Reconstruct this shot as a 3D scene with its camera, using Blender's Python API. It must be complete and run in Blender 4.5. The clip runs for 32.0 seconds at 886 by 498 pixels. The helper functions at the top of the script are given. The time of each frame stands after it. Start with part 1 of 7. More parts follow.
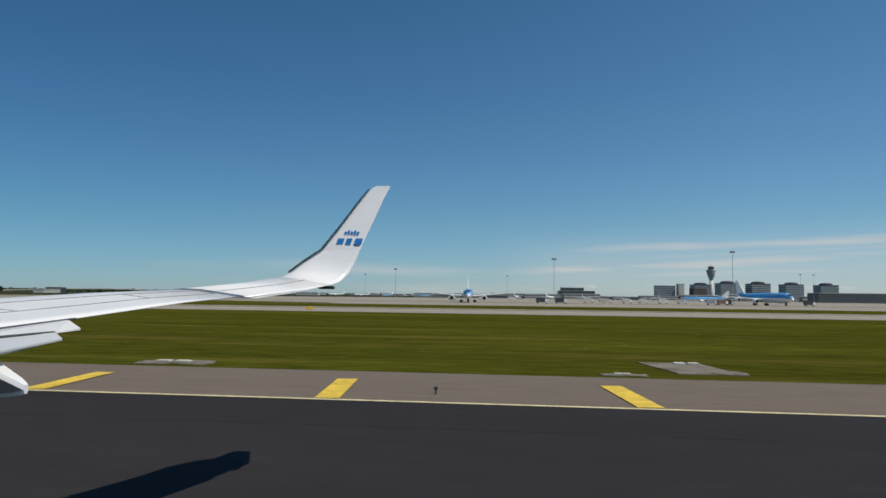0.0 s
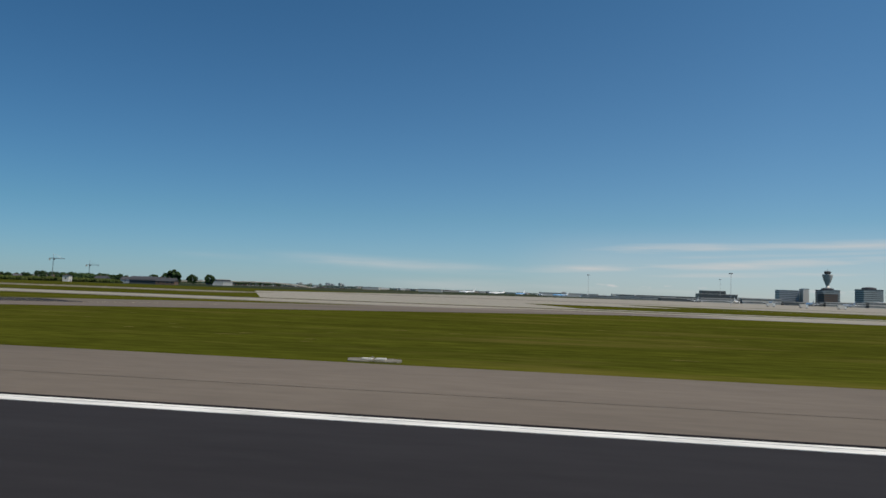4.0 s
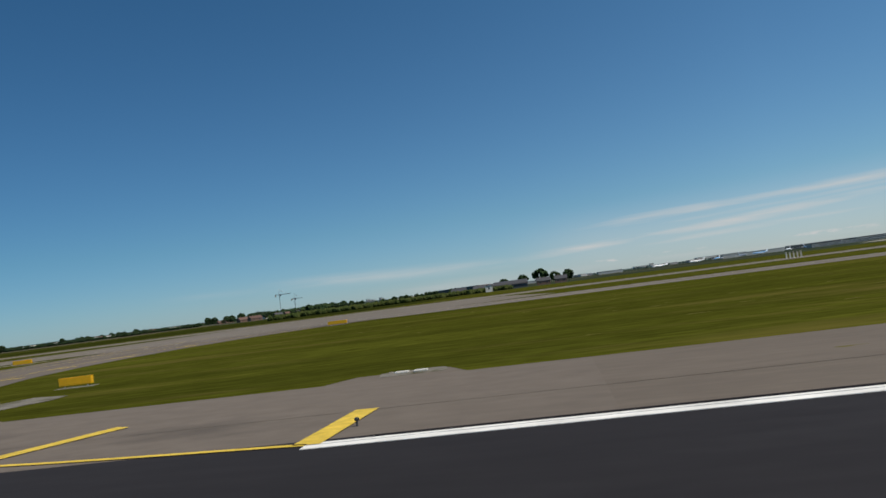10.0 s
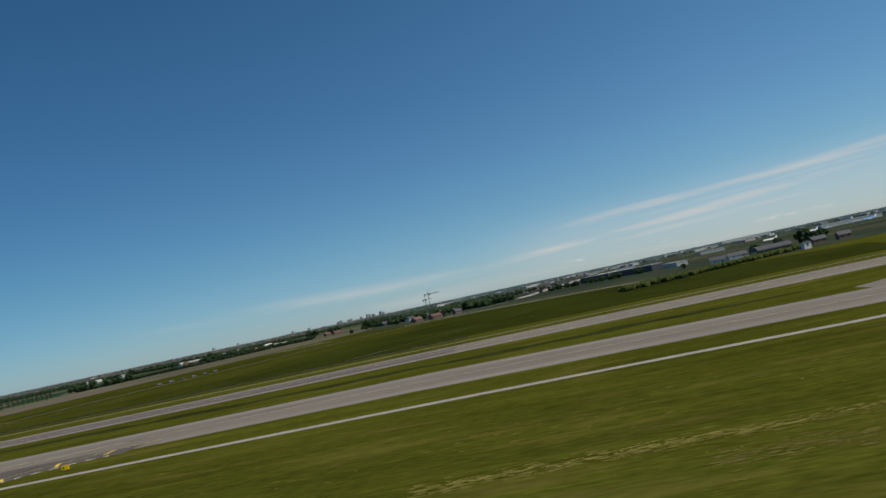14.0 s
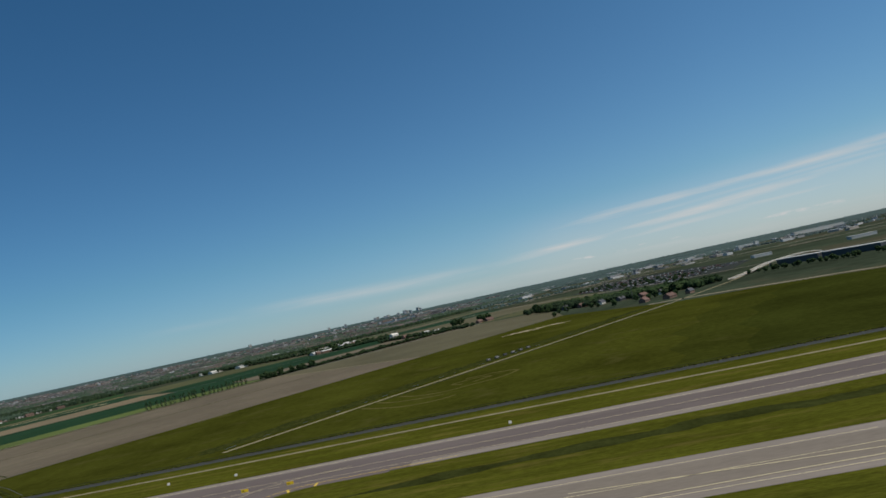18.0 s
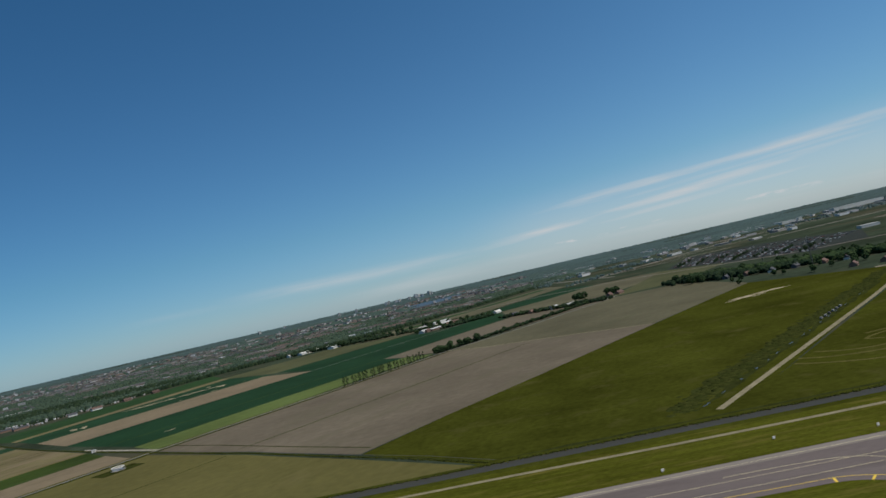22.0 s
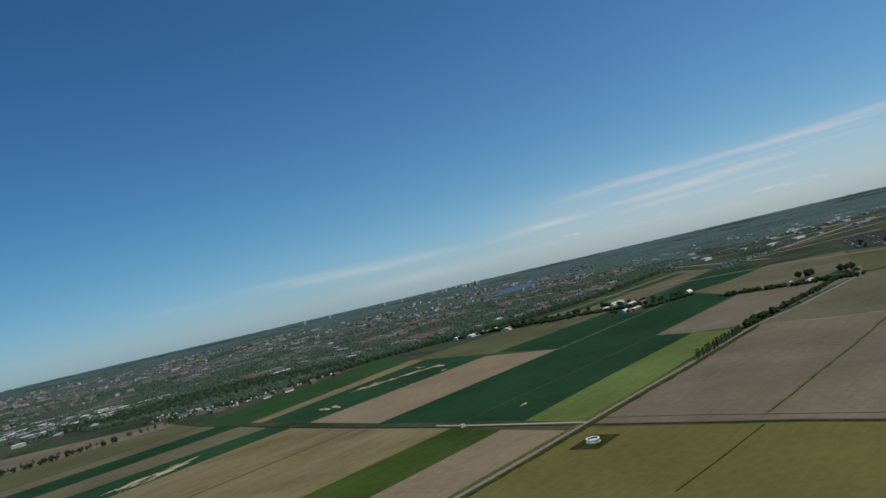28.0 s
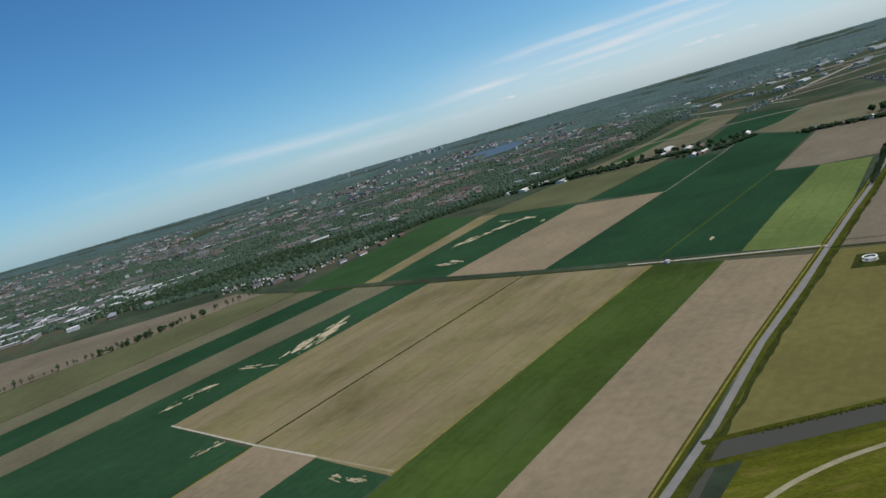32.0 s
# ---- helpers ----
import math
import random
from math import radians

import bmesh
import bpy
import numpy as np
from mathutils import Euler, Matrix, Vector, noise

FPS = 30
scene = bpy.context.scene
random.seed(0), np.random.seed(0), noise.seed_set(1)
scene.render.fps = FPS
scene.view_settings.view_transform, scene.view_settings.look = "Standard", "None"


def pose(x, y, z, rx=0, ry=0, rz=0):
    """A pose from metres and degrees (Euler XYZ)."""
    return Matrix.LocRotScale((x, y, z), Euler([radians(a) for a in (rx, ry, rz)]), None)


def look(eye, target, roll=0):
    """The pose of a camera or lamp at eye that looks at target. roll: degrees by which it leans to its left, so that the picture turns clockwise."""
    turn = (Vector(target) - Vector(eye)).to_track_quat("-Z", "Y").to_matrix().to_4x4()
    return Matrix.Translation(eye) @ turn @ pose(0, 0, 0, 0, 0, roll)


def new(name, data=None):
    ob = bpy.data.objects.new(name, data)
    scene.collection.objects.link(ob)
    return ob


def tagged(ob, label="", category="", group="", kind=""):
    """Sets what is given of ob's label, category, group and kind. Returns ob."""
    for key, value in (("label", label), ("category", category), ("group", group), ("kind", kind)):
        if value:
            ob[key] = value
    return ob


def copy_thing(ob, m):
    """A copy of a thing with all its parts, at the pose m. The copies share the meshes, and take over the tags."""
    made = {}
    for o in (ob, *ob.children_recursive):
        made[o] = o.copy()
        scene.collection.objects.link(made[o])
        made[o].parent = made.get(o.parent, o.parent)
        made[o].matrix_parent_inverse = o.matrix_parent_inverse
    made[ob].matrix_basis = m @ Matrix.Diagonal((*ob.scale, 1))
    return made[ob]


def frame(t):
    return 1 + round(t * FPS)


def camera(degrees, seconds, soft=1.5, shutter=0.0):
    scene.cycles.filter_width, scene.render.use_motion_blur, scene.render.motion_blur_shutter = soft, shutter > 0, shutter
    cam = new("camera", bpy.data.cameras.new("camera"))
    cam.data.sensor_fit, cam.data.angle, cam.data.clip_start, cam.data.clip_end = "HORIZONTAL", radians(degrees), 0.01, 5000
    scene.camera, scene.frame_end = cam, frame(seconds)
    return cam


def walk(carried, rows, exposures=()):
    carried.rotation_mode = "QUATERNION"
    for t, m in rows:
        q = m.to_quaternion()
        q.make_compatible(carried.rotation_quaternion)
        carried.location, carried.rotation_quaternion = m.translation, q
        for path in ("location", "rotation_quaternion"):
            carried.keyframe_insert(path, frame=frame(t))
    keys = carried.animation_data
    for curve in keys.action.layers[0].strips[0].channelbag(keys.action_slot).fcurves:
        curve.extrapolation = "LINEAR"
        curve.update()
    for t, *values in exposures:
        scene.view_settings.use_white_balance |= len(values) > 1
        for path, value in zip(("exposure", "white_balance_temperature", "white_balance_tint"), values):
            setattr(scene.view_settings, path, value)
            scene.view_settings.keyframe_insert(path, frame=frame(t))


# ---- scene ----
PATH = [
    (0.0, 9.42, -0.02, 2.12, 93.72, -0.73, 6.81),
    (0.5, -6.26, -0.01, 2.12, 93.46, -0.83, 7.18),
    (1.0, -22.10, 0.01, 2.12, 93.63, -0.67, 7.56),
    (1.5, -38.10, 0.03, 2.12, 93.78, -0.80, 7.85),
    (2.0, -54.24, 0.06, 2.13, 93.89, -0.79, 8.14),
    (2.5, -70.52, 0.07, 2.12, 93.34, -1.24, 8.18),
    (3.0, -86.94, 0.07, 2.11, 93.68, -0.95, 8.40),
    (3.5, -103.49, 0.07, 2.10, 93.37, -1.65, 8.85),
    (4.0, -120.17, 0.05, 2.08, 93.36, -2.02, 8.34),
    (4.5, -136.97, 0.05, 2.06, 93.53, -2.10, 8.25),
    (5.0, -153.88, 0.05, 2.03, 93.75, -1.95, 8.23),
    (5.5, -170.92, 0.05, 1.99, 93.91, -1.59, 8.15),
    (6.0, -188.09, 0.04, 1.95, 93.86, -1.08, 8.19),
    (6.5, -205.38, 0.01, 1.90, 93.77, -0.28, 8.44),
    (7.0, -222.81, -0.02, 1.87, 93.68, 1.05, 8.33),
    (7.5, -240.38, -0.05, 1.84, 94.06, 2.44, 8.23),
    (8.0, -258.11, -0.10, 1.81, 94.38, 3.93, 8.13),
    (8.5, -276.01, -0.14, 1.78, 94.19, 5.13, 8.40),
    (9.0, -294.09, -0.14, 1.78, 94.16, 5.84, 8.63),
    (9.5, -312.36, -0.11, 1.85, 93.79, 7.03, 8.35),
    (10.0, -330.81, -0.03, 2.17, 93.57, 7.38, 8.59),
    (10.5, -349.44, 0.12, 2.65, 93.70, 8.25, 8.47),
    (11.0, -368.24, 0.36, 3.29, 93.98, 8.73, 8.11),
    (11.5, -387.19, 0.64, 4.04, 94.05, 9.30, 7.93),
    (12.0, -406.27, 0.94, 5.04, 93.95, 10.07, 7.94),
    (12.5, -425.43, 1.25, 6.29, 94.06, 10.64, 7.43),
    (13.0, -444.62, 1.55, 7.76, 94.32, 11.32, 7.27),
    (13.5, -463.82, 1.86, 9.43, 94.50, 11.88, 6.67),
    (14.0, -482.98, 2.17, 11.30, 94.13, 12.06, 6.32),
    (14.5, -502.09, 2.47, 13.36, 93.63, 12.03, 6.59),
    (15.0, -521.13, 2.78, 15.58, 93.65, 12.14, 6.67),
    (15.5, -540.09, 3.08, 17.93, 94.00, 12.30, 6.69),
    (16.0, -558.97, 3.38, 20.40, 94.47, 12.42, 6.77),
    (16.5, -577.76, 3.68, 22.95, 94.88, 12.41, 7.02),
    (17.0, -596.47, 3.98, 25.56, 95.03, 12.18, 7.59),
    (17.5, -615.13, 4.27, 28.21, 95.04, 12.58, 6.93),
    (18.0, -633.74, 4.52, 30.89, 94.13, 12.30, 7.07),
    (18.5, -652.34, 4.75, 33.59, 93.66, 12.96, 6.56),
    (19.0, -670.92, 4.95, 36.29, 94.03, 12.87, 6.58),
    (19.5, -689.51, 5.14, 38.98, 94.42, 13.13, 6.19),
    (20.0, -708.09, 5.33, 41.65, 93.96, 13.23, 6.24),
    (20.5, -726.64, 5.56, 44.30, 92.92, 13.02, 6.02),
    (21.0, -745.15, 5.84, 46.92, 92.81, 13.10, 6.03),
    (21.5, -763.58, 6.19, 49.53, 92.56, 13.03, 5.92),
    (22.0, -781.94, 6.60, 52.14, 92.67, 13.15, 5.69),
    (22.5, -800.21, 7.06, 54.75, 93.23, 13.08, 5.56),
    (23.0, -818.40, 7.55, 57.37, 92.57, 13.50, 5.48),
    (23.5, -836.51, 8.08, 60.01, 92.88, 13.60, 5.33),
    (24.0, -854.57, 8.62, 62.69, 92.83, 14.03, 5.50),
    (24.5, -872.61, 9.19, 65.42, 92.45, 13.68, 5.48),
    (25.0, -890.66, 9.79, 68.20, 92.65, 13.44, 5.64),
    (25.5, -908.76, 10.44, 71.04, 92.95, 13.43, 5.71),
    (26.0, -926.93, 11.14, 73.92, 93.16, 13.29, 5.92),
    (26.5, -945.16, 11.87, 76.81, 93.23, 13.11, 6.16),
    (27.0, -963.48, 12.64, 79.70, 93.13, 12.96, 6.35),
    (27.5, -981.86, 13.44, 82.56, 92.80, 12.94, 6.38),
    (28.0, -1000.31, 14.27, 85.37, 92.21, 13.14, 6.15),
    (28.5, -1018.78, 15.12, 88.13, 90.83, 13.15, 5.64),
    (29.0, -1037.27, 16.01, 90.83, 90.01, 13.54, 5.21),
    (29.5, -1055.75, 16.93, 93.48, 88.31, 13.77, 4.62),
    (30.0, -1074.18, 17.89, 96.09, 86.84, 13.86, 4.04),
    (30.5, -1092.56, 18.88, 98.68, 86.03, 14.48, 3.26),
    (31.0, -1110.85, 19.93, 101.25, 84.27, 14.90, 2.53),
    (31.5, -1129.05, 21.00, 103.82, 82.21, 15.53, 1.56),
    (32.0, -1147.14, 22.09, 106.38, 80.33, 15.97, 0.81),
]
S = 0.5  # the plan below is in plan metres; the whole place is drawn at half size
cam = camera(64.0, 32.0, soft=1.6)
walk(cam, [(r[0], pose(*r[1:])) for r in PATH], [(0, 0.0, 6900, 10), (18.0, 0.0, 6850, 10), (23.0, 0.0, 6550, 10), (28.5, 0.0, 6420, 10), (30.0, 0.12, 6400, 10), (31.0, 0.25, 6400, 10), (32.0, 0.35, 6400, 10)])

# ---- world, sun, exposure ----
SUN_EL, SUN_AZ = radians(58), radians(112)   # azimuth counted clockwise from +y
world = bpy.data.worlds.new("world")
scene.world = world
world.use_nodes = True
wn, wl = world.node_tree.nodes, world.node_tree.links
wn.clear()
sky = wn.new("ShaderNodeTexSky")
sky.sky_type, sky.sun_disc = "NISHITA", False
sky.sun_elevation, sky.sun_rotation = SUN_EL, SUN_AZ
sky.altitude, sky.air_density, sky.dust_density, sky.ozone_density = 0, 1.0, 0.1, 5.0
bg = wn.new("ShaderNodeBackground")
bg.inputs["Strength"].default_value = 0.0895
wout = wn.new("ShaderNodeOutputWorld")
# thin cirrus low in the sky: streaks in azimuth and elevation
tc = wn.new("ShaderNodeTexCoord")
sep = wn.new("ShaderNodeSeparateXYZ")
wl.new(tc.outputs["Generated"], sep.inputs[0])


def wmath(op, a, b=None, c=None, clamp=False):
    n = wn.new("ShaderNodeMath")
    n.operation, n.use_clamp = op, clamp
    for i, v in enumerate((a, b, c)):
        if v is None:
            continue
        if isinstance(v, (int, float)):
            n.inputs[i].default_value = v
        else:
            wl.new(v, n.inputs[i])
    return n.outputs[0]


az = wmath("ARCTAN2", sep.outputs["X"], sep.outputs["Y"])
el = wmath("ARCSINE", sep.outputs["Z"])
comb = wn.new("ShaderNodeCombineXYZ")
wl.new(wmath("MULTIPLY", az, 7.0), comb.inputs[0])
wl.new(wmath("MULTIPLY", el, 95.0), comb.inputs[1])
cn = wn.new("ShaderNodeTexNoise")
cn.inputs["Scale"].default_value, cn.inputs["Detail"].default_value, cn.inputs["Roughness"].default_value = 0.8, 5.0, 0.5
wl.new(comb.outputs[0], cn.inputs["Vector"])


def band(value, lo, hi, soft):
    a = wn.new("ShaderNodeMapRange")
    a.interpolation_type = "SMOOTHSTEP"
    wl.new(value, a.inputs[0])
    a.inputs[1].default_value, a.inputs[2].default_value = lo - soft, lo + soft
    b = wn.new("ShaderNodeMapRange")
    b.interpolation_type = "SMOOTHSTEP"
    wl.new(value, b.inputs[0])
    b.inputs[1].default_value, b.inputs[2].default_value, b.inputs[3].default_value, b.inputs[4].default_value = hi - soft, hi + soft, 1, 0
    return wmath("MULTIPLY", a.outputs[0], b.outputs[0])


def streak(az_lo, az_hi, el_mid, el_half, strength, slope=0.0):
    e = wmath("SUBTRACT", el, wmath("MULTIPLY", az, slope)) if slope else el
    w = wmath("MULTIPLY", band(az, az_lo, az_hi, 0.08), band(e, el_mid - el_half, el_mid + el_half, el_half))
    return wmath("MULTIPLY", w, strength)


cover = streak(0.07, 0.80, radians(3.55), radians(0.33), 0.9, 0.028)
for s in (streak(-0.02, 0.46, radians(2.0), radians(0.33), 1.0, 0.046), streak(0.10, 0.43, radians(1.55), radians(0.22), 0.75, 0.026), streak(0.14, 0.50, radians(2.75), radians(0.18), 0.5, 0.040),
          streak(-0.47, -0.42, radians(2.1), radians(0.2), 0.35), streak(-0.36, -0.06, radians(1.75), radians(0.38), 0.5, -0.02),
          streak(-0.2, 0.7, radians(0.5), radians(0.4), 0.4)):
    cover = wmath("MAXIMUM", cover, s)
noisy = wn.new("ShaderNodeMapRange")
wl.new(cn.outputs[0], noisy.inputs[0])
noisy.inputs[1].default_value, noisy.inputs[2].default_value = 0.30, 0.68
cover = wmath("MULTIPLY", cover, noisy.outputs[0], clamp=True)
# a low row of small puffs
puff = wn.new("ShaderNodeTexNoise")
puff.inputs["Scale"].default_value, puff.inputs["Detail"].default_value, puff.inputs["Roughness"].default_value = 1.0, 4.0, 0.6
pv = wn.new("ShaderNodeCombineXYZ")
wl.new(wmath("MULTIPLY", az, 26.0), pv.inputs[0])
wl.new(wmath("MULTIPLY", el, 95.0), pv.inputs[1])
wl.new(pv.outputs[0], puff.inputs["Vector"])
pr = wn.new("ShaderNodeMapRange")
wl.new(puff.outputs[0], pr.inputs[0])
pr.inputs[1].default_value, pr.inputs[2].default_value = 0.52, 0.66
cover = wmath("MAXIMUM", cover, wmath("MULTIPLY", streak(0.03, 0.42, radians(0.85), radians(0.14), 0.95), pr.outputs[0], clamp=True))
cover = wmath("MAXIMUM", cover, streak(0.0, 0.9, radians(2.0), radians(1.9), 0.24, 0.02))
# deeper blue away from the sun, paler and greyer low down
tint = wn.new("ShaderNodeValToRGB")
tint.color_ramp.elements[0].position, tint.color_ramp.elements[0].color = 0.0, (0.68, 0.87, 1.17, 1)
tint.color_ramp.elements[1].position, tint.color_ramp.elements[1].color = 1.0, (0.47, 0.87, 0.99, 1)
tint.color_ramp.elements.new(0.22).color = (0.60, 0.88, 1.00, 1)
wl.new(wmath("MULTIPLY", el, 2.2, clamp=True), tint.inputs[0])
away = wn.new("ShaderNodeMapRange")
wl.new(wmath("COSINE", wmath("SUBTRACT", az, SUN_AZ)), away.inputs[0])
away.inputs[1].default_value, away.inputs[2].default_value, away.inputs[3].default_value, away.inputs[4].default_value = -0.92, -0.08, 0.0, 1.0
tinted = wn.new("ShaderNodeMix")
tinted.data_type, tinted.blend_type = "RGBA", "MULTIPLY"
tinted.inputs["Factor"].default_value = 1.0
wl.new(sky.outputs[0], tinted.inputs["A"])
wl.new(tint.outputs[0], tinted.inputs["B"])
side = wn.new("ShaderNodeMix")
side.data_type = "RGBA"
side.inputs["A"].default_value, side.inputs["B"].default_value = (0.56, 0.695, 0.775, 1), (1.02, 1.0, 1.01, 1)
wl.new(away.outputs[0], side.inputs["Factor"])
shaded = wn.new("ShaderNodeVectorMath")
shaded.operation = "MULTIPLY"
wl.new(tinted.outputs["Result"], shaded.inputs[0])
wl.new(side.outputs["Result"], shaded.inputs[1])
mixc = wn.new("ShaderNodeMix")
mixc.data_type = "RGBA"
wl.new(wmath("MULTIPLY", cover, 1.0), mixc.inputs["Factor"])
wl.new(shaded.outputs[0], mixc.inputs["A"])
mixc.inputs["B"].default_value = (6.0, 6.35, 6.7, 1)
wl.new(mixc.outputs["Result"], bg.inputs["Color"])
wl.new(bg.outputs[0], wout.inputs[0])

sun = new("sun", bpy.data.lights.new("sun", "SUN"))
sun.data.energy, sun.data.angle, sun.data.color = 3.6, radians(0.53), (1.0, 0.95, 0.87)
sun.matrix_world = look((0, 0, 0), (-math.sin(SUN_AZ) * math.cos(SUN_EL), -math.cos(SUN_AZ) * math.cos(SUN_EL), -math.sin(SUN_EL)))


# ---- materials ----
def node_mat(name, rough=0.9, metal=0.0, spec=0.3):
    m = bpy.data.materials.new(name)
    m.use_nodes = True
    b = m.node_tree.nodes["Principled BSDF"]
    b.inputs["Roughness"].default_value, b.inputs["Metallic"].default_value = rough, metal
    b.inputs["Specular IOR Level"].default_value = spec
    return m, m.node_tree.nodes, m.node_tree.links, b


def coords(n, l, stretch=(1, 1, 1), turn=0.0):
    """Object coordinates in plan metres, turned and stretched."""
    t = n.new("ShaderNodeTexCoord")
    mp = n.new("ShaderNodeMapping")
    mp.vector_type = "TEXTURE"
    mp.inputs["Rotation"].default_value = (0, 0, turn)
    mp.inputs["Scale"].default_value = tuple(S * s for s in stretch)
    l.new(t.outputs["Object"], mp.inputs[0])
    return mp.outputs[0]


def noise_ramp(n, l, vec, scale, stops, detail=6, rough=0.6):
    t = n.new("ShaderNodeTexNoise")
    t.inputs["Scale"].default_value, t.inputs["Detail"].default_value, t.inputs["Roughness"].default_value = scale, detail, rough
    l.new(vec, t.inputs["Vector"])
    r = n.new("ShaderNodeValToRGB")
    els = r.color_ramp.elements
    els[0].position, els[0].color = stops[0][0], (*stops[0][1], 1)
    els[1].position, els[1].color = stops[-1][0], (*stops[-1][1], 1)
    for p, c in stops[1:-1]:
        els.new(p).color = (*c, 1)
    l.new(t.outputs[0], r.inputs[0])
    return t, r


def blend(n, l, fac, a, b, mode="MIX"):
    m = n.new("ShaderNodeMix")
    m.data_type, m.blend_type = "RGBA", mode
    for key, v in (("Factor", fac), ("A", a), ("B", b)):
        if isinstance(v, (int, float)):
            m.inputs[key].default_value = v
        elif isinstance(v, tuple):
            m.inputs[key].default_value = (*v, 1)
        else:
            l.new(v, m.inputs[key])
    return m.outputs["Result"]


def mul(c, k):
    return tuple(v * k for v in c)


def surface(name, c, vary=0.25, coarse=0.02, fine=0.6, stretch=(1, 1, 1), turn=0.0, rough=0.9, bump=0.0, patch=None, patch_scale=0.006, patch_at=(0.55, 0.7), spec=0.3, amp=0.28, swath=0.0):
    """Ground-like surface: fine grain over coarse stains, with patches of a second colour and mown swaths."""
    m, n, l, b = node_mat(name, rough, spec=spec)
    v = coords(n, l, stretch, turn)
    plain = coords(n, l)
    _, r1 = noise_ramp(n, l, v, coarse, [(0.3, mul(c, 1 - vary)), (0.7, mul(c, 1 + vary))])
    f, r2 = noise_ramp(n, l, v, fine, [(0.25, (1 - amp,) * 3), (0.75, (1 + amp,) * 3)])
    col = blend(n, l, 1.0, r1.outputs[0], r2.outputs[0], "MULTIPLY")
    if patch:
        _, r3 = noise_ramp(n, l, v if stretch != (1, 1, 1) else plain, patch_scale, [(patch_at[0], (0, 0, 0)), (patch_at[1], (1, 1, 1))], 8, 0.65)
        col = blend(n, l, r3.outputs[0], col, patch)
    if swath:
        _, r4 = noise_ramp(n, l, coords(n, l, (12, 1, 1)), 0.22, [(0.35, (1 - swath, 1 - swath, 1 - 0.6 * swath)), (0.65, (1 + swath, 1 + swath * 0.8, 1 + swath))], 3, 0.5)
        col = blend(n, l, 1.0, col, r4.outputs[0], "MULTIPLY")
    l.new(col, b.inputs["Base Color"])
    if bump:
        bp = n.new("ShaderNodeBump")
        bp.inputs["Strength"].default_value, bp.inputs["Distance"].default_value = bump, 0.1
        l.new(f.outputs[0], bp.inputs["Height"])
        l.new(bp.outputs[0], b.inputs["Normal"])
    return m


def crop(name, c, turn, vary=0.2, rows=0.18, patch=None, patch_at=(0.58, 0.72), tram=True):
    """Farm land: drill rows and tramlines along one direction, with damp and bare patches."""
    m, n, l, b = node_mat(name, 0.95, spec=0.02)
    along = coords(n, l, (1, 14, 1), turn)
    plain = coords(n, l)
    _, r1 = noise_ramp(n, l, plain, 0.007, [(0.3, mul(c, 1 - vary)), (0.7, mul(c, 1 + vary))], 4)
    _, r2 = noise_ramp(n, l, along, rows, [(0.3, (0.95, 0.95, 0.95)), (0.7, (1.05, 1.05, 1.05))], 3)
    col = blend(n, l, 1.0, r1.outputs[0], r2.outputs[0], "MULTIPLY")
    _, r4 = noise_ramp(n, l, plain, 0.12, [(0.3, (0.88, 0.88, 0.88)), (0.7, (1.12, 1.12, 1.12))], 6)
    col = blend(n, l, 1.0, col, r4.outputs[0], "MULTIPLY")
    if patch:
        _, r3 = noise_ramp(n, l, coords(n, l, (1, 4, 1), turn), 0.022, [(patch_at[0], (0, 0, 0)), (patch_at[1], (1, 1, 1))], 8, 0.7)
        col = blend(n, l, r3.outputs[0], col, patch)
    if tram:
        w = n.new("ShaderNodeTexWave")
        w.wave_type, w.bands_direction = "BANDS", "X"
        w.inputs["Scale"].default_value, w.inputs["Distortion"].default_value = 0.0105, 0.0
        l.new(coords(n, l, (1, 1, 1), turn), w.inputs["Vector"])
        r = n.new("ShaderNodeValToRGB")
        r.color_ramp.elements[0].position, r.color_ramp.elements[0].color = 0.965, (0, 0, 0, 1)
        r.color_ramp.elements[1].position, r.color_ramp.elements[1].color = 0.995, (0.22, 0.22, 0.22, 1)
        l.new(w.outputs[0], r.inputs[0])
        col = blend(n, l, r.outputs[0], col, mul(c, 0.6))
    l.new(col, b.inputs["Base Color"])
    return m


def painted(name, c, rough=0.5, metal=0.0, vary=0.08, scale=0.8, spec=0.4, rand=0.0):
    """Paint, metal or plaster with slight stains; rand varies it from object to object."""
    m, n, l, b = node_mat(name, rough, metal, spec)
    v = coords(n, l)
    _, r1 = noise_ramp(n, l, v, scale, [(0.3, mul(c, 1 - vary)), (0.7, mul(c, 1 + vary))])
    col = r1.outputs[0]
    if rand:
        o = n.new("ShaderNodeObjectInfo")
        h = n.new("ShaderNodeHueSaturation")
        mr = n.new("ShaderNodeMapRange")
        l.new(o.outputs["Random"], mr.inputs[0])
        mr.inputs[3].default_value, mr.inputs[4].default_value = 1 - rand, 1 + rand
        l.new(mr.outputs[0], h.inputs["Value"])
        l.new(col, h.inputs["Color"])
        col = h.outputs[0]
    l.new(col, b.inputs["Base Color"])
    return m


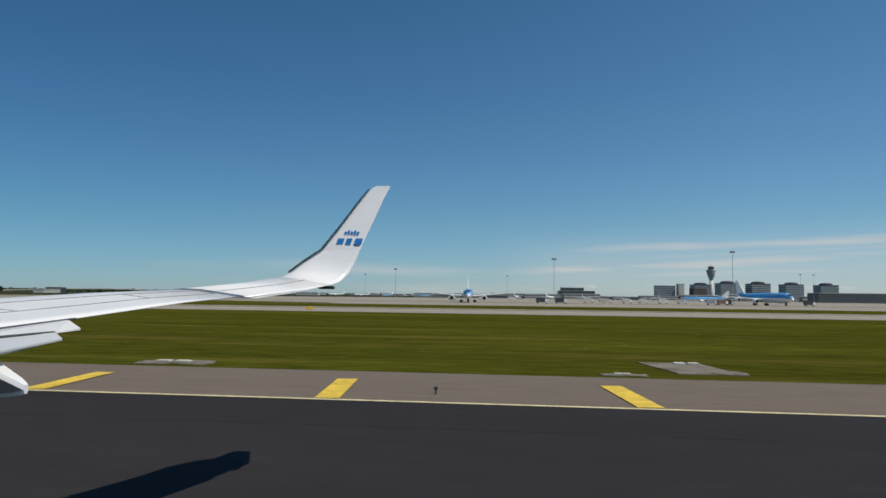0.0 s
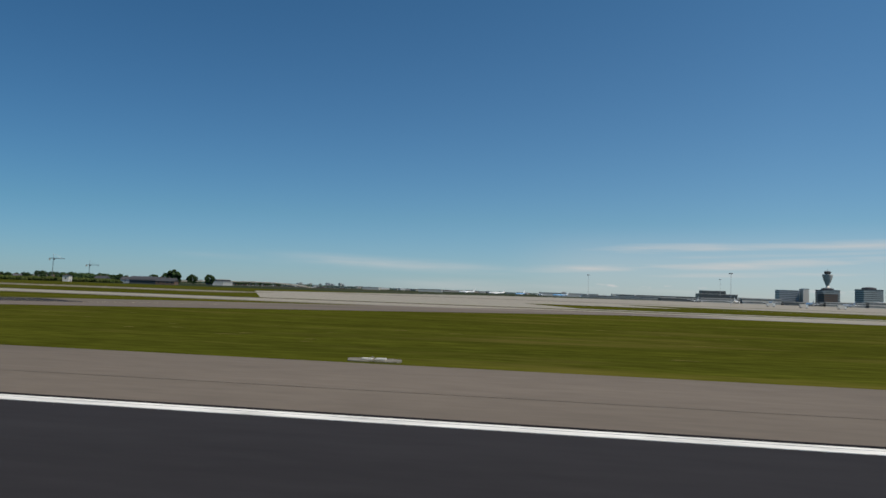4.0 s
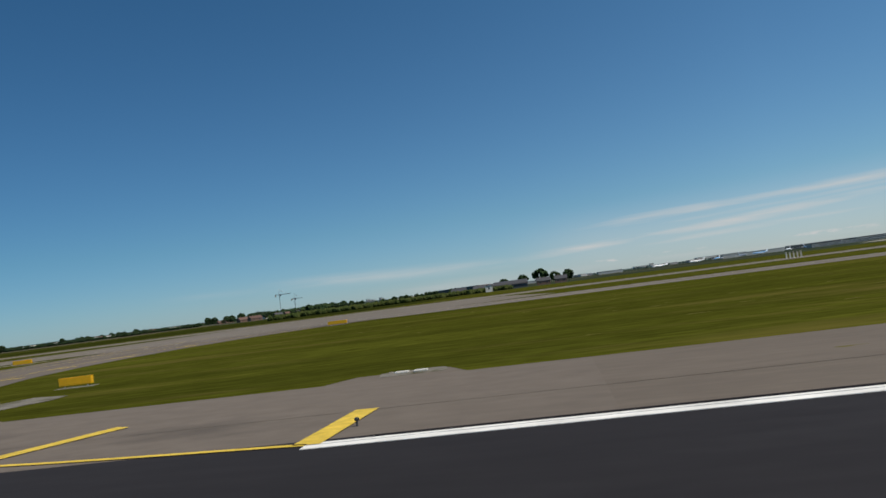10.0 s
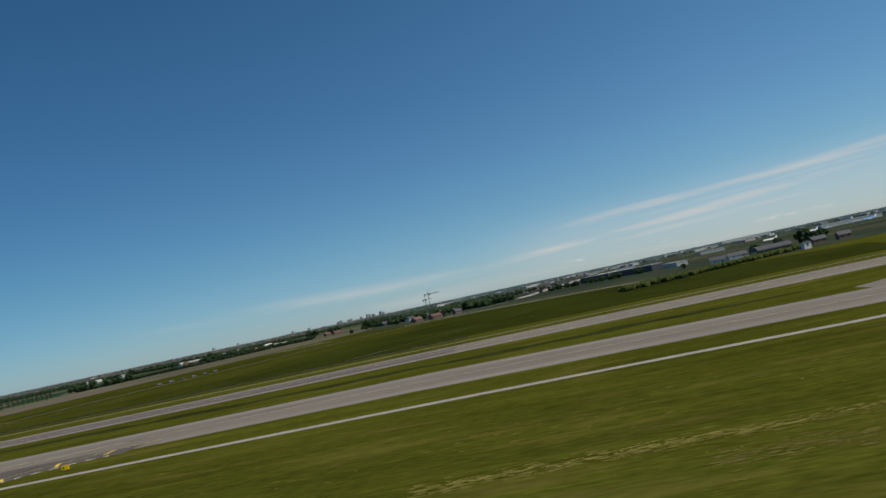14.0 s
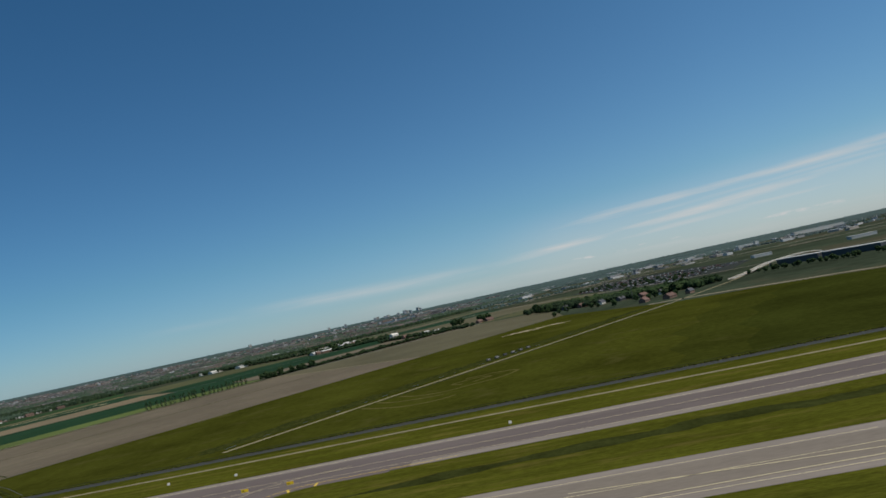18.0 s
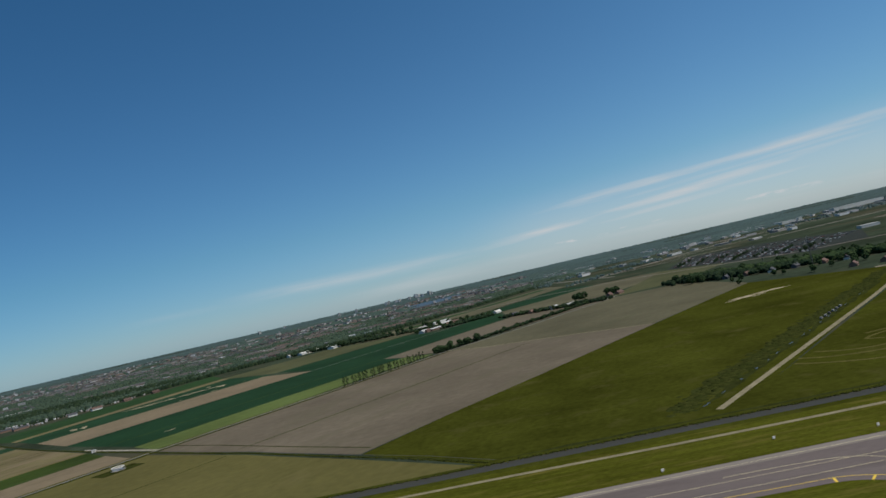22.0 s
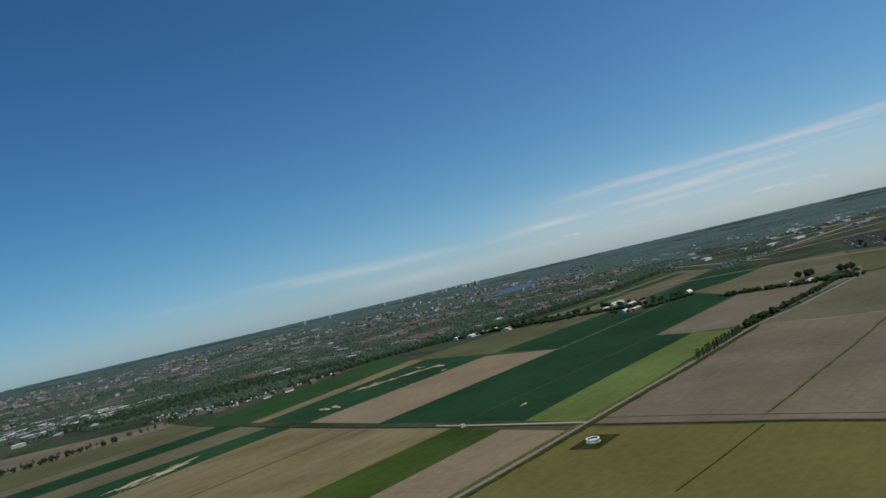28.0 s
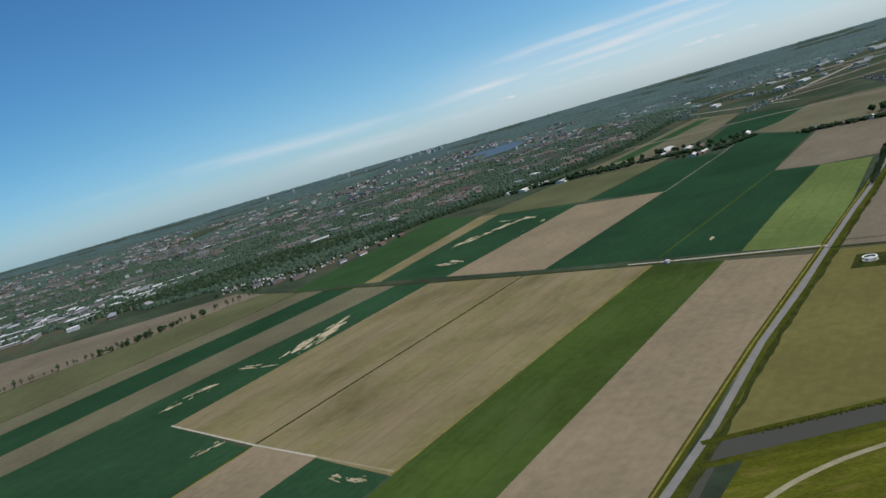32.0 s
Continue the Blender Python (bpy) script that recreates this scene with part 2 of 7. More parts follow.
def island(name, stops, rough=0.9, grain=0.25, scale=0.3, spec=0.2):
    """Colour picked per loose piece of a joined mesh, with grain over it."""
    m, n, l, b = node_mat(name, rough, spec=spec)
    g = n.new("ShaderNodeNewGeometry")
    r = n.new("ShaderNodeValToRGB")
    r.color_ramp.interpolation = "CONSTANT"
    els = r.color_ramp.elements
    els[0].position, els[0].color = 0.0, (*stops[0], 1)
    els[1].position, els[1].color = 1.0 / len(stops), (*stops[1], 1)
    for i, c in enumerate(stops[2:]):
        els.new((i + 2) / len(stops)).color = (*c, 1)
    l.new(g.outputs["Random Per Island"], r.inputs[0])
    _, r2 = noise_ramp(n, l, coords(n, l), scale, [(0.3, (1 - grain,) * 3), (0.7, (1 + grain,) * 3)])
    l.new(blend(n, l, 1.0, r.outputs[0], r2.outputs[0], "MULTIPLY"), b.inputs["Base Color"])
    return m


TURN = radians(-37)     # the strips of farm land lie turned against the runway
M = {}
M["land"] = surface("polder_land", (0.036, 0.048, 0.030), 0.4, 0.004, 0.05, spec=0.0, patch=(0.062, 0.060, 0.038), patch_scale=0.0025, patch_at=(0.52, 0.6))
M["grass"] = surface("mown_airfield_grass", (0.058, 0.063, 0.008), 0.26, 0.045, 1.1, stretch=(4, 1, 1), amp=0.45, patch=(0.112, 0.094, 0.022), patch_scale=0.11, patch_at=(0.52, 0.74), bump=0.3, spec=0.0, swath=0.14)
M["meadow"] = surface("rough_meadow_grass", (0.042, 0.046, 0.007), 0.3, 0.012, 0.2, spec=0.0, patch=(0.066, 0.063, 0.017), patch_scale=0.03, patch_at=(0.55, 0.75))
M["asphalt"] = surface("dark_runway_asphalt", (0.0290, 0.0264, 0.0274), 0.16, 0.08, 1.5, stretch=(4, 1, 1), rough=0.88, amp=0.12, patch=(0.038, 0.0355, 0.0365), patch_scale=0.1, spec=0.1)
# two further meadow tones, each darker than the plain meadow
M["darker_meadow"] = surface("darker_meadow_grass", (0.0345, 0.0395, 0.0066), 0.3, 0.012, 0.2, spec=0.0, patch=(0.052, 0.052, 0.013), patch_scale=0.03, patch_at=(0.58, 0.78))
M["darkest_meadow"] = surface("darkest_meadow_grass", (0.0280, 0.0335, 0.0060), 0.3, 0.012, 0.2, spec=0.0, patch=(0.042, 0.044, 0.011), patch_scale=0.03, patch_at=(0.6, 0.8))
M["seam_tar"] = surface("dark_seam_tar", (0.018, 0.016, 0.016), 0.2, 0.1, 1.5, stretch=(4, 1, 1), rough=0.9, patch=(0.06, 0.052, 0.045), patch_scale=0.15, spec=0.05)
M["shoulder"] = surface("grey_shoulder_asphalt", (0.161, 0.133, 0.106), 0.10, 0.07, 1.5, stretch=(4, 1, 1), rough=0.92, amp=0.12, patch=(0.120, 0.099, 0.081), patch_scale=0.06, spec=0.1)
M["exit"] = surface("exit_asphalt", (0.165, 0.137, 0.111), 0.14, 0.03, 1.0, stretch=(2, 1, 1), rough=0.92, amp=0.12, patch=(0.088, 0.074, 0.063), patch_scale=0.06, spec=0.1)
M["taxi"] = surface("taxiway_asphalt", (0.178, 0.152, 0.122), 0.16, 0.04, 1.0, stretch=(5, 1, 1), rough=0.9, amp=0.16, patch=(0.132, 0.110, 0.091), patch_scale=0.05, spec=0.1)
M["dark_exit"] = surface("dark_exit_asphalt", (0.108, 0.092, 0.080), 0.14, 0.04, 1.0, rough=0.92, amp=0.12, patch=(0.090, 0.077, 0.068), patch_scale=0.05, spec=0.05)
M["taxi_west"] = surface("pinkish_grey_taxiway_asphalt", (0.130, 0.106, 0.096), 0.14, 0.04, 1.0, stretch=(5, 1, 1), rough=0.9, amp=0.14, patch=(0.102, 0.084, 0.075), patch_scale=0.05, spec=0.1)
M["concrete"] = surface("pale_concrete", (0.29, 0.262, 0.210), 0.15, 0.2, 1.5, rough=0.9)
M["old_concrete"] = surface("old_worn_concrete", (0.20, 0.178, 0.142), 0.2, 0.3, 2.0, rough=0.95, patch=(0.095, 0.085, 0.045), patch_scale=0.5, patch_at=(0.5, 0.62))
M["gravel"] = surface("pale_gravel_track", (0.30, 0.27, 0.20), 0.15, 0.2, 1.5)
M["sandy"] = surface("pale_sandy_ground", (0.185, 0.165, 0.115), 0.25, 0.06, 0.5, spec=0.0, patch=(0.075, 0.075, 0.03), patch_scale=0.05, patch_at=(0.55, 0.7))
M["track"] = surface("sandy_meadow_track", (0.215, 0.188, 0.115), 0.2, 0.1, 1.0, spec=0.0)
M["white"] = surface("white_road_paint", (0.80, 0.77, 0.70), 0.08, 0.3, 2.0, stretch=(4, 1, 1), rough=0.7)
M["yellow"] = surface("yellow_road_paint", (0.70, 0.48, 0.06), 0.10, 0.3, 2.0, rough=0.7)
M["water"] = node_mat("canal_water", 0.5, spec=0.04)[0]
M["water"].node_tree.nodes["Principled BSDF"].inputs["Base Color"].default_value = (0.050, 0.048, 0.037, 1)
M["lake"] = node_mat("lake_water", 0.4, spec=0.07)[0]
M["lake"].node_tree.nodes["Principled BSDF"].inputs["Base Color"].default_value = (0.052, 0.070, 0.084, 1)
M["pale_crop"] = crop("light_green_crop", (0.086, 0.114, 0.034), TURN, 0.2)
M["dark_crop"] = crop("dark_green_crop", (0.0145, 0.039, 0.017), TURN, 0.22)
M["patchy_crop"] = crop("patchy_green_crop", (0.018, 0.045, 0.020), TURN, 0.2, patch=(0.17, 0.15, 0.08), patch_at=(0.66, 0.80))
M["green_crop"] = crop("bright_green_crop", (0.036, 0.057, 0.012), TURN, 0.3, patch=(0.052, 0.074, 0.024), patch_at=(0.5, 0.75))
M["mid_crop"] = crop("mid_green_crop", (0.024, 0.052, 0.018), TURN, 0.2)
M["soil"] = crop("bare_tan_soil", (0.172, 0.135, 0.085), TURN, 0.15, patch=(0.142, 0.110, 0.068), tram=False)
M["brown"] = crop("brown_ploughed_soil", (0.124, 0.103, 0.072), TURN, 0.2, patch=(0.110, 0.098, 0.062), patch_at=(0.5, 0.7), tram=False)
M["olive"] = crop("ripening_olive_crop", (0.128, 0.110, 0.050), TURN, 0.3, patch=(0.182, 0.140, 0.086), patch_at=(0.42, 0.70))
M["stubble"] = crop("olive_brown_stubble", (0.098, 0.090, 0.054), TURN, 0.2, patch=(0.085, 0.088, 0.045), tram=False)
M["yellowgreen"] = crop("yellow_green_meadow", (0.100, 0.090, 0.030), TURN, 0.12, patch=(0.125, 0.108, 0.042), tram=False)
M["dull_crop"] = crop("dull_olive_green_crop", (0.074, 0.077, 0.036), TURN, 0.2, patch=(0.100, 0.088, 0.052))
M["road"] = surface("worn_road_asphalt", (0.148, 0.138, 0.120), 0.12, 0.1, 1.2, rough=0.92, amp=0.12)
M["leaf"] = island("tree_leaves", [(0.026, 0.046, 0.018), (0.034, 0.056, 0.022), (0.021, 0.038, 0.016), (0.042, 0.062, 0.024)], grain=0.4, scale=0.6, spec=0.04)
# distance haze is put into these leaf colours, bluer the farther off
M["haze_leaf"] = island("hazed_woods_leaves", [(0.039, 0.066, 0.059), (0.043, 0.071, 0.063), (0.035, 0.061, 0.056), (0.046, 0.075, 0.064)], rough=0.8, grain=0.34, scale=0.0016, spec=0.30)
M["mid_haze_leaf"] = island("hazed_far_town_leaves", [(0.040, 0.065, 0.050), (0.046, 0.073, 0.055), (0.035, 0.058, 0.046), (0.052, 0.080, 0.058)], rough=0.8, grain=0.3, scale=0.004, spec=0.2)
M["thin_haze_leaf"] = island("thinly_hazed_town_leaves", [(0.034, 0.055, 0.035), (0.042, 0.065, 0.040), (0.029, 0.048, 0.032), (0.048, 0.070, 0.042)], grain=0.3, scale=0.1, spec=0.12)
M["wood_leaf"] = island("dense_wood_leaves", [(0.016, 0.029, 0.014), (0.020, 0.034, 0.016), (0.014, 0.025, 0.013), (0.024, 0.038, 0.017)], grain=0.3, scale=0.05, spec=0.05)
M["hedge_leaf"] = island("hedge_leaves", [(0.044, 0.058, 0.016), (0.052, 0.066, 0.018), (0.038, 0.052, 0.015), (0.060, 0.070, 0.020)], grain=0.35, scale=0.4, spec=0.03)
M["bark"] = painted("bark", (0.09, 0.07, 0.05), 0.9)
M["plaster"] = painted("white_plaster", (0.60, 0.57, 0.51), 0.85, rand=0.1, spec=0.15)
M["office"] = painted("grey_green_office_cladding", (0.30, 0.325, 0.32), 0.45, vary=0.1, scale=0.1, spec=0.5)
M["brick"] = painted("red_brown_brick", (0.17, 0.105, 0.075), 0.85, vary=0.2, rand=0.25)
M["tile"] = painted("red_roof_tiles", (0.115, 0.066, 0.05), 0.8, vary=0.2, rand=0.3)
M["slate"] = painted("dark_grey_roofing", (0.06, 0.06, 0.065), 0.7, vary=0.2)
M["glass"] = node_mat("dark_window_glass", 0.12, spec=0.6)[0]
M["glass"].node_tree.nodes["Principled BSDF"].inputs["Base Color"].default_value = (0.03, 0.04, 0.05, 1)
M["tinted"] = node_mat("tinted_window_glass", 0.15, spec=0.6)[0]
M["tinted"].node_tree.nodes["Principled BSDF"].inputs["Base Color"].default_value = (0.10, 0.12, 0.125, 1)
M["steel"] = painted("galvanised_steel", (0.42, 0.43, 0.44), 0.5, 0.4)
M["cladding"] = painted("pale_metal_cladding", (0.44, 0.43, 0.40), 0.6, vary=0.1, scale=0.1, spec=0.2)
M["blue"] = painted("sky_blue_aircraft_paint", (0.045, 0.29, 0.60), 0.3, spec=0.5)
M["acwhite"] = painted("white_aircraft_paint", (0.80, 0.80, 0.79), 0.28, spec=0.5, vary=0.04)
M["acgrey"] = painted("light_grey_aircraft_paint", (0.62, 0.63, 0.63), 0.35, spec=0.5, vary=0.05)
M["black"] = painted("black_rubber", (0.02, 0.02, 0.02), 0.7)
M["orange"] = painted("orange_yellow_sign_paint", (0.80, 0.42, 0.01), 0.5)
M["signy"] = painted("yellow_sign_face", (0.82, 0.58, 0.01), 0.5)
M["logo"] = painted("blue_emblem_paint", (0.02, 0.17, 0.45), 0.35)
M["cream"] = surface("cream_road_paint", (0.60, 0.52, 0.30), 0.12, 0.3, 2.0, rough=0.7)
M["pale_edge"] = surface("pale_taxiway_shoulder", (0.215, 0.185, 0.155), 0.12, 0.05, 1.0, stretch=(5, 1, 1), rough=0.92, amp=0.12, spec=0.1)
M["reed"] = island("reed_tufts", [(0.042, 0.050, 0.010), (0.036, 0.044, 0.009), (0.048, 0.054, 0.012), (0.040, 0.046, 0.009)], grain=0.3, spec=0.0)
M["belt_reed"] = island("dark_belt_reeds", [(0.031, 0.037, 0.009), (0.036, 0.041, 0.010), (0.028, 0.034, 0.008), (0.040, 0.044, 0.011)], grain=0.3, spec=0.0)
# ditch growth; one canal strip borrows the dark tone as painted shade
M["ditch"] = surface("ditch_growth_and_shade", (0.029, 0.034, 0.009), 0.4, 0.08, 0.5, spec=0.0)
M["dry"] = surface("dry_cut_grass", (0.138, 0.120, 0.032), 0.3, 0.1, 1.0, stretch=(5, 1, 1), spec=0.0)
M["dark"] = painted("dark_grey_panel", (0.05, 0.055, 0.06), 0.6)


# ---- mesh helpers (plan metres in, half-size meshes out) ----
def mesh_of(name, bm, material):
    me = bpy.data.meshes.new(name)
    bm.transform(Matrix.Scale(S, 4))
    bm.to_mesh(me)
    bm.free()
    me.materials.append(material)
    return me


def part(name, bm, material, parent=None, label="", smooth=False):
    me = mesh_of(name, bm, material)
    if smooth:
        me.shade_smooth()
    ob = new(name, me)
    if parent is not None:
        ob.parent = parent
    if label:
        ob["label"] = label
    return ob


def thing(name, x, y, z=0.0, turn=0.0, label="", category="", group="", kind=""):
    ob = new(name)
    ob.empty_display_size = 0.1
    ob.matrix_basis = pose(x * S, y * S, z * S, 0, 0, turn)
    return tagged(ob, label, category, group, kind)


def at(x, y, z=0.0, turn=0.0, scale=1.0):
    return pose(x * S, y * S, z * S, 0, 0, turn) @ Matrix.Scale(scale, 4)


def put_copy(ob, x, y, z=0.0, turn=0.0, scale=1.0):
    c = copy_thing(ob, pose(x * S, y * S, z * S, 0, 0, turn))
    c.scale = (scale, scale, scale)
    return c


def box(bm, x0, x1, y0, y1, z0, z1, taper=1.0):
    cx, cy = (x0 + x1) / 2, (y0 + y1) / 2
    vs = [bm.verts.new((x, y, z0)) for x, y in ((x0, y0), (x1, y0), (x1, y1), (x0, y1))]
    vs += [bm.verts.new((cx + (x - cx) * taper, cy + (y - cy) * taper, z1)) for x, y in ((x0, y0), (x1, y0), (x1, y1), (x0, y1))]
    for f in ((3, 2, 1, 0), (4, 5, 6, 7), (0, 1, 5, 4), (1, 2, 6, 5), (2, 3, 7, 6), (3, 0, 4, 7)):
        bm.faces.new([vs[i] for i in f])
    return bm


def boxm(*a, taper=1.0, bevel=0.0):
    bm = box(bmesh.new(), *a, taper=taper)
    if bevel:
        bmesh.ops.bevel(bm, geom=list(bm.edges), offset=bevel, segments=2, affect="EDGES")
    return bm


def prism(points, z0, z1):
    """A flat outline given thickness."""
    bm = bmesh.new()
    lo = [bm.verts.new((x, y, z0)) for x, y in points]
    hi = [bm.verts.new((x, y, z1)) for x, y in points]
    n = len(points)
    area = sum(points[i][0] * points[(i + 1) % n][1] - points[(i + 1) % n][0] * points[i][1] for i in range(n))
    if area < 0:
        lo.reverse(), hi.reverse()
    bm.faces.new(hi)
    bm.faces.new(lo[::-1])
    for i in range(n):
        bm.faces.new((lo[i], lo[(i + 1) % n], hi[(i + 1) % n], hi[i]))
    bm.normal_update()
    bmesh.ops.triangulate(bm, faces=[f for f in bm.faces if len(f.verts) > 4], ngon_method="EAR_CLIP")
    return bm


def loft(rings, closed_ends=True):
    """Skin through rings of equal length."""
    bm = bmesh.new()
    rs = [[bm.verts.new(p) for p in r] for r in rings]
    for a, b in zip(rs, rs[1:]):
        for i in range(len(a)):
            j = (i + 1) % len(a)
            bm.faces.new((a[i], a[j], b[j], b[i]))
    if closed_ends:
        bm.faces.new(rs[0][::-1])
        bm.faces.new(rs[-1])
    bmesh.ops.recalc_face_normals(bm, faces=bm.faces)
    return bm


def tube(path, radius, sides=8, taper=1.0):
    """A round bar along a path."""
    rings = []
    ps = [Vector(p) for p in path]
    for i, p in enumerate(ps):
        d = (ps[min(i + 1, len(ps) - 1)] - ps[max(i - 1, 0)]).normalized()
        s = d.orthogonal().normalized()
        if abs(d.z) < 0.9:
            s = d.cross(Vector((0, 0, 1))).normalized()
        t = d.cross(s)
        r = radius * (1 + (taper - 1) * i / max(1, len(ps) - 1))
        rings.append([tuple(p + r * (s * math.cos(a) + t * math.sin(a))) for a in (2 * math.pi * k / sides for k in range(sides))])
    return loft(rings)


def ribbon(points, width, z):
    """A flat strip of constant width along a bent line."""
    bm = bmesh.new()
    ps = [Vector((*p, 0)) for p in points]
    pairs = []
    for i, p in enumerate(ps):
        d = (ps[min(i + 1, len(ps) - 1)] - ps[max(i - 1, 0)]).normalized()
        nrm = Vector((-d.y, d.x, 0)) * width / 2
        pairs.append((bm.verts.new((*(p + nrm).xy, z)), bm.verts.new((*(p - nrm).xy, z))))
    for (a, b), (c, d) in zip(pairs, pairs[1:]):
        f = bm.faces.new((a, b, d, c))
        f.normal_update()
        if f.normal.z < 0:
            f.normal_flip()
    return bm


def arc(cx, cy, r, a0, a1, n=24, ry=None):
    return [(cx + r * math.cos(radians(a0 + (a1 - a0) * i / n)), cy + (ry or r) * math.sin(radians(a0 + (a1 - a0) * i / n))) for i in range(n + 1)]


def bent(points, n=5):
    """A smooth curve through the points."""
    ps = [Vector(p) for p in (points[0], *points, points[-1])]
    out = []
    for a, b, c, d in zip(ps, ps[1:], ps[2:], ps[3:]):
        for k in range(n):
            t = k / n
            out.append(tuple(0.5 * (2 * b + (c - a) * t + (2 * a - 5 * b + 4 * c - d) * t * t + (3 * b - a - 3 * c + d) * t ** 3)))
    return out + [tuple(ps[-1])]


def flat(name, points, z, material, label="", category="", kind="structure"):
    """A sheet of ground cut to an outline, a few centimetres thick."""
    ob = part(name, prism(points, z - 0.02, z), material)
    return tagged(ob, label, category, kind=kind)


def ragged(name, points, width, z, material, label, category, step=7.0):
    """A strip of rough growth with uneven edges that thins out at both ends."""
    way = [Vector(p) for p in points]
    spots = [a.lerp(b, k / max(1, round((b - a).length / step))) for a, b in zip(way, way[1:]) for k in range(max(1, round((b - a).length / step)))] + [way[-1]]
    left, right = [], []
    n = len(spots)
    for i, p in enumerate(spots):
        d = (spots[min(i + 1, n - 1)] - spots[max(i - 1, 0)]).normalized()
        side = Vector((-d.y, d.x)) * width / 2 * min(1.0, 0.12 + i / 5, 0.12 + (n - 1 - i) / 5)
        q = p * 0.045
        left.append(tuple(p + side * (1 + 0.9 * noise.noise((q.x, q.y, 1.3)) + 0.5 * noise.noise((q.x * 4, q.y * 4, 5.1)))))
        right.append(tuple(p - side * (1 + 0.9 * noise.noise((q.x, q.y, 7.7)) + 0.5 * noise.noise((q.x * 4, q.y * 4, 9.4)))))
    bm = bmesh.new()
    a = [bm.verts.new((x, y, z)) for x, y in left]
    b = [bm.verts.new((x, y, z)) for x, y in right]
    for i in range(n - 1):
        bm.faces.new((b[i], b[i + 1], a[i + 1], a[i]))
    return tagged(part(name, bm, material), label, category, kind="structure")


def strip(name, points, width, z, material, label="", category=""):
    return tagged(part(name, ribbon(points, width, z), material), label, category, kind="structure")


# ---- ground ----
g = bmesh.new()
box(g, -9400, 7000, -6000, 9600, -1.0, 0.0)
tagged(part("ground", g, M["land"]), "flat green and brown polder land reaching the horizon", "ground", kind="structure")
flat("airfield_grass", [(900, -300), (900, 640), (-300, 640), (-1000, 640), (-1080, 480), (-1250, 400), (-2190, 404), (-2330, 236), (-2420, 120), (-2420, -300)], 0.03, M["grass"], "mown airfield grass with yellowish streaks", "grass")
flat("runway", [(900, -22.7), (900, 22.7), (-1500, 22.7), (-1500, -22.7)], 0.07, M["asphalt"], "dark grooved asphalt runway", "runway")
for s in (1, -1):
    flat("runway_shoulder", [(900, s * 22.4), (900, s * 38), (-1500, s * 38), (-1500, s * 22.4)], 0.06, M["shoulder"], "grey asphalt runway shoulder", "runway")

# wider dark asphalt beside the first turn-off, and the angled exit
flat("runway_fillet", [(-30, 22.2), (-18, 27.4), (260, 27.4), (260, 22.2)], 0.075, M["asphalt"], "dark asphalt widening at a turn-off", "runway")
exit_edge = [(-538, 22.0), (-504, 28), (-474, 36), (-461, 41), (-448, 47), (-432, 55), (-419, 63), (-387, 84)]
exit_nose = [(-366, 22.0), (-370, 27), (-373, 32), (-376.5, 40), (-378, 48), (-377, 57), (-373, 66), (-366, 74)]
flat("exit_shoulder", [(-545, 38), (-505, 39.5), (-479, 44.5), (-465, 50), (-449, 57), (-429, 66), (-389, 92), (-350, 114), (-315, 143), (-240, 190), (-190, 190), (-320, 88), (-346, 69), (-360, 63), (-366, 55), (-370, 49), (-370, 43), (-369, 38), (-366, 36), (-356, 34.6), (-356, 20), (-545, 20)],
     0.065, M["shoulder"], "grey asphalt shoulder round an angled runway exit", "taxiway")
flat("angled_exit", exit_nose + [(-340, 94), (-318, 112), (-335, 122)] + exit_edge[::-1], 0.085, M["asphalt"], "dark asphalt angled runway exit", "taxiway")
flat("cross_exit", [(-660, 38), (-695, 38.6), (-706, 47), (-713, 54), (-718, 60), (-725, 70), (-733, 88), (-737, 105), (-737.5, 118), (-735.5, 136), (-731, 149), (-719, 165), (-700, 176), (-820, 182), (-782, 177), (-779, 100), (-778, 41.2), (-830, 41), (-870, 38), (-870, 22.6), (-660, 22.6)],
     0.066, M["exit"], "grey asphalt runway exit with curved edges", "taxiway")
flat("parallel_taxiway_east", [(600, 158), (-200, 165), (-420, 168), (-420, 206), (-200, 206), (600, 214)], 0.055, M["concrete"], "pale concrete taxiway beside the apron", "taxiway")
flat("parallel_taxiway_inner", [(-420, 168), (-700, 172), (-1000, 196), (-1170, 194), (-1640, 200), (-1640, 238), (-1170, 233), (-1000, 238), (-700, 206), (-420, 206)], 0.055, M["taxi"], "grey asphalt taxiway beside the runway", "taxiway")
flat("parallel_taxiway_outer", [(-380, 296), (-1000, 300), (-1000, 344), (-380, 352)], 0.055, M["taxi"], "second grey asphalt taxiway", "taxiway")
flat("parallel_taxiway_far", [(-1000, 300), (-1170, 292), (-1240, 291.7), (-1660, 290), (-1660, 330), (-1546, 333), (-1170, 333), (-1000, 344)], 0.055, M["taxi_west"], "pinkish grey asphalt taxiway", "taxiway")
flat("taxiway_junction", [(-866, 236), (-848, 246), (-830, 262), (-812, 284), (-795, 300), (-770, 306), (-700, 303), (-680, 285), (-672, 260), (-660, 220), (-700, 203), (-866, 203)], 0.0565, M["taxi"], "grey asphalt junction between two taxiways", "taxiway")
flat("cross_exit_west", [(-1163, 203), (-1164, 165), (-1170, 38), (-1060, 38), (-1078, 120), (-1082, 203)], 0.06, M["dark_exit"], "dark grey asphalt connection between runway and taxiway", "taxiway")
flat("taxiway_link", [(-1505, 293), (-1505, 236), (-1338, 236), (-1338, 293)], 0.058, M["taxi_west"], "grey asphalt link between two taxiways", "taxiway")
flat("taxiway_island", [(-1330, 240), (-1330, 289)] + arc(-1368, 265, 25, 90, 270, 20, 24), 0.075, M["grass"], "rounded end of a grass strip between taxiways", "grass")
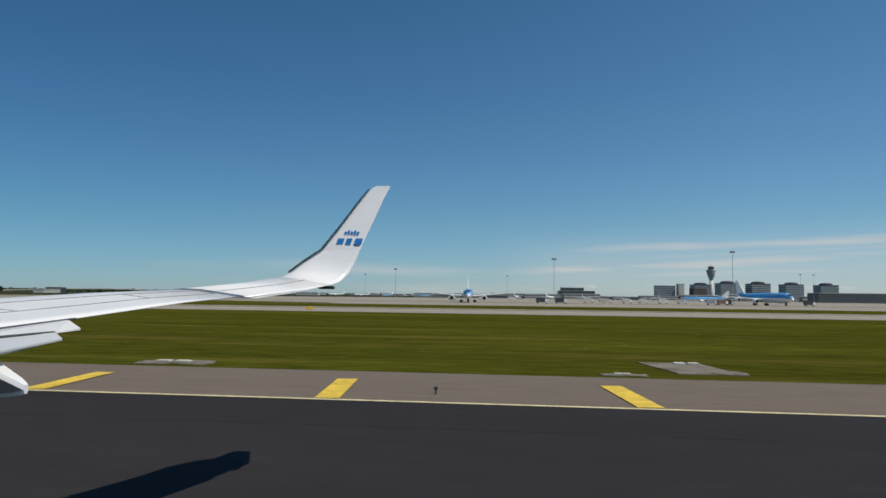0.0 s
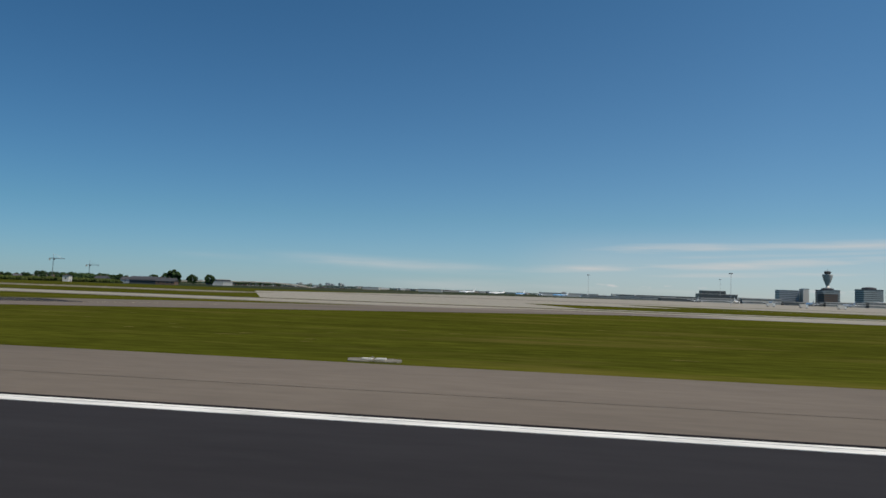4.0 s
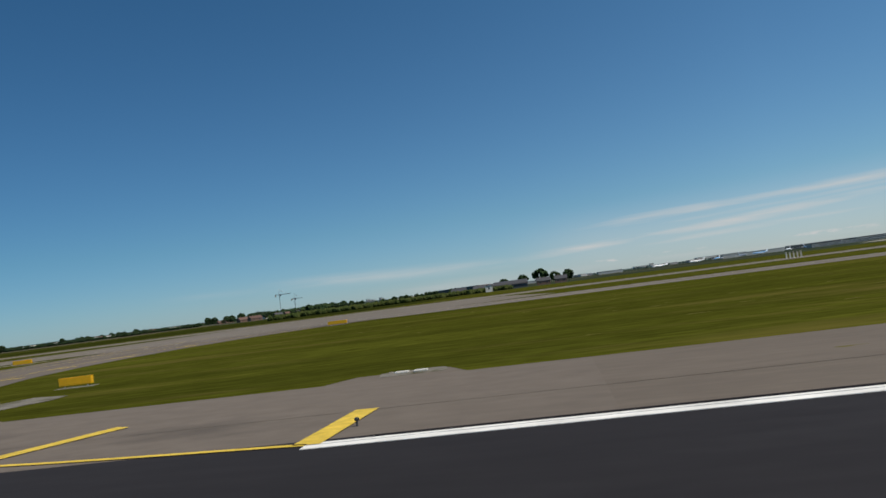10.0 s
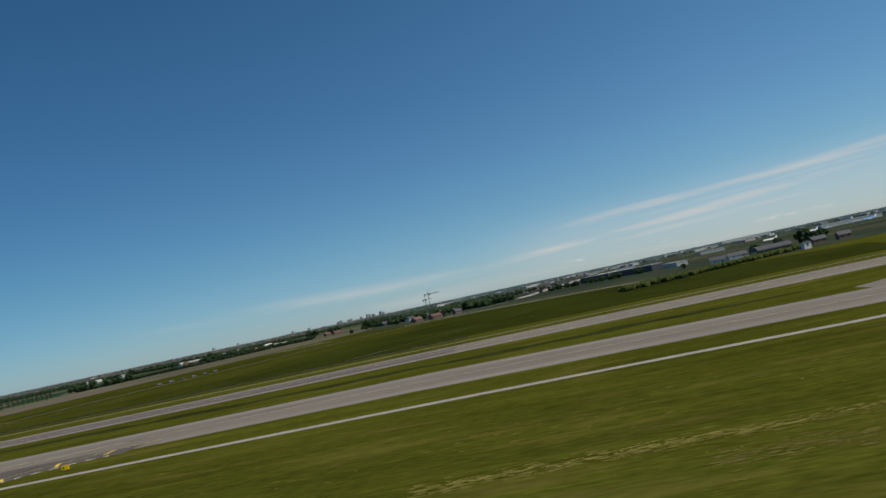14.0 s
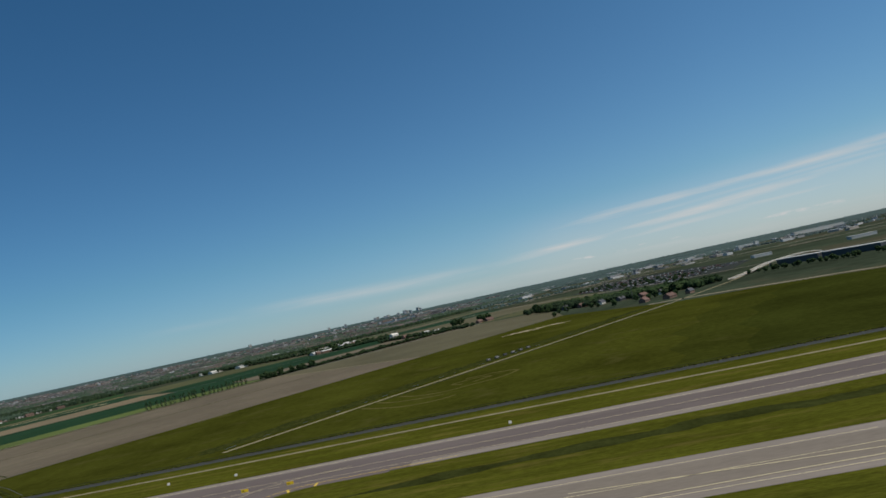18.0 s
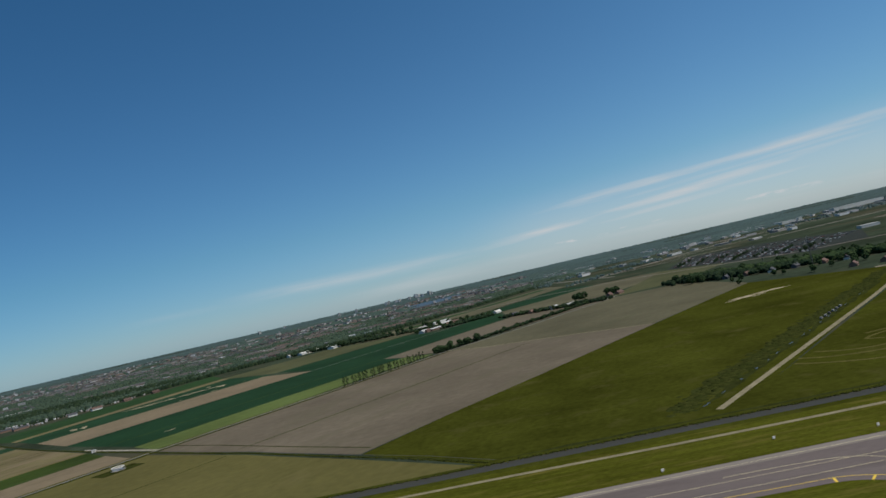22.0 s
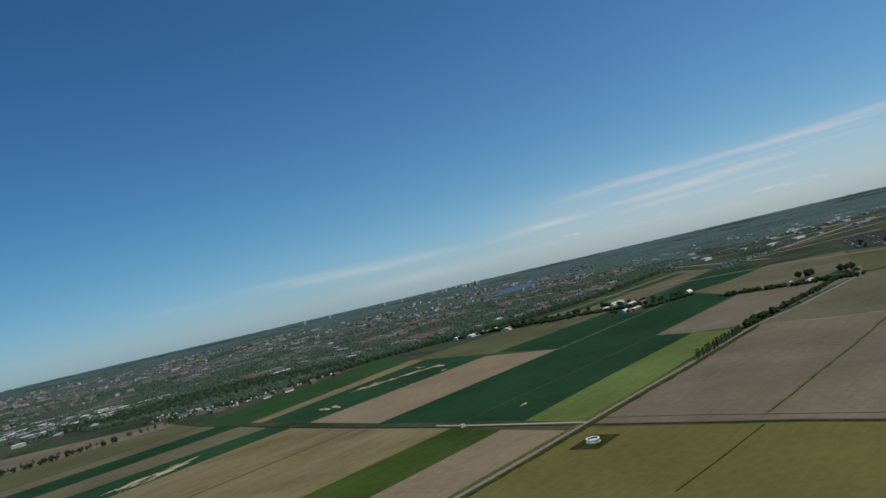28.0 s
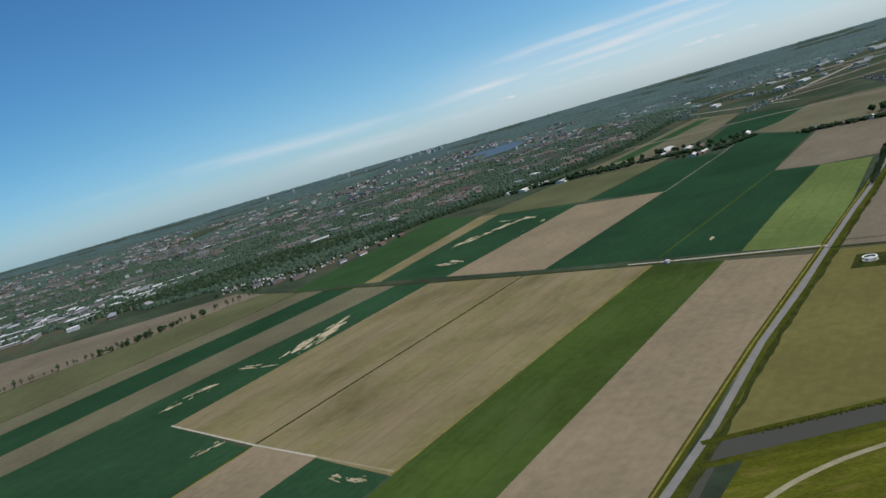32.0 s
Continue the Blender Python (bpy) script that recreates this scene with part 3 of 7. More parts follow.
flat("taxiway_island", [(-1515, 289), (-1515, 240)] + arc(-1470, 264, 25, -90, 90, 20, 24), 0.075, M["grass"], "rounded end of a grass strip between taxiways", "grass")
island_edge = [(-1086, 191), (-1097, 188.5), (-1106, 183), (-1112.5, 175.5), (-1116, 168), (-1118, 160), (-1119, 152), (-1118, 143), (-1114, 120), (-1106, 95)]
flat("taxiway_island", island_edge + [(-1090, 70), (-1074, 60), (-1074, 189)], 0.075, M["grass"], "grass island in a taxiway fork", "grass")
flat("apron", [(900, 214), (900, 1500), (300, 1500), (-60, 1250), (-300, 900), (-420, 420), (-330, 214)], 0.045, M["concrete"], "pale concrete airport apron", "apron")
flat("apron_grass", [(900, 226), (900, 300), (-60, 300), (-250, 300), (-230, 226)], 0.055, M["grass"], "grass strip beside the apron", "grass")
flat("apron_grass", [(-205, 385), (-185, 302), (-100, 302), (-64, 310), (-80, 336), (-130, 350)], 0.056, M["grass"], "grass patch between apron lanes", "grass")
flat("apron_taxiway", [(900, 430), (900, 455), (-380, 470), (-380, 440)], 0.06, M["taxi"], "asphalt lane across the apron", "taxiway")

# painted lines
for x0, x1 in ((-26, -366), (-533, -670), (-812, -1500)):
    for y0, y1 in ((21.4, 21.9), (21.98, 22.25)):
        flat("edge_line", [(x0, y0), (x0, y1), (x1, y1), (x1, y0)], 0.09, M["white"], "white runway edge line with a thin gap", "road marking")
for x0, x1 in ((-32, -360), (-545, -668), (-815, -1500)):
    flat("edge_seam", [(x0, 22.3), (x0, 22.62), (x1, 22.62), (x1, 22.3)], 0.092, M["seam_tar"], "dark tarred seam along the runway edge", "road marking")
strip("edge_line", [(260, 27.5), (-18, 27.5), (-30, 22.4)], 0.32, 0.095, M["cream"], "thin pale line along the asphalt edge", "road marking")
strip("edge_line", exit_edge, 0.3, 0.1, M["white"], "thin pale line along the asphalt edge", "road marking")
strip("taxi_line", bent(exit_nose + [(-345, 92), (-300, 128)]), 0.26, 0.1, M["cream"], "double yellow edge line round an exit", "road marking")
strip("taxi_line", [(x - 0.6, y) for x, y in exit_nose], 0.22, 0.1, M["yellow"], "double yellow edge line round an exit", "road marking")
strip("taxi_line", bent([(-520, 8), (-494, 15.5), (-480, 20), (-467, 25), (-455, 31), (-439, 39.5), (-424, 49), (-380, 80), (-330, 116)]), 0.3, 0.1, M["cream"], "yellow exit centre line", "road marking")
strip("taxi_line", bent([(-706, 22.6), (-719, 25.6), (-724, 29), (-730, 35), (-737, 44), (-745, 56.5), (-752, 71), (-756.5, 87), (-759, 101), (-760, 112)]), 0.28, 0.1, M["yellow"], "yellow curved exit line", "road marking")
strip("taxi_line", bent([(-670, 22), (-683, 24), (-691, 27), (-700, 32.5), (-710, 40.5), (-719, 50), (-724, 55), (-731, 63), (-738, 76), (-742.5, 93), (-745.8, 109), (-746.5, 126), (-744.5, 139), (-740, 155), (-734, 165), (-722, 171)]), 0.3, 0.1, M["yellow"], "yellow edge line round an exit", "road marking")
strip("taxi_line", [(-759.5, 25), (-759.7, 60), (-760.3, 112), (-762.5, 204)], 0.28, 0.1, M["yellow"], "yellow exit centre line", "road marking")
for dx in (-0.21, 0.21):
    strip("taxi_line", bent([(-800 + dx, 24.4 - dx), (-786 + dx, 25.2 - dx), (-776 + dx, 27 - dx), (-772 + dx, 29.3 - dx * 0.7), (-770.1 + dx, 33), (-770.4 + dx, 60), (-771 + dx, 100), (-773.2 + dx, 184)]), 0.25, 0.1, M["yellow"], "double yellow exit edge line", "road marking")
strip("gutter", [(-777.3, 23), (-777.6, 60), (-778.5, 100), (-780.6, 152), (-781.5, 172)], 0.42, 0.1, M["concrete"], "pale concrete gutter along the edge of an exit", "gutter")
strip("taxi_line", bent([(-760.4, 128), (-759.4, 138), (-756, 150), (-748, 158), (-738, 161.5)]), 0.28, 0.1, M["cream"], "curved pale taxiway line", "road marking")
for k in range(14):
    strip("stop_dash", [(-774 + 2.3 * k, 168.5 - 0.35 * k), (-772.9 + 2.3 * k, 168.3 - 0.35 * k)], 0.9, 0.1, M["white"], "white dash across an exit", "road marking")
strip("taxi_line", [(-870, 172), (-820, 169), (-776, 168.6)], 0.5, 0.1, M["cream"], "straight pale yellow taxiway edge line", "road marking")
strip("taxi_line", [(-741, 163.6), (-722, 161.5)], 0.35, 0.1, M["cream"], "straight pale yellow taxiway edge line", "road marking")
strip("taxi_line", bent([(600, 186), (-200, 186), (-700, 189), (-1000, 217), (-1170, 214), (-1640, 219)]), 0.3, 0.1, M["cream"], "pale yellow taxiway centre line", "road marking")
strip("taxi_line", bent([(-380, 324), (-1000, 322), (-1170, 312), (-1660, 310)]), 0.3, 0.1, M["cream"], "pale yellow taxiway centre line", "road marking")
strip("taxi_line", bent([(-1128, 214), (-1141, 205), (-1148, 196), (-1153, 186), (-1156, 172), (-1158, 155), (-1157, 130), (-1150, 60)]), 0.36, 0.1, M["cream"], "curved pale yellow taxiway line", "road marking")
strip("taxi_line", bent([(-1090, 216), (-1108, 214), (-1121, 209), (-1133, 197), (-1142, 181), (-1144.5, 166), (-1145, 150), (-1136, 60)]), 0.36, 0.1, M["cream"], "curved pale yellow taxiway line", "road marking")
strip("taxi_line", bent([(-1500, 316), (-1456, 313), (-1437, 299), (-1422, 278), (-1415, 252), (-1400, 226)]), 0.36, 0.1, M["cream"], "curved pale yellow taxiway line", "road marking")
strip("taxi_line", bent([(-1360, 314), (-1393, 305), (-1409, 285), (-1420, 268), (-1425, 245), (-1445, 222)]), 0.36, 0.1, M["cream"], "curved pale yellow taxiway line", "road marking")
strip("taxi_line", [(-1515, 294)] + arc(-1470, 264, 30, 90, -90, 20, 29) + [(-1515, 235)], 0.4, 0.1, M["yellow"], "curved yellow taxiway edge line", "road marking")
strip("taxi_line", [(-1310, 294.5), (-1330, 294)] + arc(-1368, 265, 30, 90, 270, 20, 29) + [(-1330, 236), (-1310, 235.5)], 0.4, 0.1, M["yellow"], "curved yellow taxiway edge line", "road marking")


def bar(x, y, turn, length=7.0, width=1.0):
    dx, dy = math.cos(radians(turn)) * length, math.sin(radians(turn)) * length
    return ribbon([(x, y), (x + dx, y + dy)], width, 0.1)


bars = [(x, 27.8, 97, 6.5) for x in (-14.4, -1.8, 10.9, 23.5, 36, 48.5, 61, 74)]
bars += [(-532, 22.7, 86, 6.0)] + [(x, y + 0.3, 108, 5.5) for x, y in ((-520.1, 24.6), (-510.1, 27.4), (-500.3, 30), (-491, 32.3), (-482, 34.8), (-472, 37.8), (-462, 41.5), (-452.3, 45.5), (-443, 49.6), (-434, 54), (-425, 59.8), (-416, 64.8), (-407, 70))]
bars += [(-670, 22, 86, 6.2), (-684.5, 25.2, 65, 6), (-698, 31.5, 58, 6), (-709, 40, 50, 6), (-719, 50, 45, 5.7), (-729, 61, 30, 5.8), (-737, 75, 18, 6.2), (-743, 91, 8, 6), (-746.5, 109, -5, 6), (-746, 126, -15, 6), (-742, 144, -25, 6)]
for k in range(7):
    a = -80 + 27 * k
    bars.append((-1470 + 25 * math.cos(radians(a)), 264 + 24 * math.sin(radians(a)), a, 4.6))
for k in range(8):
    a = 92 + 24 * k
    bars.append((-1368 + 25 * math.cos(radians(a)), 265 + 24 * math.sin(radians(a)), a, 4.6))
bars += [(-1090, 195, 96, 6), (-1101, 189.5, 116, 7), (-1111, 181.5, 129, 6.5), (-1118, 170, 149, 6), (-1121, 156, 180, 5), (-1119.5, 143, 190, 5.5), (-1116, 122, 195, 5.5)]
for x, y, t, ln in bars:
    tagged(part("shoulder_bar", bar(x, y, t, ln), M["yellow"]), "thick yellow bar painted across the shoulder", "road marking", "shoulder bars", "structure")

strip("taxi_line", bent([(-1078, 205), (-1090, 201.5), (-1103, 195.5), (-1114, 187), (-1122, 175), (-1125.5, 164), (-1126.5, 155), (-1125, 145), (-1121, 120), (-1112, 92)]), 0.4, 0.1, M["yellow"], "curved yellow taxiway edge line", "road marking")
for (xa, ya), (xb, yb) in zip(bent(island_edge)[::2], bent(island_edge)[1::2]):
    strip("edge_block", [(xa, ya), (xb, yb)], 0.8, 0.1, M["white"], "white painted block along a grass edge", "road marking")
for j in range(6):
    strip("edge_block", [(-1165.4 + 0.12 * j, 195 - 4.2 * j), (-1165.3 + 0.12 * j, 192.2 - 4.2 * j)], 0.8, 0.1, M["white"], "white painted block along a grass edge", "road marking")
strip("taxi_line", [(-1300, 203), (-1218, 203.6), (-1182, 203.2), (-1141, 205)], 0.4, 0.1, M["cream"], "straight pale yellow taxiway edge line", "road marking")

# service roads, tracks, water
strip("service_road", [(-491, 38), (-501, 110), (-513, 192)], 4.8, 0.07, M["pale_edge"], "narrow pale service road from the runway", "road")
for dx in (-3.1, 3.1):
    strip("road_edge_line", [(-491 + dx * 1.15, 42), (-501 + dx, 110), (-513 + dx, 168)], 0.45, 0.09, M["white"], "white edge line of a service road", "road marking")
strip("service_road", [(-790, 166), (-900, 163), (-990, 167), (-1064, 168), (-1115.5, 168)], 3.5, 0.086, M["concrete"], "thin pale service road in the grass", "road")
strip("perimeter_road", bent([(-700, 372), (-900, 368), (-1130, 367), (-1330, 373), (-1480, 375), (-1640, 381), (-1900, 386), (-2060, 387), (-2127, 383), (-2165, 376), (-2198, 362), (-2240, 335), (-2300, 280)]), 3.6, 0.06, M["track"], "pale perimeter road", "road")
ragged("hedge_ditch", [(-870, 256), (-1000, 264), (-1158, 270), (-1225, 272), (-1300, 267), (-1352, 262)], 10, 0.08, M["ditch"], "dark grassy ditch between taxiways", "ditch")
canal_near = [(-1000, 388), (-1454, 393), (-1607, 396.5), (-1850, 401), (-2103, 404), (-2215, 408)]
canal_far = [(-1000, 398), (-1454, 403.5), (-1607, 408), (-1850, 414.5), (-2103, 422), (-2206, 426)]
flat("canal", canal_near + canal_far[::-1], 0.06, M["water"], "grey-brown drainage canal along the airfield", "water")
for edge, side, h in ((canal_near, -1, 0.45), (canal_far, 1, 0.25)):
    bank = loft([[(x, y - side * 0.6, 0.0), (x, y + side * 1.8, h), (x, y + side * 3.2, h), (x, y + side * 6.5, 0.0)] for x, y in edge])
    tagged(part("canal_bank", bank, M["meadow"]), "raised grassy canal bank", "bank", kind="structure")
strip("canal", [(-2200, 424), (-2222, 395), (-2268, 330), (-2335, 238)], 15, 0.062, M["water"], "grey drainage canal beside the country road", "water")
ditch = [(-1601, 413), (-1646, 456), (-1702, 502), (-1773, 563), (-1817, 602), (-1876, 647), (-1972, 724), (-2105, 831), (-2259, 960), (-2391, 1077), (-2524, 1203), (-2660, 1316)]
strip("ditch", ditch, 3.2, 0.075, M["ditch"], "dark reedy ditch between fields", "ditch")
strip("headland_furrow", [(-1693, 521), (-1771, 586), (-1879, 680), (-1955, 740)], 1.8, 0.09, M["ditch"], "dark furrow along the end of a ploughed field", "ditch")
strip("ditch_water", [(x + 3, y + 3.5) for x, y in ditch[:7]], 0.7, 0.08, M["water"], "narrow strip of ditch water", "water")
strip("country_road", [(-2400, 180), (-2325, 280), (-2240, 386), (-2193, 444), (-2119, 548), (-2047, 636), (-1975, 730), (-1884, 846), (-1824, 920), (-1790, 966), (-1690, 1096), (-1580, 1200), (-1400, 1400), (-1376, 1450)], 5.5, 0.085, M["road"], "straight grey country road", "road")
ragged("roadside_ditch", [(-2396, 172), (-2318, 274), (-2232, 380), (-2111, 542), (-1967, 724), (-1816, 914), (-1684, 1088)], 4.5, 0.09, M["ditch"], "dark ditch along the country road", "ditch")
strip("dry_verge", [(-2405, 184), (-2245, 390), (-2124, 551), (-1980, 733), (-1829, 923), (-1694, 1099)], 1.6, 0.09, M["dry"], "dry yellowish strip along the road", "grass")
for dx in (-7, 7):
    strip("road_verge", [(-2400 + dx, 180), (-2325 + dx, 280), (-2240 + dx, 386), (-2119 + dx, 548), (-1975 + dx, 730), (-1824 + dx, 920), (-1690 + dx, 1096)], 6, 0.07, M["meadow"], "green road verge", "grass")
strip("field_track", [(-1972, 736), (-2105, 838), (-2140, 868)], 4, 0.09, M["gravel"], "pale gravel track along the ditch", "road")
strip("field_track", [(-1470, 424), (-1246, 709), (-1099, 905), (-974, 1094), (-831, 1376)], 4.5, 0.08, M["track"], "pale straight track through a meadow", "road")
strip("field_track", bent([(-1125, 945), (-1097, 934), (-1040, 894), (-988, 846), (-933, 800), (-880, 745), (-835, 695)]), 15, 0.08, M["sandy"], "pale sandy track beside the meadow", "road")
strip("field_track", [(-2654, 725), (-2531, 611), (-2464, 553)], 2.4, 0.08, M["gravel"], "pale track across the strips of farm land", "road")
strip("field_track", [(-2464, 553), (-2395, 493)], 1.6, 0.08, M["track"], "faint pale earth track", "road")
strip("field_edge", [(-2531, 609), (-2640, 470)], 2.2, 0.086, M["dry"], "dry yellowish edge between two crops", "grass")
ragged("hedge_bottom", [(-2642, 1302), (-3022, 902)], 3.0, 0.088, M["ditch"], "dark ditch between two strips of crop", "ditch")
ragged("hedge_bottom", [(-2742, 1404), (-3202, 1084)], 5.0, 0.088, M["ditch"], "dark overgrown edge of a field", "ditch")
strip("field_edge", [(-2120, 838), (-2399, 489)], 2.6, 0.085, M["dry"], "dry yellowish edge between two crops", "grass")
strip("field_track", [(-2259, 955), (-2531, 611), (-2640, 470)], 3.4, 0.078, M["ditch"], "dark furrow between two crops", "ditch")
weedy = [(-1840, 630), (-1819, 655), (-1786, 694), (-1748, 741), (-1693, 806), (-1639, 872), (-1598, 925), (-1560, 972)]
ragged("field_strip", weedy, 5.5, 0.086, M["stubble"], "weedy strip between two ploughed fields", "grass")
ragged("field_strip", [(x + 1.2, y) for x, y in weedy], 1.6, 0.09, M["ditch"], "dark furrow in the weedy strip", "ditch")
strip("field_track", [(-1687, 1097), (-1620, 1028), (-1545, 976), (-1418, 875)], 2.6, 0.088, M["track"], "pale headland track", "road")
strip("field_track", [(-1936, 505), (-1896, 549), (-1842, 612)], 1.8, 0.09, M["ditch"], "dark furrow in a meadow", "ditch")
strip("farm_track", [(-1969, 1290), (-1757, 1573), (-1625, 1766)], 2.6, 0.08, M["road"], "pale farm road", "road")

# fields
LAB = {"darker_meadow": "darker green meadow", "darkest_meadow": "darkest green part of the meadow", "dull_crop": "dull olive-green crop field", "pale_crop": "light green field with tramlines", "soil": "bare tan field with faint drill rows", "green_crop": "bright green field with tramlines", "olive": "olive field of ripening crop", "patchy_crop": "dark green field with bare sandy patches",
       "dark_crop": "dark green field with tramlines", "mid_crop": "mid-green crop field", "yellowgreen": "yellow-green meadow", "meadow": "rough green meadow", "brown": "brown ploughed field", "stubble": "olive-brown stubble field"}
laid = []


def field(kind, pts):
    """One field; each lies a hair above the one before."""
    laid.append(kind)
    flat("field", pts, 0.0493 + 0.0007 * len(laid), M[kind], LAB[kind], "field")


field("soil", [(-1986, 713), (-2058, 778), (-2328, 427), (-2430, 300), (-2350, 230), (-2250, 385)])
field("green_crop", [(-2058, 778), (-2118, 836), (-2398, 487), (-2500, 360), (-2430, 300), (-2328, 427)])
field("olive", [(-2118, 836), (-2259, 956), (-2531, 611), (-2398, 489)])
field("olive", [(-2259, 956), (-2391, 1072), (-2654, 723), (-2531, 611)])
field("patchy_crop", [(-2391, 1072), (-2448, 1124), (-2850, 690), (-2760, 560), (-2640, 470), (-2534, 606), (-2654, 723)])
field("stubble", [(-2448, 1124), (-2524, 1200), (-2900, 760), (-2850, 690)])
field("dark_crop", [(-2524, 1200), (-2589, 1256), (-2967, 850), (-2900, 760)])
field("stubble", [(-2589, 1256), (-2640, 1300), (-3020, 900), (-2967, 850)])
field("dull_crop", [(-2640, 1300), (-2662, 1320), (-3040, 925), (-3020, 900)])
field("dull_crop", [(-2662, 1320), (-2740, 1400), (-3200, 1080), (-3040, 925)])
field("brown", [(-2740, 1400), (-2830, 1500), (-3420, 1450), (-3200, 1080)])
field("soil", [(-2464, 551), (-2531, 609), (-2640, 470), (-2560, 430)])
field("patchy_crop", [(-2464, 551), (-2400, 489), (-2500, 360), (-2560, 430)])
field("yellowgreen", [(-1607, 411), (-1704, 498), (-1775, 559), (-1819, 598), (-1878, 643), (-1982, 722), (-2108, 553), (-2196, 430), (-2103, 424), (-1850, 416), (-1710, 412)])
field("meadow", [(-1604, 410), (-1695, 503), (-1639, 584), (-1566, 675), (-1429, 853), (-1294, 1028), (-1228, 1110), (-1105, 905), (-1470, 405)])
field("meadow", [(-1472, 405), (-1099, 895), (-1000, 838), (-890, 735), (-800, 640), (-720, 540), (-760, 398), (-1000, 400)])
# nested outlines step the meadow down to its darkest tone
field("darker_meadow", [(-1205, 402), (-1188, 440), (-1190, 482), (-1168, 520), (-1172, 566), (-1140, 610), (-1132, 660), (-1095, 715), (-1082, 770), (-1040, 815), (-1000, 834), (-890, 735), (-800, 640), (-720, 540), (-760, 399), (-1000, 401)])
field("darkest_meadow", [(-1160, 403), (-1150, 450), (-1128, 490), (-1130, 540), (-1098, 590), (-1090, 640), (-1050, 690), (-1040, 740), (-1000, 790), (-975, 800), (-890, 733), (-800, 638), (-720, 538), (-760, 400), (-1000, 402)])
field("brown", [(-1968, 726), (-1874, 650), (-1815, 605), (-1771, 566), (-1697, 505), (-1639, 584), (-1566, 675), (-1415, 872), (-1545, 975), (-1620, 1027), (-1686, 1091)])
field("stubble", [(-1683, 1094), (-1620, 1029), (-1545, 977), (-1415, 874), (-1294, 1028), (-1228, 1110), (-1235, 1250), (-1265, 1390), (-1390, 1420)])
field("pale_crop", [(-1976, 740), (-2033, 796), (-1927, 941), (-1767, 1147), (-1713, 1102), (-1866, 882)])
field("dark_crop", [(-2033, 798), (-2229, 958), (-2135, 1079), (-1972, 1294), (-1822, 1482), (-1690, 1662), (-1622, 1752), (-1595, 1514), (-1813, 1208), (-1767, 1149), (-1927, 943)])
field("brown", [(-1812, 1206), (-1766, 1149), (-1692, 1110), (-1394, 1416), (-1500, 1500), (-1588, 1512)])
field("soil", [(-2229, 960), (-2365, 1086), (-2115, 1426), (-1967, 1296)])
field("dark_crop", [(-1967, 1300), (-2079, 1437), (-1849, 1689), (-1757, 1573)])
field("patchy_crop", [(-2365, 1086), (-2480, 1190), (-2250, 1590), (-2095, 1430)])
field("olive", [(-2480, 1190), (-2512, 1216), (-2290, 1640), (-2250, 1590)])
field("dull_crop", [(-2250, 1590), (-2290, 1640), (-2070, 1850), (-1849, 1700), (-2085, 1437)])
field("mid_crop", [(-2512, 1216), (-2670, 1330), (-2400, 1830), (-2290, 1650)])
field("stubble", [(-1849, 1702), (-2070, 1880), (-1855, 2086), (-1464, 2607), (-1409, 2342), (-1647, 1961), (-1760, 1830)])
field("mid_crop", [(-1925, 1955), (-1490, 2500), (-1465, 2440), (-1870, 1930)])
field("dark_crop", [(-1750, 1740), (-1691, 1839), (-1445, 2252), (-1345, 2035), (-1515, 1835), (-1613, 1775), (-1640, 1762)])
field("stubble", [(-1613, 1768), (-1515, 1833), (-1345, 2033), (-1180, 1950), (-1300, 1640), (-1420, 1500), (-1595, 1516)])
field("dull_crop", [(-1300, 1650), (-1180, 1940), (-1090, 1700), (-1250, 1440), (-1390, 1440)])


# bare sandy spots in the crops
rs = random.Random(21)


def sand(x, y, length, width, turn=53, mat="sand"):
    """One ragged patch, drawn out along the drill rows."""
    ph = [rs.uniform(0, 6.28) for _ in range(4)]
    pts = []
    for k in range(48):
        a = 2 * math.pi * k / 48
        q = 1 + 0.22 * math.sin(2 * a + ph[0]) + 0.16 * math.sin(3 * a + ph[1]) + 0.13 * math.sin(5 * a + ph[2]) + 0.10 * math.sin(9 * a + ph[3]) + rs.uniform(-0.06, 0.06)
        u, v = length / 2 * q * math.cos(a), width / 2 * q * math.sin(a)
        pts.append((x + u * math.cos(radians(turn)) - v * math.sin(radians(turn)), y + u * math.sin(radians(turn)) + v * math.cos(radians(turn))))
    flat("sand_patch", pts, 0.094 + rs.uniform(0, 0.004), M[mat], "irregular bare sandy patch in a field" if mat == "sand" else "faint worn patch in the meadow", "ground")


M["sand"] = surface("bare_sandy_soil", (0.34, 0.285, 0.185), 0.2, 0.05, 0.4, spec=0.0, patch=(0.12, 0.10, 0.05), patch_scale=0.08, patch_at=(0.5, 0.68))
M["worn"] = surface("worn_meadow", (0.088, 0.080, 0.024), 0.2, 0.05, 0.4, spec=0.0, patch=(0.075, 0.07, 0.02), patch_scale=0.07, patch_at=(0.48, 0.6))
strip("furrow", [(-2104, 862), (-1970, 1020), (-1816, 1204)], 3.2, 0.09, M["green_crop"], "thin paler furrow in a dark green field", "ditch")
def sand_run(x0, y0, x1, y1, spread, n, lo, hi):
    """A ragged run of bare patches of all sizes along a drill row."""
    turn = math.degrees(math.atan2(y1 - y0, x1 - x0))
    for _ in range(n):
        u = rs.uniform(0, 1)
        ln = lo * 0.5 + (hi - lo * 0.5) * rs.random() ** 2.4
        sand(x0 + (x1 - x0) * u + rs.gauss(0, spread), y0 + (y1 - y0) * u + rs.gauss(0, spread * 0.6), ln, ln * rs.uniform(0.12, 0.4), turn + rs.uniform(-9, 9))


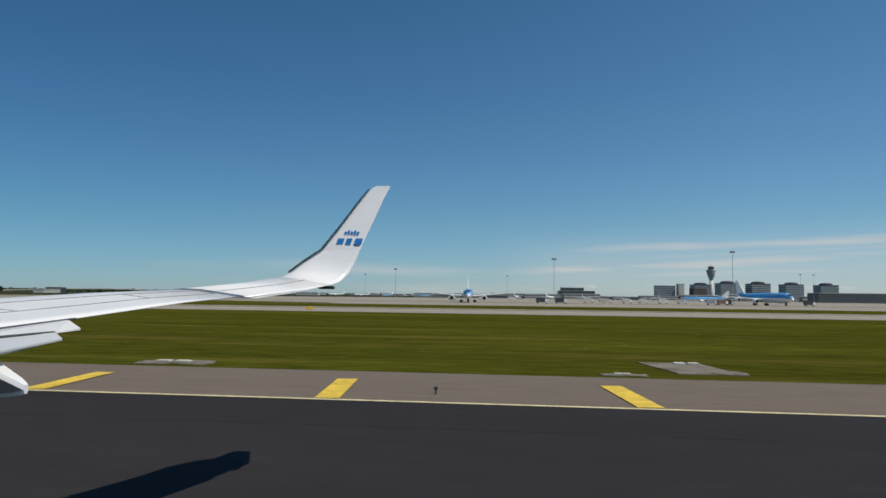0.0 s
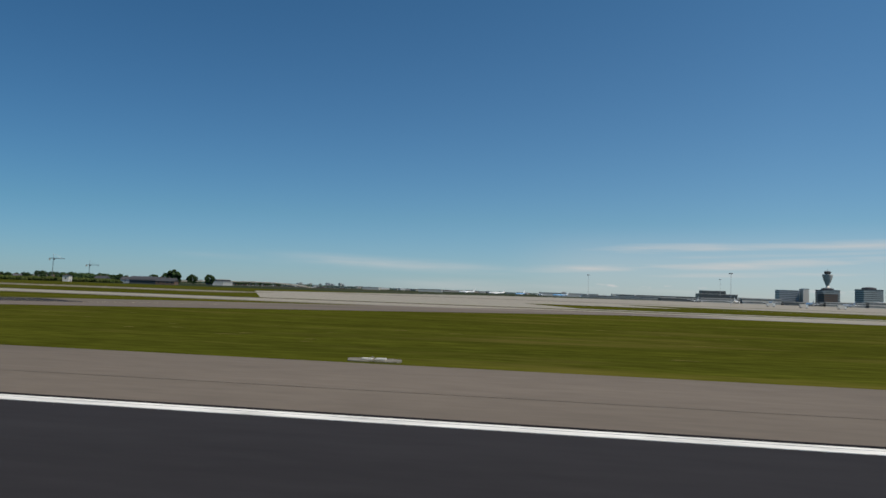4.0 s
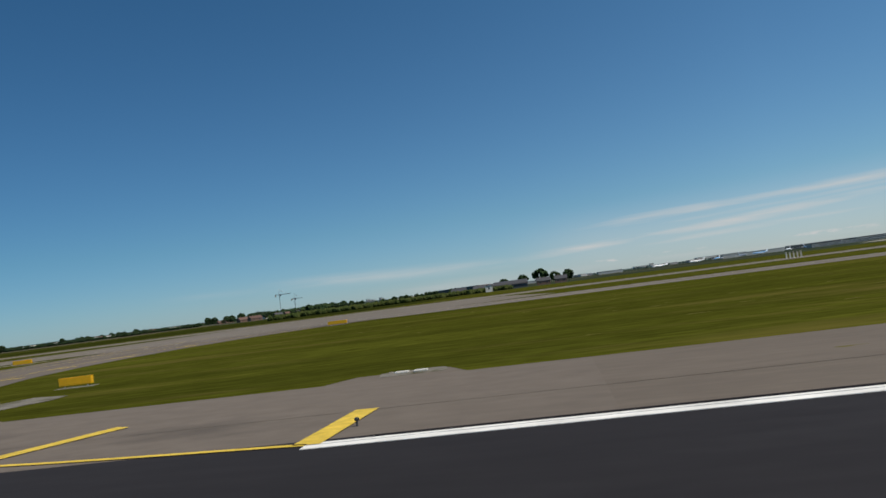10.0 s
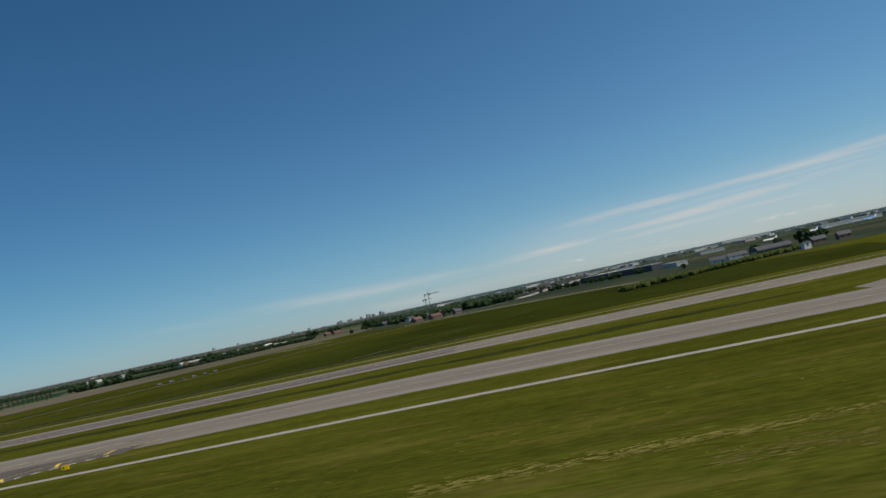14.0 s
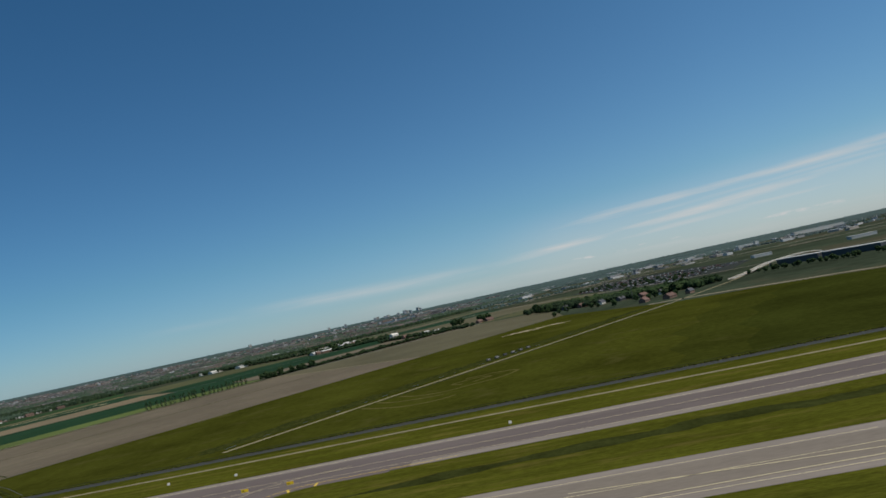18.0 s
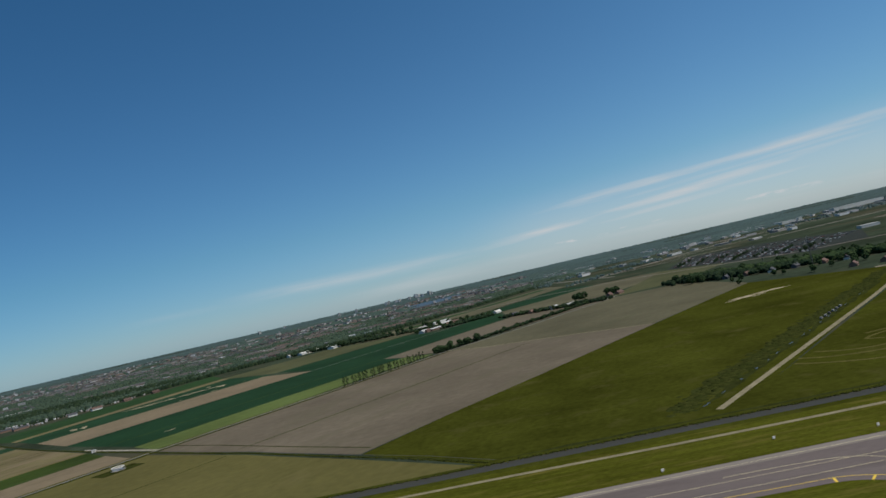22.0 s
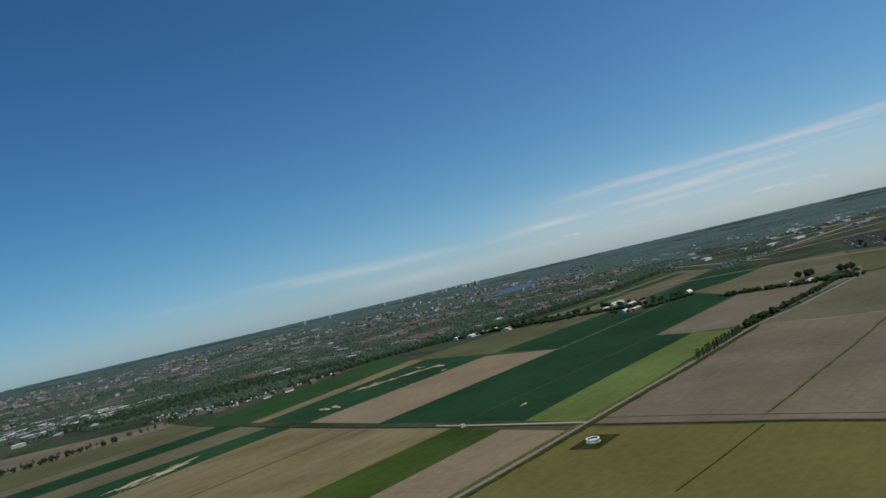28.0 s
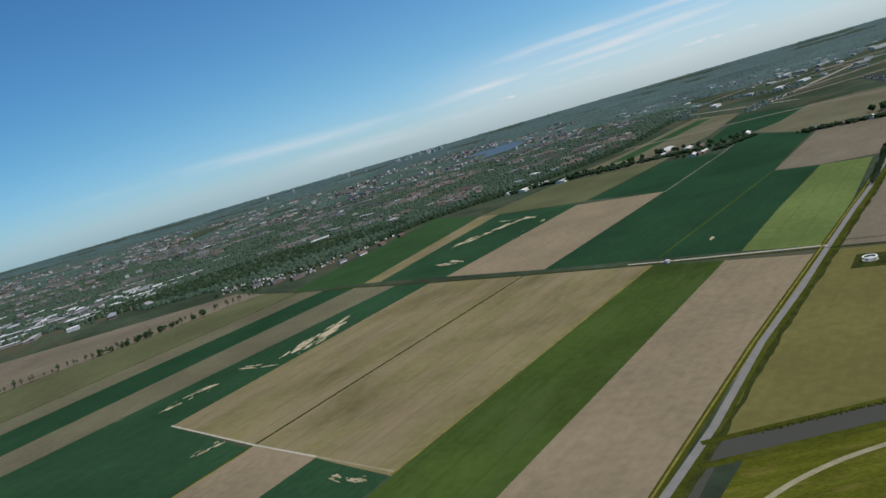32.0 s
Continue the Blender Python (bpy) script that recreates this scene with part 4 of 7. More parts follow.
sand_run(-2560, 880, -2508, 990, 8, 44, 7, 40)
sand_run(-2632, 885, -2575, 850, 6, 14, 6, 26)
sand_run(-2690, 786, -2655, 830, 6, 16, 6, 26)
sand_run(-2592, 622, -2572, 640, 5, 9, 5, 20)
sand_run(-2440, 512, -2422, 494, 4, 11, 4, 16)
sand_run(-2355, 1335, -2222, 1430, 11, 46, 7, 42)
sand_run(-2270, 1500, -2190, 1420, 10, 14, 10, 42)
sand_run(-2392, 1215, -2350, 1170, 7, 6, 14, 44)
sand_run(-2250, 1240, -2140, 1415, 10, 6, 10, 40)
sand(-2033, 884, 14, 5, 53)
for x, y, ln, w in ((-1290, 936, 46, 12), (-1262, 948, 34, 13), (-1310, 922, 16, 6), (-1240, 950, 24, 8), (-1275, 928, 20, 5)):
    sand(x, y, ln, w, 20)
for pts in ([(-1400, 498), (-1385, 482), (-1363, 466), (-1342, 464), (-1330, 472)], [(-1377, 522), (-1360, 505), (-1340, 500), (-1322, 508), (-1303, 516), (-1290, 538), (-1305, 550), (-1330, 548)], [(-1392, 512), (-1378, 498), (-1356, 488), (-1340, 486)], [(-1322, 522), (-1310, 535), (-1322, 540), (-1338, 530), (-1330, 520)]):
    strip("ring_track", bent(pts), 3.2, 0.1, M["worn"], "faint curved track of worn grass", "ground")

strip("taxi_line", bent([(-1270, 218), (-1231, 214), (-1196, 210), (-1165, 206), (-1141, 201)]), 0.4, 0.1, M["cream"], "pale curved taxiway line", "road marking")
flat("runway_fillet", [(-690, 22.4), (-706, 24.4), (-800, 24.4), (-815, 22.4)], 0.078, M["asphalt"], "dark asphalt widening at an exit", "runway")
for x0, x1, yj in ((-80, -360, 28), (-545, -700, 28), (-783, -900, 31)):
    strip("shoulder_joint", [(x0, yj), ((x0 + x1) / 2, yj + 0.1), (x1, yj)], 0.08, 0.075, M["exit"], "pale straight joint in the shoulder asphalt", "road marking")
for cx, cy in ((-447.9, 23.9), (-485, 26.4), (-486.5, 24.5), (-483.7, 22.9), (-480.6, 24.3), (-485.5, 20.6), (-487, 17.8), (-491.5, 17.5), (-459, 23.6), (-475.6, 22.3)):
    w = 0.12 + 0.16 * rs.random()
    flat("scraped_patch", [(cx - w * 1.6, cy), (cx - w, cy - w * 0.6), (cx + w * 1.2, cy - w * 0.5), (cx + w * 1.7, cy + w * 0.2), (cx, cy + w * 0.7)], 0.095, M["concrete"], "small pale scrape on the asphalt", "road marking")
strip("ditch_water", [(-1078, 398), (-1070, 414), (-1061, 423), (-1052, 438)], 3.2, 0.1, M["water"], "narrow pale water channel in the meadow", "water")
strip("field_track", [(-1052, 439), (-1020, 484), (-985, 532), (-960, 566)], 1.8, 0.1, M["worn"], "thin worn path in the meadow", "road")
ragged("ditch_bank", [(-1079, 394), (-1066, 420), (-1048, 444)], 7, 0.095, M["ditch"], "dark grassy sides of a water channel", "ditch")
ragged("reed_belt", [(-1492, 436), (-1462, 476), (-1420, 530), (-1350, 620), (-1270, 725), (-1130, 905)], 17, 0.085, M["ditch"], "dark belt of reeds beside the track", "reeds")
# dark strip stands in for hedge shade along the canal
ragged("canal_hedge_shade", [(-1600, 416), (-1480, 412), (-1300, 409), (-1100, 407)], 4, 0.085, M["ditch"], "dark strip painted as hedge shade along the canal", "ditch")

# dry cut grass lying in streaks along the mowing direction
dv, df = [], []
rd = np.random.default_rng(31)
for x0, x1, y0, count, spread in ((-985, -895, 93, 640, 1.5), (-950, -875, 83, 640, 1.8), (-890, -800, 74, 340, 1.8), (-830, -780, 96, 70, 3.0), (-800, -780, 78, 70, 5.0), (-1100, -880, 120, 120, 9.0), (-900, -800, 60, 60, 5.0),
                                  (-345, 60, 62, 110, 12.0), (-660, -500, 70, 90, 16.0), (-1060, -900, 62, 80, 10.0), (-700, -560, 120, 60, 20.0)):
    for k in range(count):
        x, y = rd.uniform(x0, x1), y0 + rd.normal(0, spread * 0.9)
        ln, w, b = rd.uniform(0.3, 1.3), rd.uniform(0.06, 0.22), rd.normal(0, 0.08)
        i = len(dv)
        dv += [(x - ln, y - w * 0.2, 0.045), (x - ln * 0.3, y - w + b, 0.06), (x + ln * 0.5, y - w * 0.7 - b, 0.06), (x + ln, y + w * 0.3, 0.045), (x + ln * 0.2, y + w - b, 0.07), (x - ln * 0.6, y + w * 0.8 + b, 0.07)]
        df.append(tuple(range(i, i + 6)))
me = bpy.data.meshes.new("dry_grass")
me.from_pydata([(x * S, y * S, z * S) for x, y, z in dv], [], df)
me.materials.append(M["dry"])
tagged(new("dry_grass", me), "thin streaks of dry cut grass", "grass", kind="stuff")

# tyre marks on the exit
M["rubber"] = surface("rubber_marked_asphalt", (0.154, 0.129, 0.106), 0.2, 0.15, 1.0, rough=0.92, amp=0.2, spec=0.05)
for pts in ([(-742, 26), (-750, 31), (-754, 38), (-757, 50)], [(-735, 26), (-743, 34), (-748, 44), (-754, 62)]):
    strip("tyre_mark", bent(pts), 0.4, 0.080 + 0.001 * (pts[0][0] % 7), M["rubber"], "faint dark tyre mark curving into the exit", "road marking")

ragged("ditch_bank", [(-1480, 432), (-1450, 470), (-1382, 558), (-1302, 662), (-1180, 822)], 6, 0.094, M["ditch"], "dark grassy sides of a water channel", "ditch")
for k in range(16):
    u = (k + rs.uniform(0.1, 0.5)) / 16
    x, y, ln = -1478 + 260 * u, 434 + 340 * u, rs.uniform(3, 9)
    strip("ditch_water", bent([(x + rs.gauss(0, 0.5), y), (x + ln * 0.3 + rs.gauss(0, 0.6), y + ln * 0.4), (x + ln * 0.61, y + ln * 0.8)]), rs.uniform(0.6, 1.6), 0.1, M["lake"], "short open stretch of ditch water beside the track", "water")
for y0, y1 in ((298, 300), (327, 328)):
    strip("taxi_edge_line", bent([(-400, y0 + 4), (-1000, y0 + 6), (-1170, y0), (-1320, y1), (-1650, y1)]), 0.3, 0.1, M["cream"], "pale taxiway edge line", "road marking")
for y0, y1 in ((201, 206), (229, 233)):
    strip("taxi_edge_line", bent([(-1180, y0 - 2), (-1320, y0), (-1640, y1)]), 0.3, 0.1, M["cream"], "pale taxiway edge line", "road marking")

for pts in ([(-200, 169), (-700, 176), (-1000, 200), (-1075, 199)], [(-1165, 198), (-1400, 200), (-1640, 204)], [(-200, 202), (-700, 202), (-1000, 234), (-1170, 229), (-1640, 234)],
            [(-400, 300), (-1000, 304), (-1170, 296), (-1330, 295)], [(-1510, 294), (-1660, 294)], [(-400, 348), (-1000, 340), (-1170, 329), (-1546, 329), (-1660, 326)]):
    strip("taxiway_shoulder", pts, 7, 0.066, M["pale_edge"], "pale shoulder along a taxiway", "taxiway")


# ---- the jet's wing, as it stands at the start of the roll ----
WX = 18.85


def foil(le, te, y, z, cant=0.0, thick=1.0, droop=0.03):
    """A wing section from leading edge le to trailing edge te."""
    c = te - le
    up = [(0, 0), (0.03, 0.03), (0.1, 0.055), (0.25, 0.082), (0.45, 0.08), (0.7, 0.045), (0.9, 0.014), (1, 0.002)]
    lo = [(1, -0.004), (0.8, -0.02), (0.5, -0.045), (0.25, -0.045), (0.08, -0.03)]
    sc, cc = math.sin(radians(cant)), math.cos(radians(cant))
    return [(WX + le + c * u, y - sc * w * c * thick, z + cc * w * c * thick - droop * c * (u - 1)) for u, w in up + lo]


wing = thing("aircraft_wing", WX, 9, 0, label="white airliner wing with upturned winglet and lowered flaps", category="aircraft wing")
wing.matrix_basis = Matrix.Translation((0, 0, 0.07))
part("main_panel", loft([foil(-12.4, -6.75, 5.2, 3.42, thick=0.5, droop=0.0), foil(-10.9, -6.45, 7.2, 3.58, thick=0.55, droop=0.0), foil(-9.4, -6.14, 9.0, 3.72, thick=0.6, droop=0.005), foil(-7.9, -5.72, 11.2, 3.92, thick=0.7, droop=0.01), foil(-6.9, -5.41, 12.6, 4.02, thick=0.8, droop=0.02)]), M["acwhite"], wing, smooth=True)
part("outer_panel", loft([foil(-6.88, -5.15, 12.62, 4.02, thick=0.8, droop=0.02), foil(-6.2, -4.6, 14.4, 4.18, thick=0.85), foil(-5.95, -4.34, 15.3, 4.30, thick=0.9)]), M["acwhite"], wing, smooth=True)
part("aileron", loft([foil(-6.9, -5.05, 12.7, 4.0, thick=0.35), foil(-6.0, -4.5, 14.5, 4.17, thick=0.35)]), M["acgrey"], wing, "thin light grey aileron edge", smooth=True)
rings = [(-5.95, -4.34, 15.3, 4.30, 0), (-5.75, -4.22, 15.62, 4.38, 25), (-5.45, -4.08, 15.86, 4.58, 55), (-5.15, -3.97, 15.98, 4.85, 72), (-4.8, -3.9, 16.06, 5.1, 78)]
part("winglet_root", loft([foil(*r, thick=0.9, droop=0) for r in rings], False), M["acwhite"], wing, "curved white winglet root", smooth=True)
rings = [(-4.8, -3.9, 16.06, 5.1, 78), (-4.36, -3.66, 16.28, 5.75, 80), (-3.95, -3.43, 16.5, 6.4, 80), (-3.78, -3.33, 16.58, 6.62, 80), (-3.66, -3.3, 16.6, 6.7, 80)]
winglet = part("winglet", loft([foil(*r, thick=0.35, droop=0) for r in rings], False), M["acwhite"], wing, "white winglet blade", smooth=True)
for k, w in enumerate((0.15, 0.13, 0.17)):
    x0 = -4.46 + 0.21 * k
    part("emblem_block", prism([(WX + x0, 0), (WX + x0 + w, 0), (WX + x0 + w + 0.03, 0.15), (WX + x0 + 0.03, 0.15)], 0, 0.012), M["logo"], winglet).matrix_basis = Matrix.Translation((0, 16.085 * S, 5.25 * S)) @ pose(0, 0, 0, 71)
for k in range(5):
    x0 = -4.30 + 0.075 * k
    part("emblem_dot", prism([(WX + x0, 0), (WX + x0 + 0.05, 0), (WX + x0 + 0.06, 0.07 + 0.03 * (k % 2)), (WX + x0 + 0.01, 0.07 + 0.03 * (k % 2))], 0, 0.012), M["logo"], winglet).matrix_basis = Matrix.Translation((0, 16.165 * S, 5.49 * S)) @ pose(0, 0, 0, 71)
part("leading_edge", tube([(WX - 5.5, 15.8, 4.58), (WX - 5.17, 15.92, 4.86), (WX - 4.8, 16.0, 5.12), (WX - 4.36, 16.22, 5.77), (WX - 3.95, 16.44, 6.42), (WX - 3.8, 16.52, 6.62)], 0.028, 8, 0.6), M["dark"], wing, "dark metal winglet leading edge")


def plate(points, thick=0.022):
    """A thin flat-edged control surface."""
    bm = bmesh.new()
    hi = [bm.verts.new((WX + x, y, z)) for x, y, z in points]
    lo = [bm.verts.new((WX + x, y, z - thick)) for x, y, z in points]
    n = len(points)
    bm.faces.new(hi)
    bm.faces.new(lo[::-1])
    for i in range(n):
        bm.faces.new((lo[i], lo[(i + 1) % n], hi[(i + 1) % n], hi[i]))
    bmesh.ops.triangulate(bm, faces=[f for f in bm.faces if len(f.verts) > 4], ngon_method="EAR_CLIP")
    bmesh.ops.recalc_face_normals(bm, faces=bm.faces)
    return bm


part("flap", plate([(-7.75, 5.2, 3.40), (-7.06, 8.3, 3.64), (-6.86, 9.3, 3.725), (-6.04, 8.74, 3.705), (-5.9, 8.78, 3.60), (-6.0, 8.43, 3.57), (-6.05, 7.11, 3.556), (-6.2, 5.2, 3.42)]), M["acgrey"], wing)
# dark rods stand in for the shade inside the flap gaps
part("flap_gap_shade", tube([(WX - 6.71, 5.2, 3.425), (WX - 6.41, 7.2, 3.58), (WX - 6.10, 8.95, 3.715)], 0.02, 6), M["dark"], wing, "dark rod drawn as the shade in a flap gap")
part("flap_gap_shade", tube([(WX - 6.17, 5.2, 3.415), (WX - 6.02, 7.1, 3.55), (WX - 5.97, 8.35, 3.565)], 0.02, 6), M["dark"], wing, "dark rod drawn as the shade in a flap gap")
part("flap", plate([(-6.25, 5.2, 3.36), (-5.95, 7.03, 3.53), (-6.25, 8.7, 3.58), (-5.47, 7.8, 3.53), (-5.13, 6.04, 3.476), (-5.0, 5.2, 3.40)]), M["acgrey"], wing)


def on_top(sec, u):
    """A spot on the upper skin of a section (le, te, y, z, thick, droop) at chord fraction u."""
    le, te, y, z, thick, droop = sec
    c = te - le
    w = np.interp(u, (0, 0.03, 0.1, 0.25, 0.45, 0.7, 0.9, 1), (0, 0.03, 0.055, 0.082, 0.08, 0.045, 0.014, 0.002))
    return (WX + le + c * u, y, z + w * c * thick - droop * c * (u - 1) + 0.002)


M["seam"] = painted("grey_panel_seam", (0.22, 0.23, 0.25), 0.5)
SEC = [(-12.4, -6.75, 5.2, 3.42, 0.5, 0), (-10.9, -6.45, 7.2, 3.58, 0.55, 0), (-9.4, -6.14, 9.0, 3.72, 0.6, 0.005), (-7.9, -5.72, 11.2, 3.92, 0.7, 0.01), (-6.9, -5.41, 12.6, 4.02, 0.8, 0.02)]
for u in (0.16, 0.5, 0.74):
    part("panel_seam", tube([on_top(q, u) for q in SEC], 0.009, 5), M["seam"], wing)
for q in SEC[1:]:
    part("panel_seam", tube([on_top(q, u) for u in (0.5, 0.58, 0.66, 0.74)], 0.007, 5), M["seam"], wing)
OUT = [(-6.88, -5.15, 12.62, 4.02, 0.8, 0.02), (-6.2, -4.6, 14.4, 4.18, 0.85, 0.03), (-5.95, -4.34, 15.3, 4.30, 0.9, 0.03)]
part("panel_seam", tube([on_top(q, 0.62) for q in OUT], 0.009, 5), M["seam"], wing)
part("panel_seam", tube([on_top(OUT[0], u) for u in (0.1, 0.25, 0.45, 0.7, 0.95)], 0.007, 5), M["seam"], wing)
# canoe fairing: flat white top sloping down to a blunt tail
rr = []
for x, zt, zb, hw in ((-7.6, 3.36, 3.16, 0.03), (-7.0, 3.46, 2.96, 0.13), (-6.2, 3.52, 2.94, 0.17), (-5.64, 3.48, 2.98, 0.16), (-5.30, 3.31, 3.02, 0.12), (-5.08, 3.20, 3.04, 0.07), (-5.0, 3.15, 3.06, 0.035)):
    rr.append([(WX + x, 6.6 - hw, zb + 0.04), (WX + x, 6.6 - hw, zt - 0.05), (WX + x, 6.6 - hw * 0.8, zt), (WX + x, 6.6 + hw * 0.8, zt), (WX + x, 6.6 + hw, zt - 0.05), (WX + x, 6.6 + hw, zb + 0.04), (WX + x, 6.6 + hw * 0.6, zb), (WX + x, 6.6 - hw * 0.6, zb)])
fairing = part("flap_track_fairing", loft(rr), M["acwhite"], wing, "white-topped canoe-shaped flap track fairing")
# thin dark sheet on the near flank: its shade is put into the colour
M["fairing_shade"] = painted("fairing_shade_blue_grey", (0.10, 0.115, 0.15), 0.4, spec=0.4)
side = bmesh.new()
near = [[side.verts.new((p[0], p[1] - 0.006, p[2])) for p in (r[0], r[1])] for r in rr]
for a, b in zip(near, near[1:]):
    side.faces.new((a[0], b[0], b[1], a[1]))
bmesh.ops.solidify(side, geom=side.faces[:], thickness=0.004)
part("flank", side, M["fairing_shade"], fairing, "fairing flank with shade put into its dark grey")
# black actuator fairing at the wing tip
part("actuator_fairing", boxm(WX - 4.62, WX - 4.3, 15.2, 15.5, 4.2, 4.27, bevel=0.02), M["black"], wing, "small black actuator fairing")


# ---- trees ----
ICO_V = [(0, 0, 1)] + [(0.894 * math.cos(a), 0.894 * math.sin(a), 0.447) for a in (2 * math.pi * i / 5 for i in range(5))] + \
        [(0.894 * math.cos(a), 0.894 * math.sin(a), -0.447) for a in (2 * math.pi * (i + 0.5) / 5 for i in range(5))] + [(0, 0, -1)]
ICO_F = [(0, i + 1, (i + 1) % 5 + 1) for i in range(5)] + [(i + 1, i + 6, (i + 1) % 5 + 1) for i in range(5)] + \
        [((i + 1) % 5 + 1, i + 6, (i + 1) % 5 + 6) for i in range(5)] + [(11, (i + 1) % 5 + 6, i + 6) for i in range(5)]
ICO_V, ICO_F = np.array(ICO_V), np.array(ICO_F)


def lumps(name, centres, radii, squash, material, rng, rough=0.3):
    """Many uneven clumps of leaves in one mesh."""
    n = len(centres)
    v = ICO_V[None] * (1 + rough * rng.uniform(-1, 1, (n, 12, 1)))
    a = rng.uniform(0, 6.28, n)
    ca, sa = np.cos(a), np.sin(a)
    x = v[:, :, 0] * ca[:, None] - v[:, :, 1] * sa[:, None]
    y = v[:, :, 0] * sa[:, None] + v[:, :, 1] * ca[:, None]
    v = np.stack([x, y, v[:, :, 2] * squash], -1) * radii[:, None, None] + centres[:, None, :]
    f = (ICO_F[None] + 12 * np.arange(n)[:, None, None]).reshape(-1, 3)
    me = bpy.data.meshes.new(name)
    me.from_pydata((v.reshape(-1, 3) * S).tolist(), [], f.tolist())
    me.materials.append(material)
    return me


def tree_kind(seed, height, width, clumps, base=0.25):
    rng = np.random.default_rng(seed)
    t = thing("tree", 0, 0)
    bm = tube([(0, 0, -0.2), (0.05, 0, height * 0.3), (0.1, 0.1, height * 0.75)], height * 0.03, 7, 0.35)
    for k in range(5):
        a = 1.3 * k
        b = tube([(0, 0, height * (0.25 + 0.07 * k)), (width * 0.3 * math.cos(a), width * 0.3 * math.sin(a), height * (0.45 + 0.08 * k))], height * 0.014, 5, 0.4)
        tmp = bpy.data.meshes.new("limb")
        b.to_mesh(tmp)
        b.free()
        bm.from_mesh(tmp)
        bpy.data.meshes.remove(tmp)
    part("trunk", bm, M["bark"], t)
    c, r = [], []
    for k in range(clumps):
        h = rng.uniform(0, 1)
        prof = math.sin(math.pi * (0.12 + 0.83 * h)) ** 0.7
        a, d = rng.uniform(0, 6.28), rng.uniform(0.15, 1) ** 0.5 * width / 2 * prof
        c.append((d * math.cos(a), d * math.sin(a), height * (base + (0.96 - base) * h)))
        r.append(width * rng.uniform(0.10, 0.19))
    crown = new("crown", lumps("crown", np.array(c), np.array(r), 0.8, M["leaf"], rng, 0.35))
    crown.parent = t
    return t


broad = tagged(tree_kind(1, 15, 13, 60), "broad dark green leafy tree", "tree")
round_tree = tagged(tree_kind(2, 11, 12, 48, 0.2), "round dense green leafy tree", "tree")
slim = tagged(tree_kind(3, 12, 4.5, 34, 0.12), "slim upright poplar tree", "tree")
young = tagged(tree_kind(4, 8, 4.0, 22, 0.3), "young thin tree beside a field", "tree")
broad.matrix_basis, round_tree.matrix_basis = at(-671, 772, 0, 20, 1.15), at(-712, 800, 0, 80, 1.0)
slim.matrix_basis, young.matrix_basis = at(-1226, 1460, 0, 0, 0.9), at(-1590, 1190, 0)
rnd = random.Random(5)


def grove(kind, spots, group, lo=0.7, hi=1.2):
    for x, y in spots:
        c = put_copy(kind, x, y, 0, rnd.uniform(0, 360), rnd.uniform(lo, hi))
        c["group"] = group


def scatter(x0, y0, x1, y1, n, spread):
    return [(x0 + (x1 - x0) * k / max(1, n - 1) + rnd.gauss(0, spread), y0 + (y1 - y0) * k / max(1, n - 1) + rnd.gauss(0, spread)) for k in range(n)]


grove(broad, [(-655, 786), (-690, 790), (-640, 800)], "trees by the hangar", 0.65, 0.9)
grove(round_tree, [(-725, 805), (-700, 815), (-780, 840)], "trees by the hangar", 0.5, 0.8)
grove(slim, scatter(-1812, 932, -1722, 1058, 24, 1.0), "young poplar row", 0.85, 1.1)
grove(broad, scatter(-1712, 1080, -1650, 1150, 9, 3), "roadside trees", 0.6, 0.9)
grove(round_tree, scatter(-1640, 1165, -1440, 1400, 30, 4), "roadside trees", 0.4, 0.7)
grove(broad, [(-1377, 1495), (-1368, 1502), (-1385, 1508), (-1430, 1540), (-1448, 1556), (-1440, 1530)], "farm trees", 0.9, 1.25)
grove(round_tree, scatter(-1420, 1412, -1600, 1540, 16, 12), "farm trees", 0.5, 0.8)
grove(broad, scatter(-1270, 1420, -1236, 1300, 8, 10), "trees round the houses", 0.8, 1.2)
grove(round_tree, scatter(-1240, 1330, -1060, 1120, 26, 16), "trees round the houses", 0.55, 0.9)
grove(broad, scatter(-1190, 1390, -990, 1110, 44, 30), "trees round the houses", 0.6, 0.95)
grove(round_tree, scatter(-1640, 1770, -1800, 1850, 14, 12), "farm trees", 0.6, 1.0)
grove(broad, scatter(-1820, 1850, -2050, 1860, 14, 15), "farm trees", 0.7, 1.1)
grove(round_tree, scatter(-1812, 1668, -1640, 1745, 16, 9), "farm trees", 0.6, 1.0)
grove(young, scatter(-2760, 1430, -3180, 1090, 60, 6), "thin trees along a field edge", 1.0, 1.7)
grove(round_tree, scatter(-2850, 1360, -2990, 1230, 16, 6), "thin trees along a field edge", 0.6, 1.0)
grove(broad, scatter(-1060, 1010, -1250, 1160, 12, 18), "trees by the cranes", 0.5, 0.75)

# bushes along the airfield fence, woods and town trees as masses
rg = np.random.default_rng(11)


def mass(name, label, pts, r_lo, r_hi, h, per=3, cat="woods", mat="leaf", squash=0.9):
    pts = np.array(pts)
    n = len(pts)
    c = np.repeat(pts, per, 0)
    r = rg.uniform(r_lo, r_hi, n * per)
    c = np.column_stack([c + rg.normal(0, r_hi * 0.45, (n * per, 2)), rg.uniform(0.35, 0.85, n * per) * h])
    me = lumps(name, c, r, squash, M[mat], rg, 0.35)
    if mat == "haze_leaf":
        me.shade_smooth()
    return tagged(new(name, me), label, cat, kind="stuff")


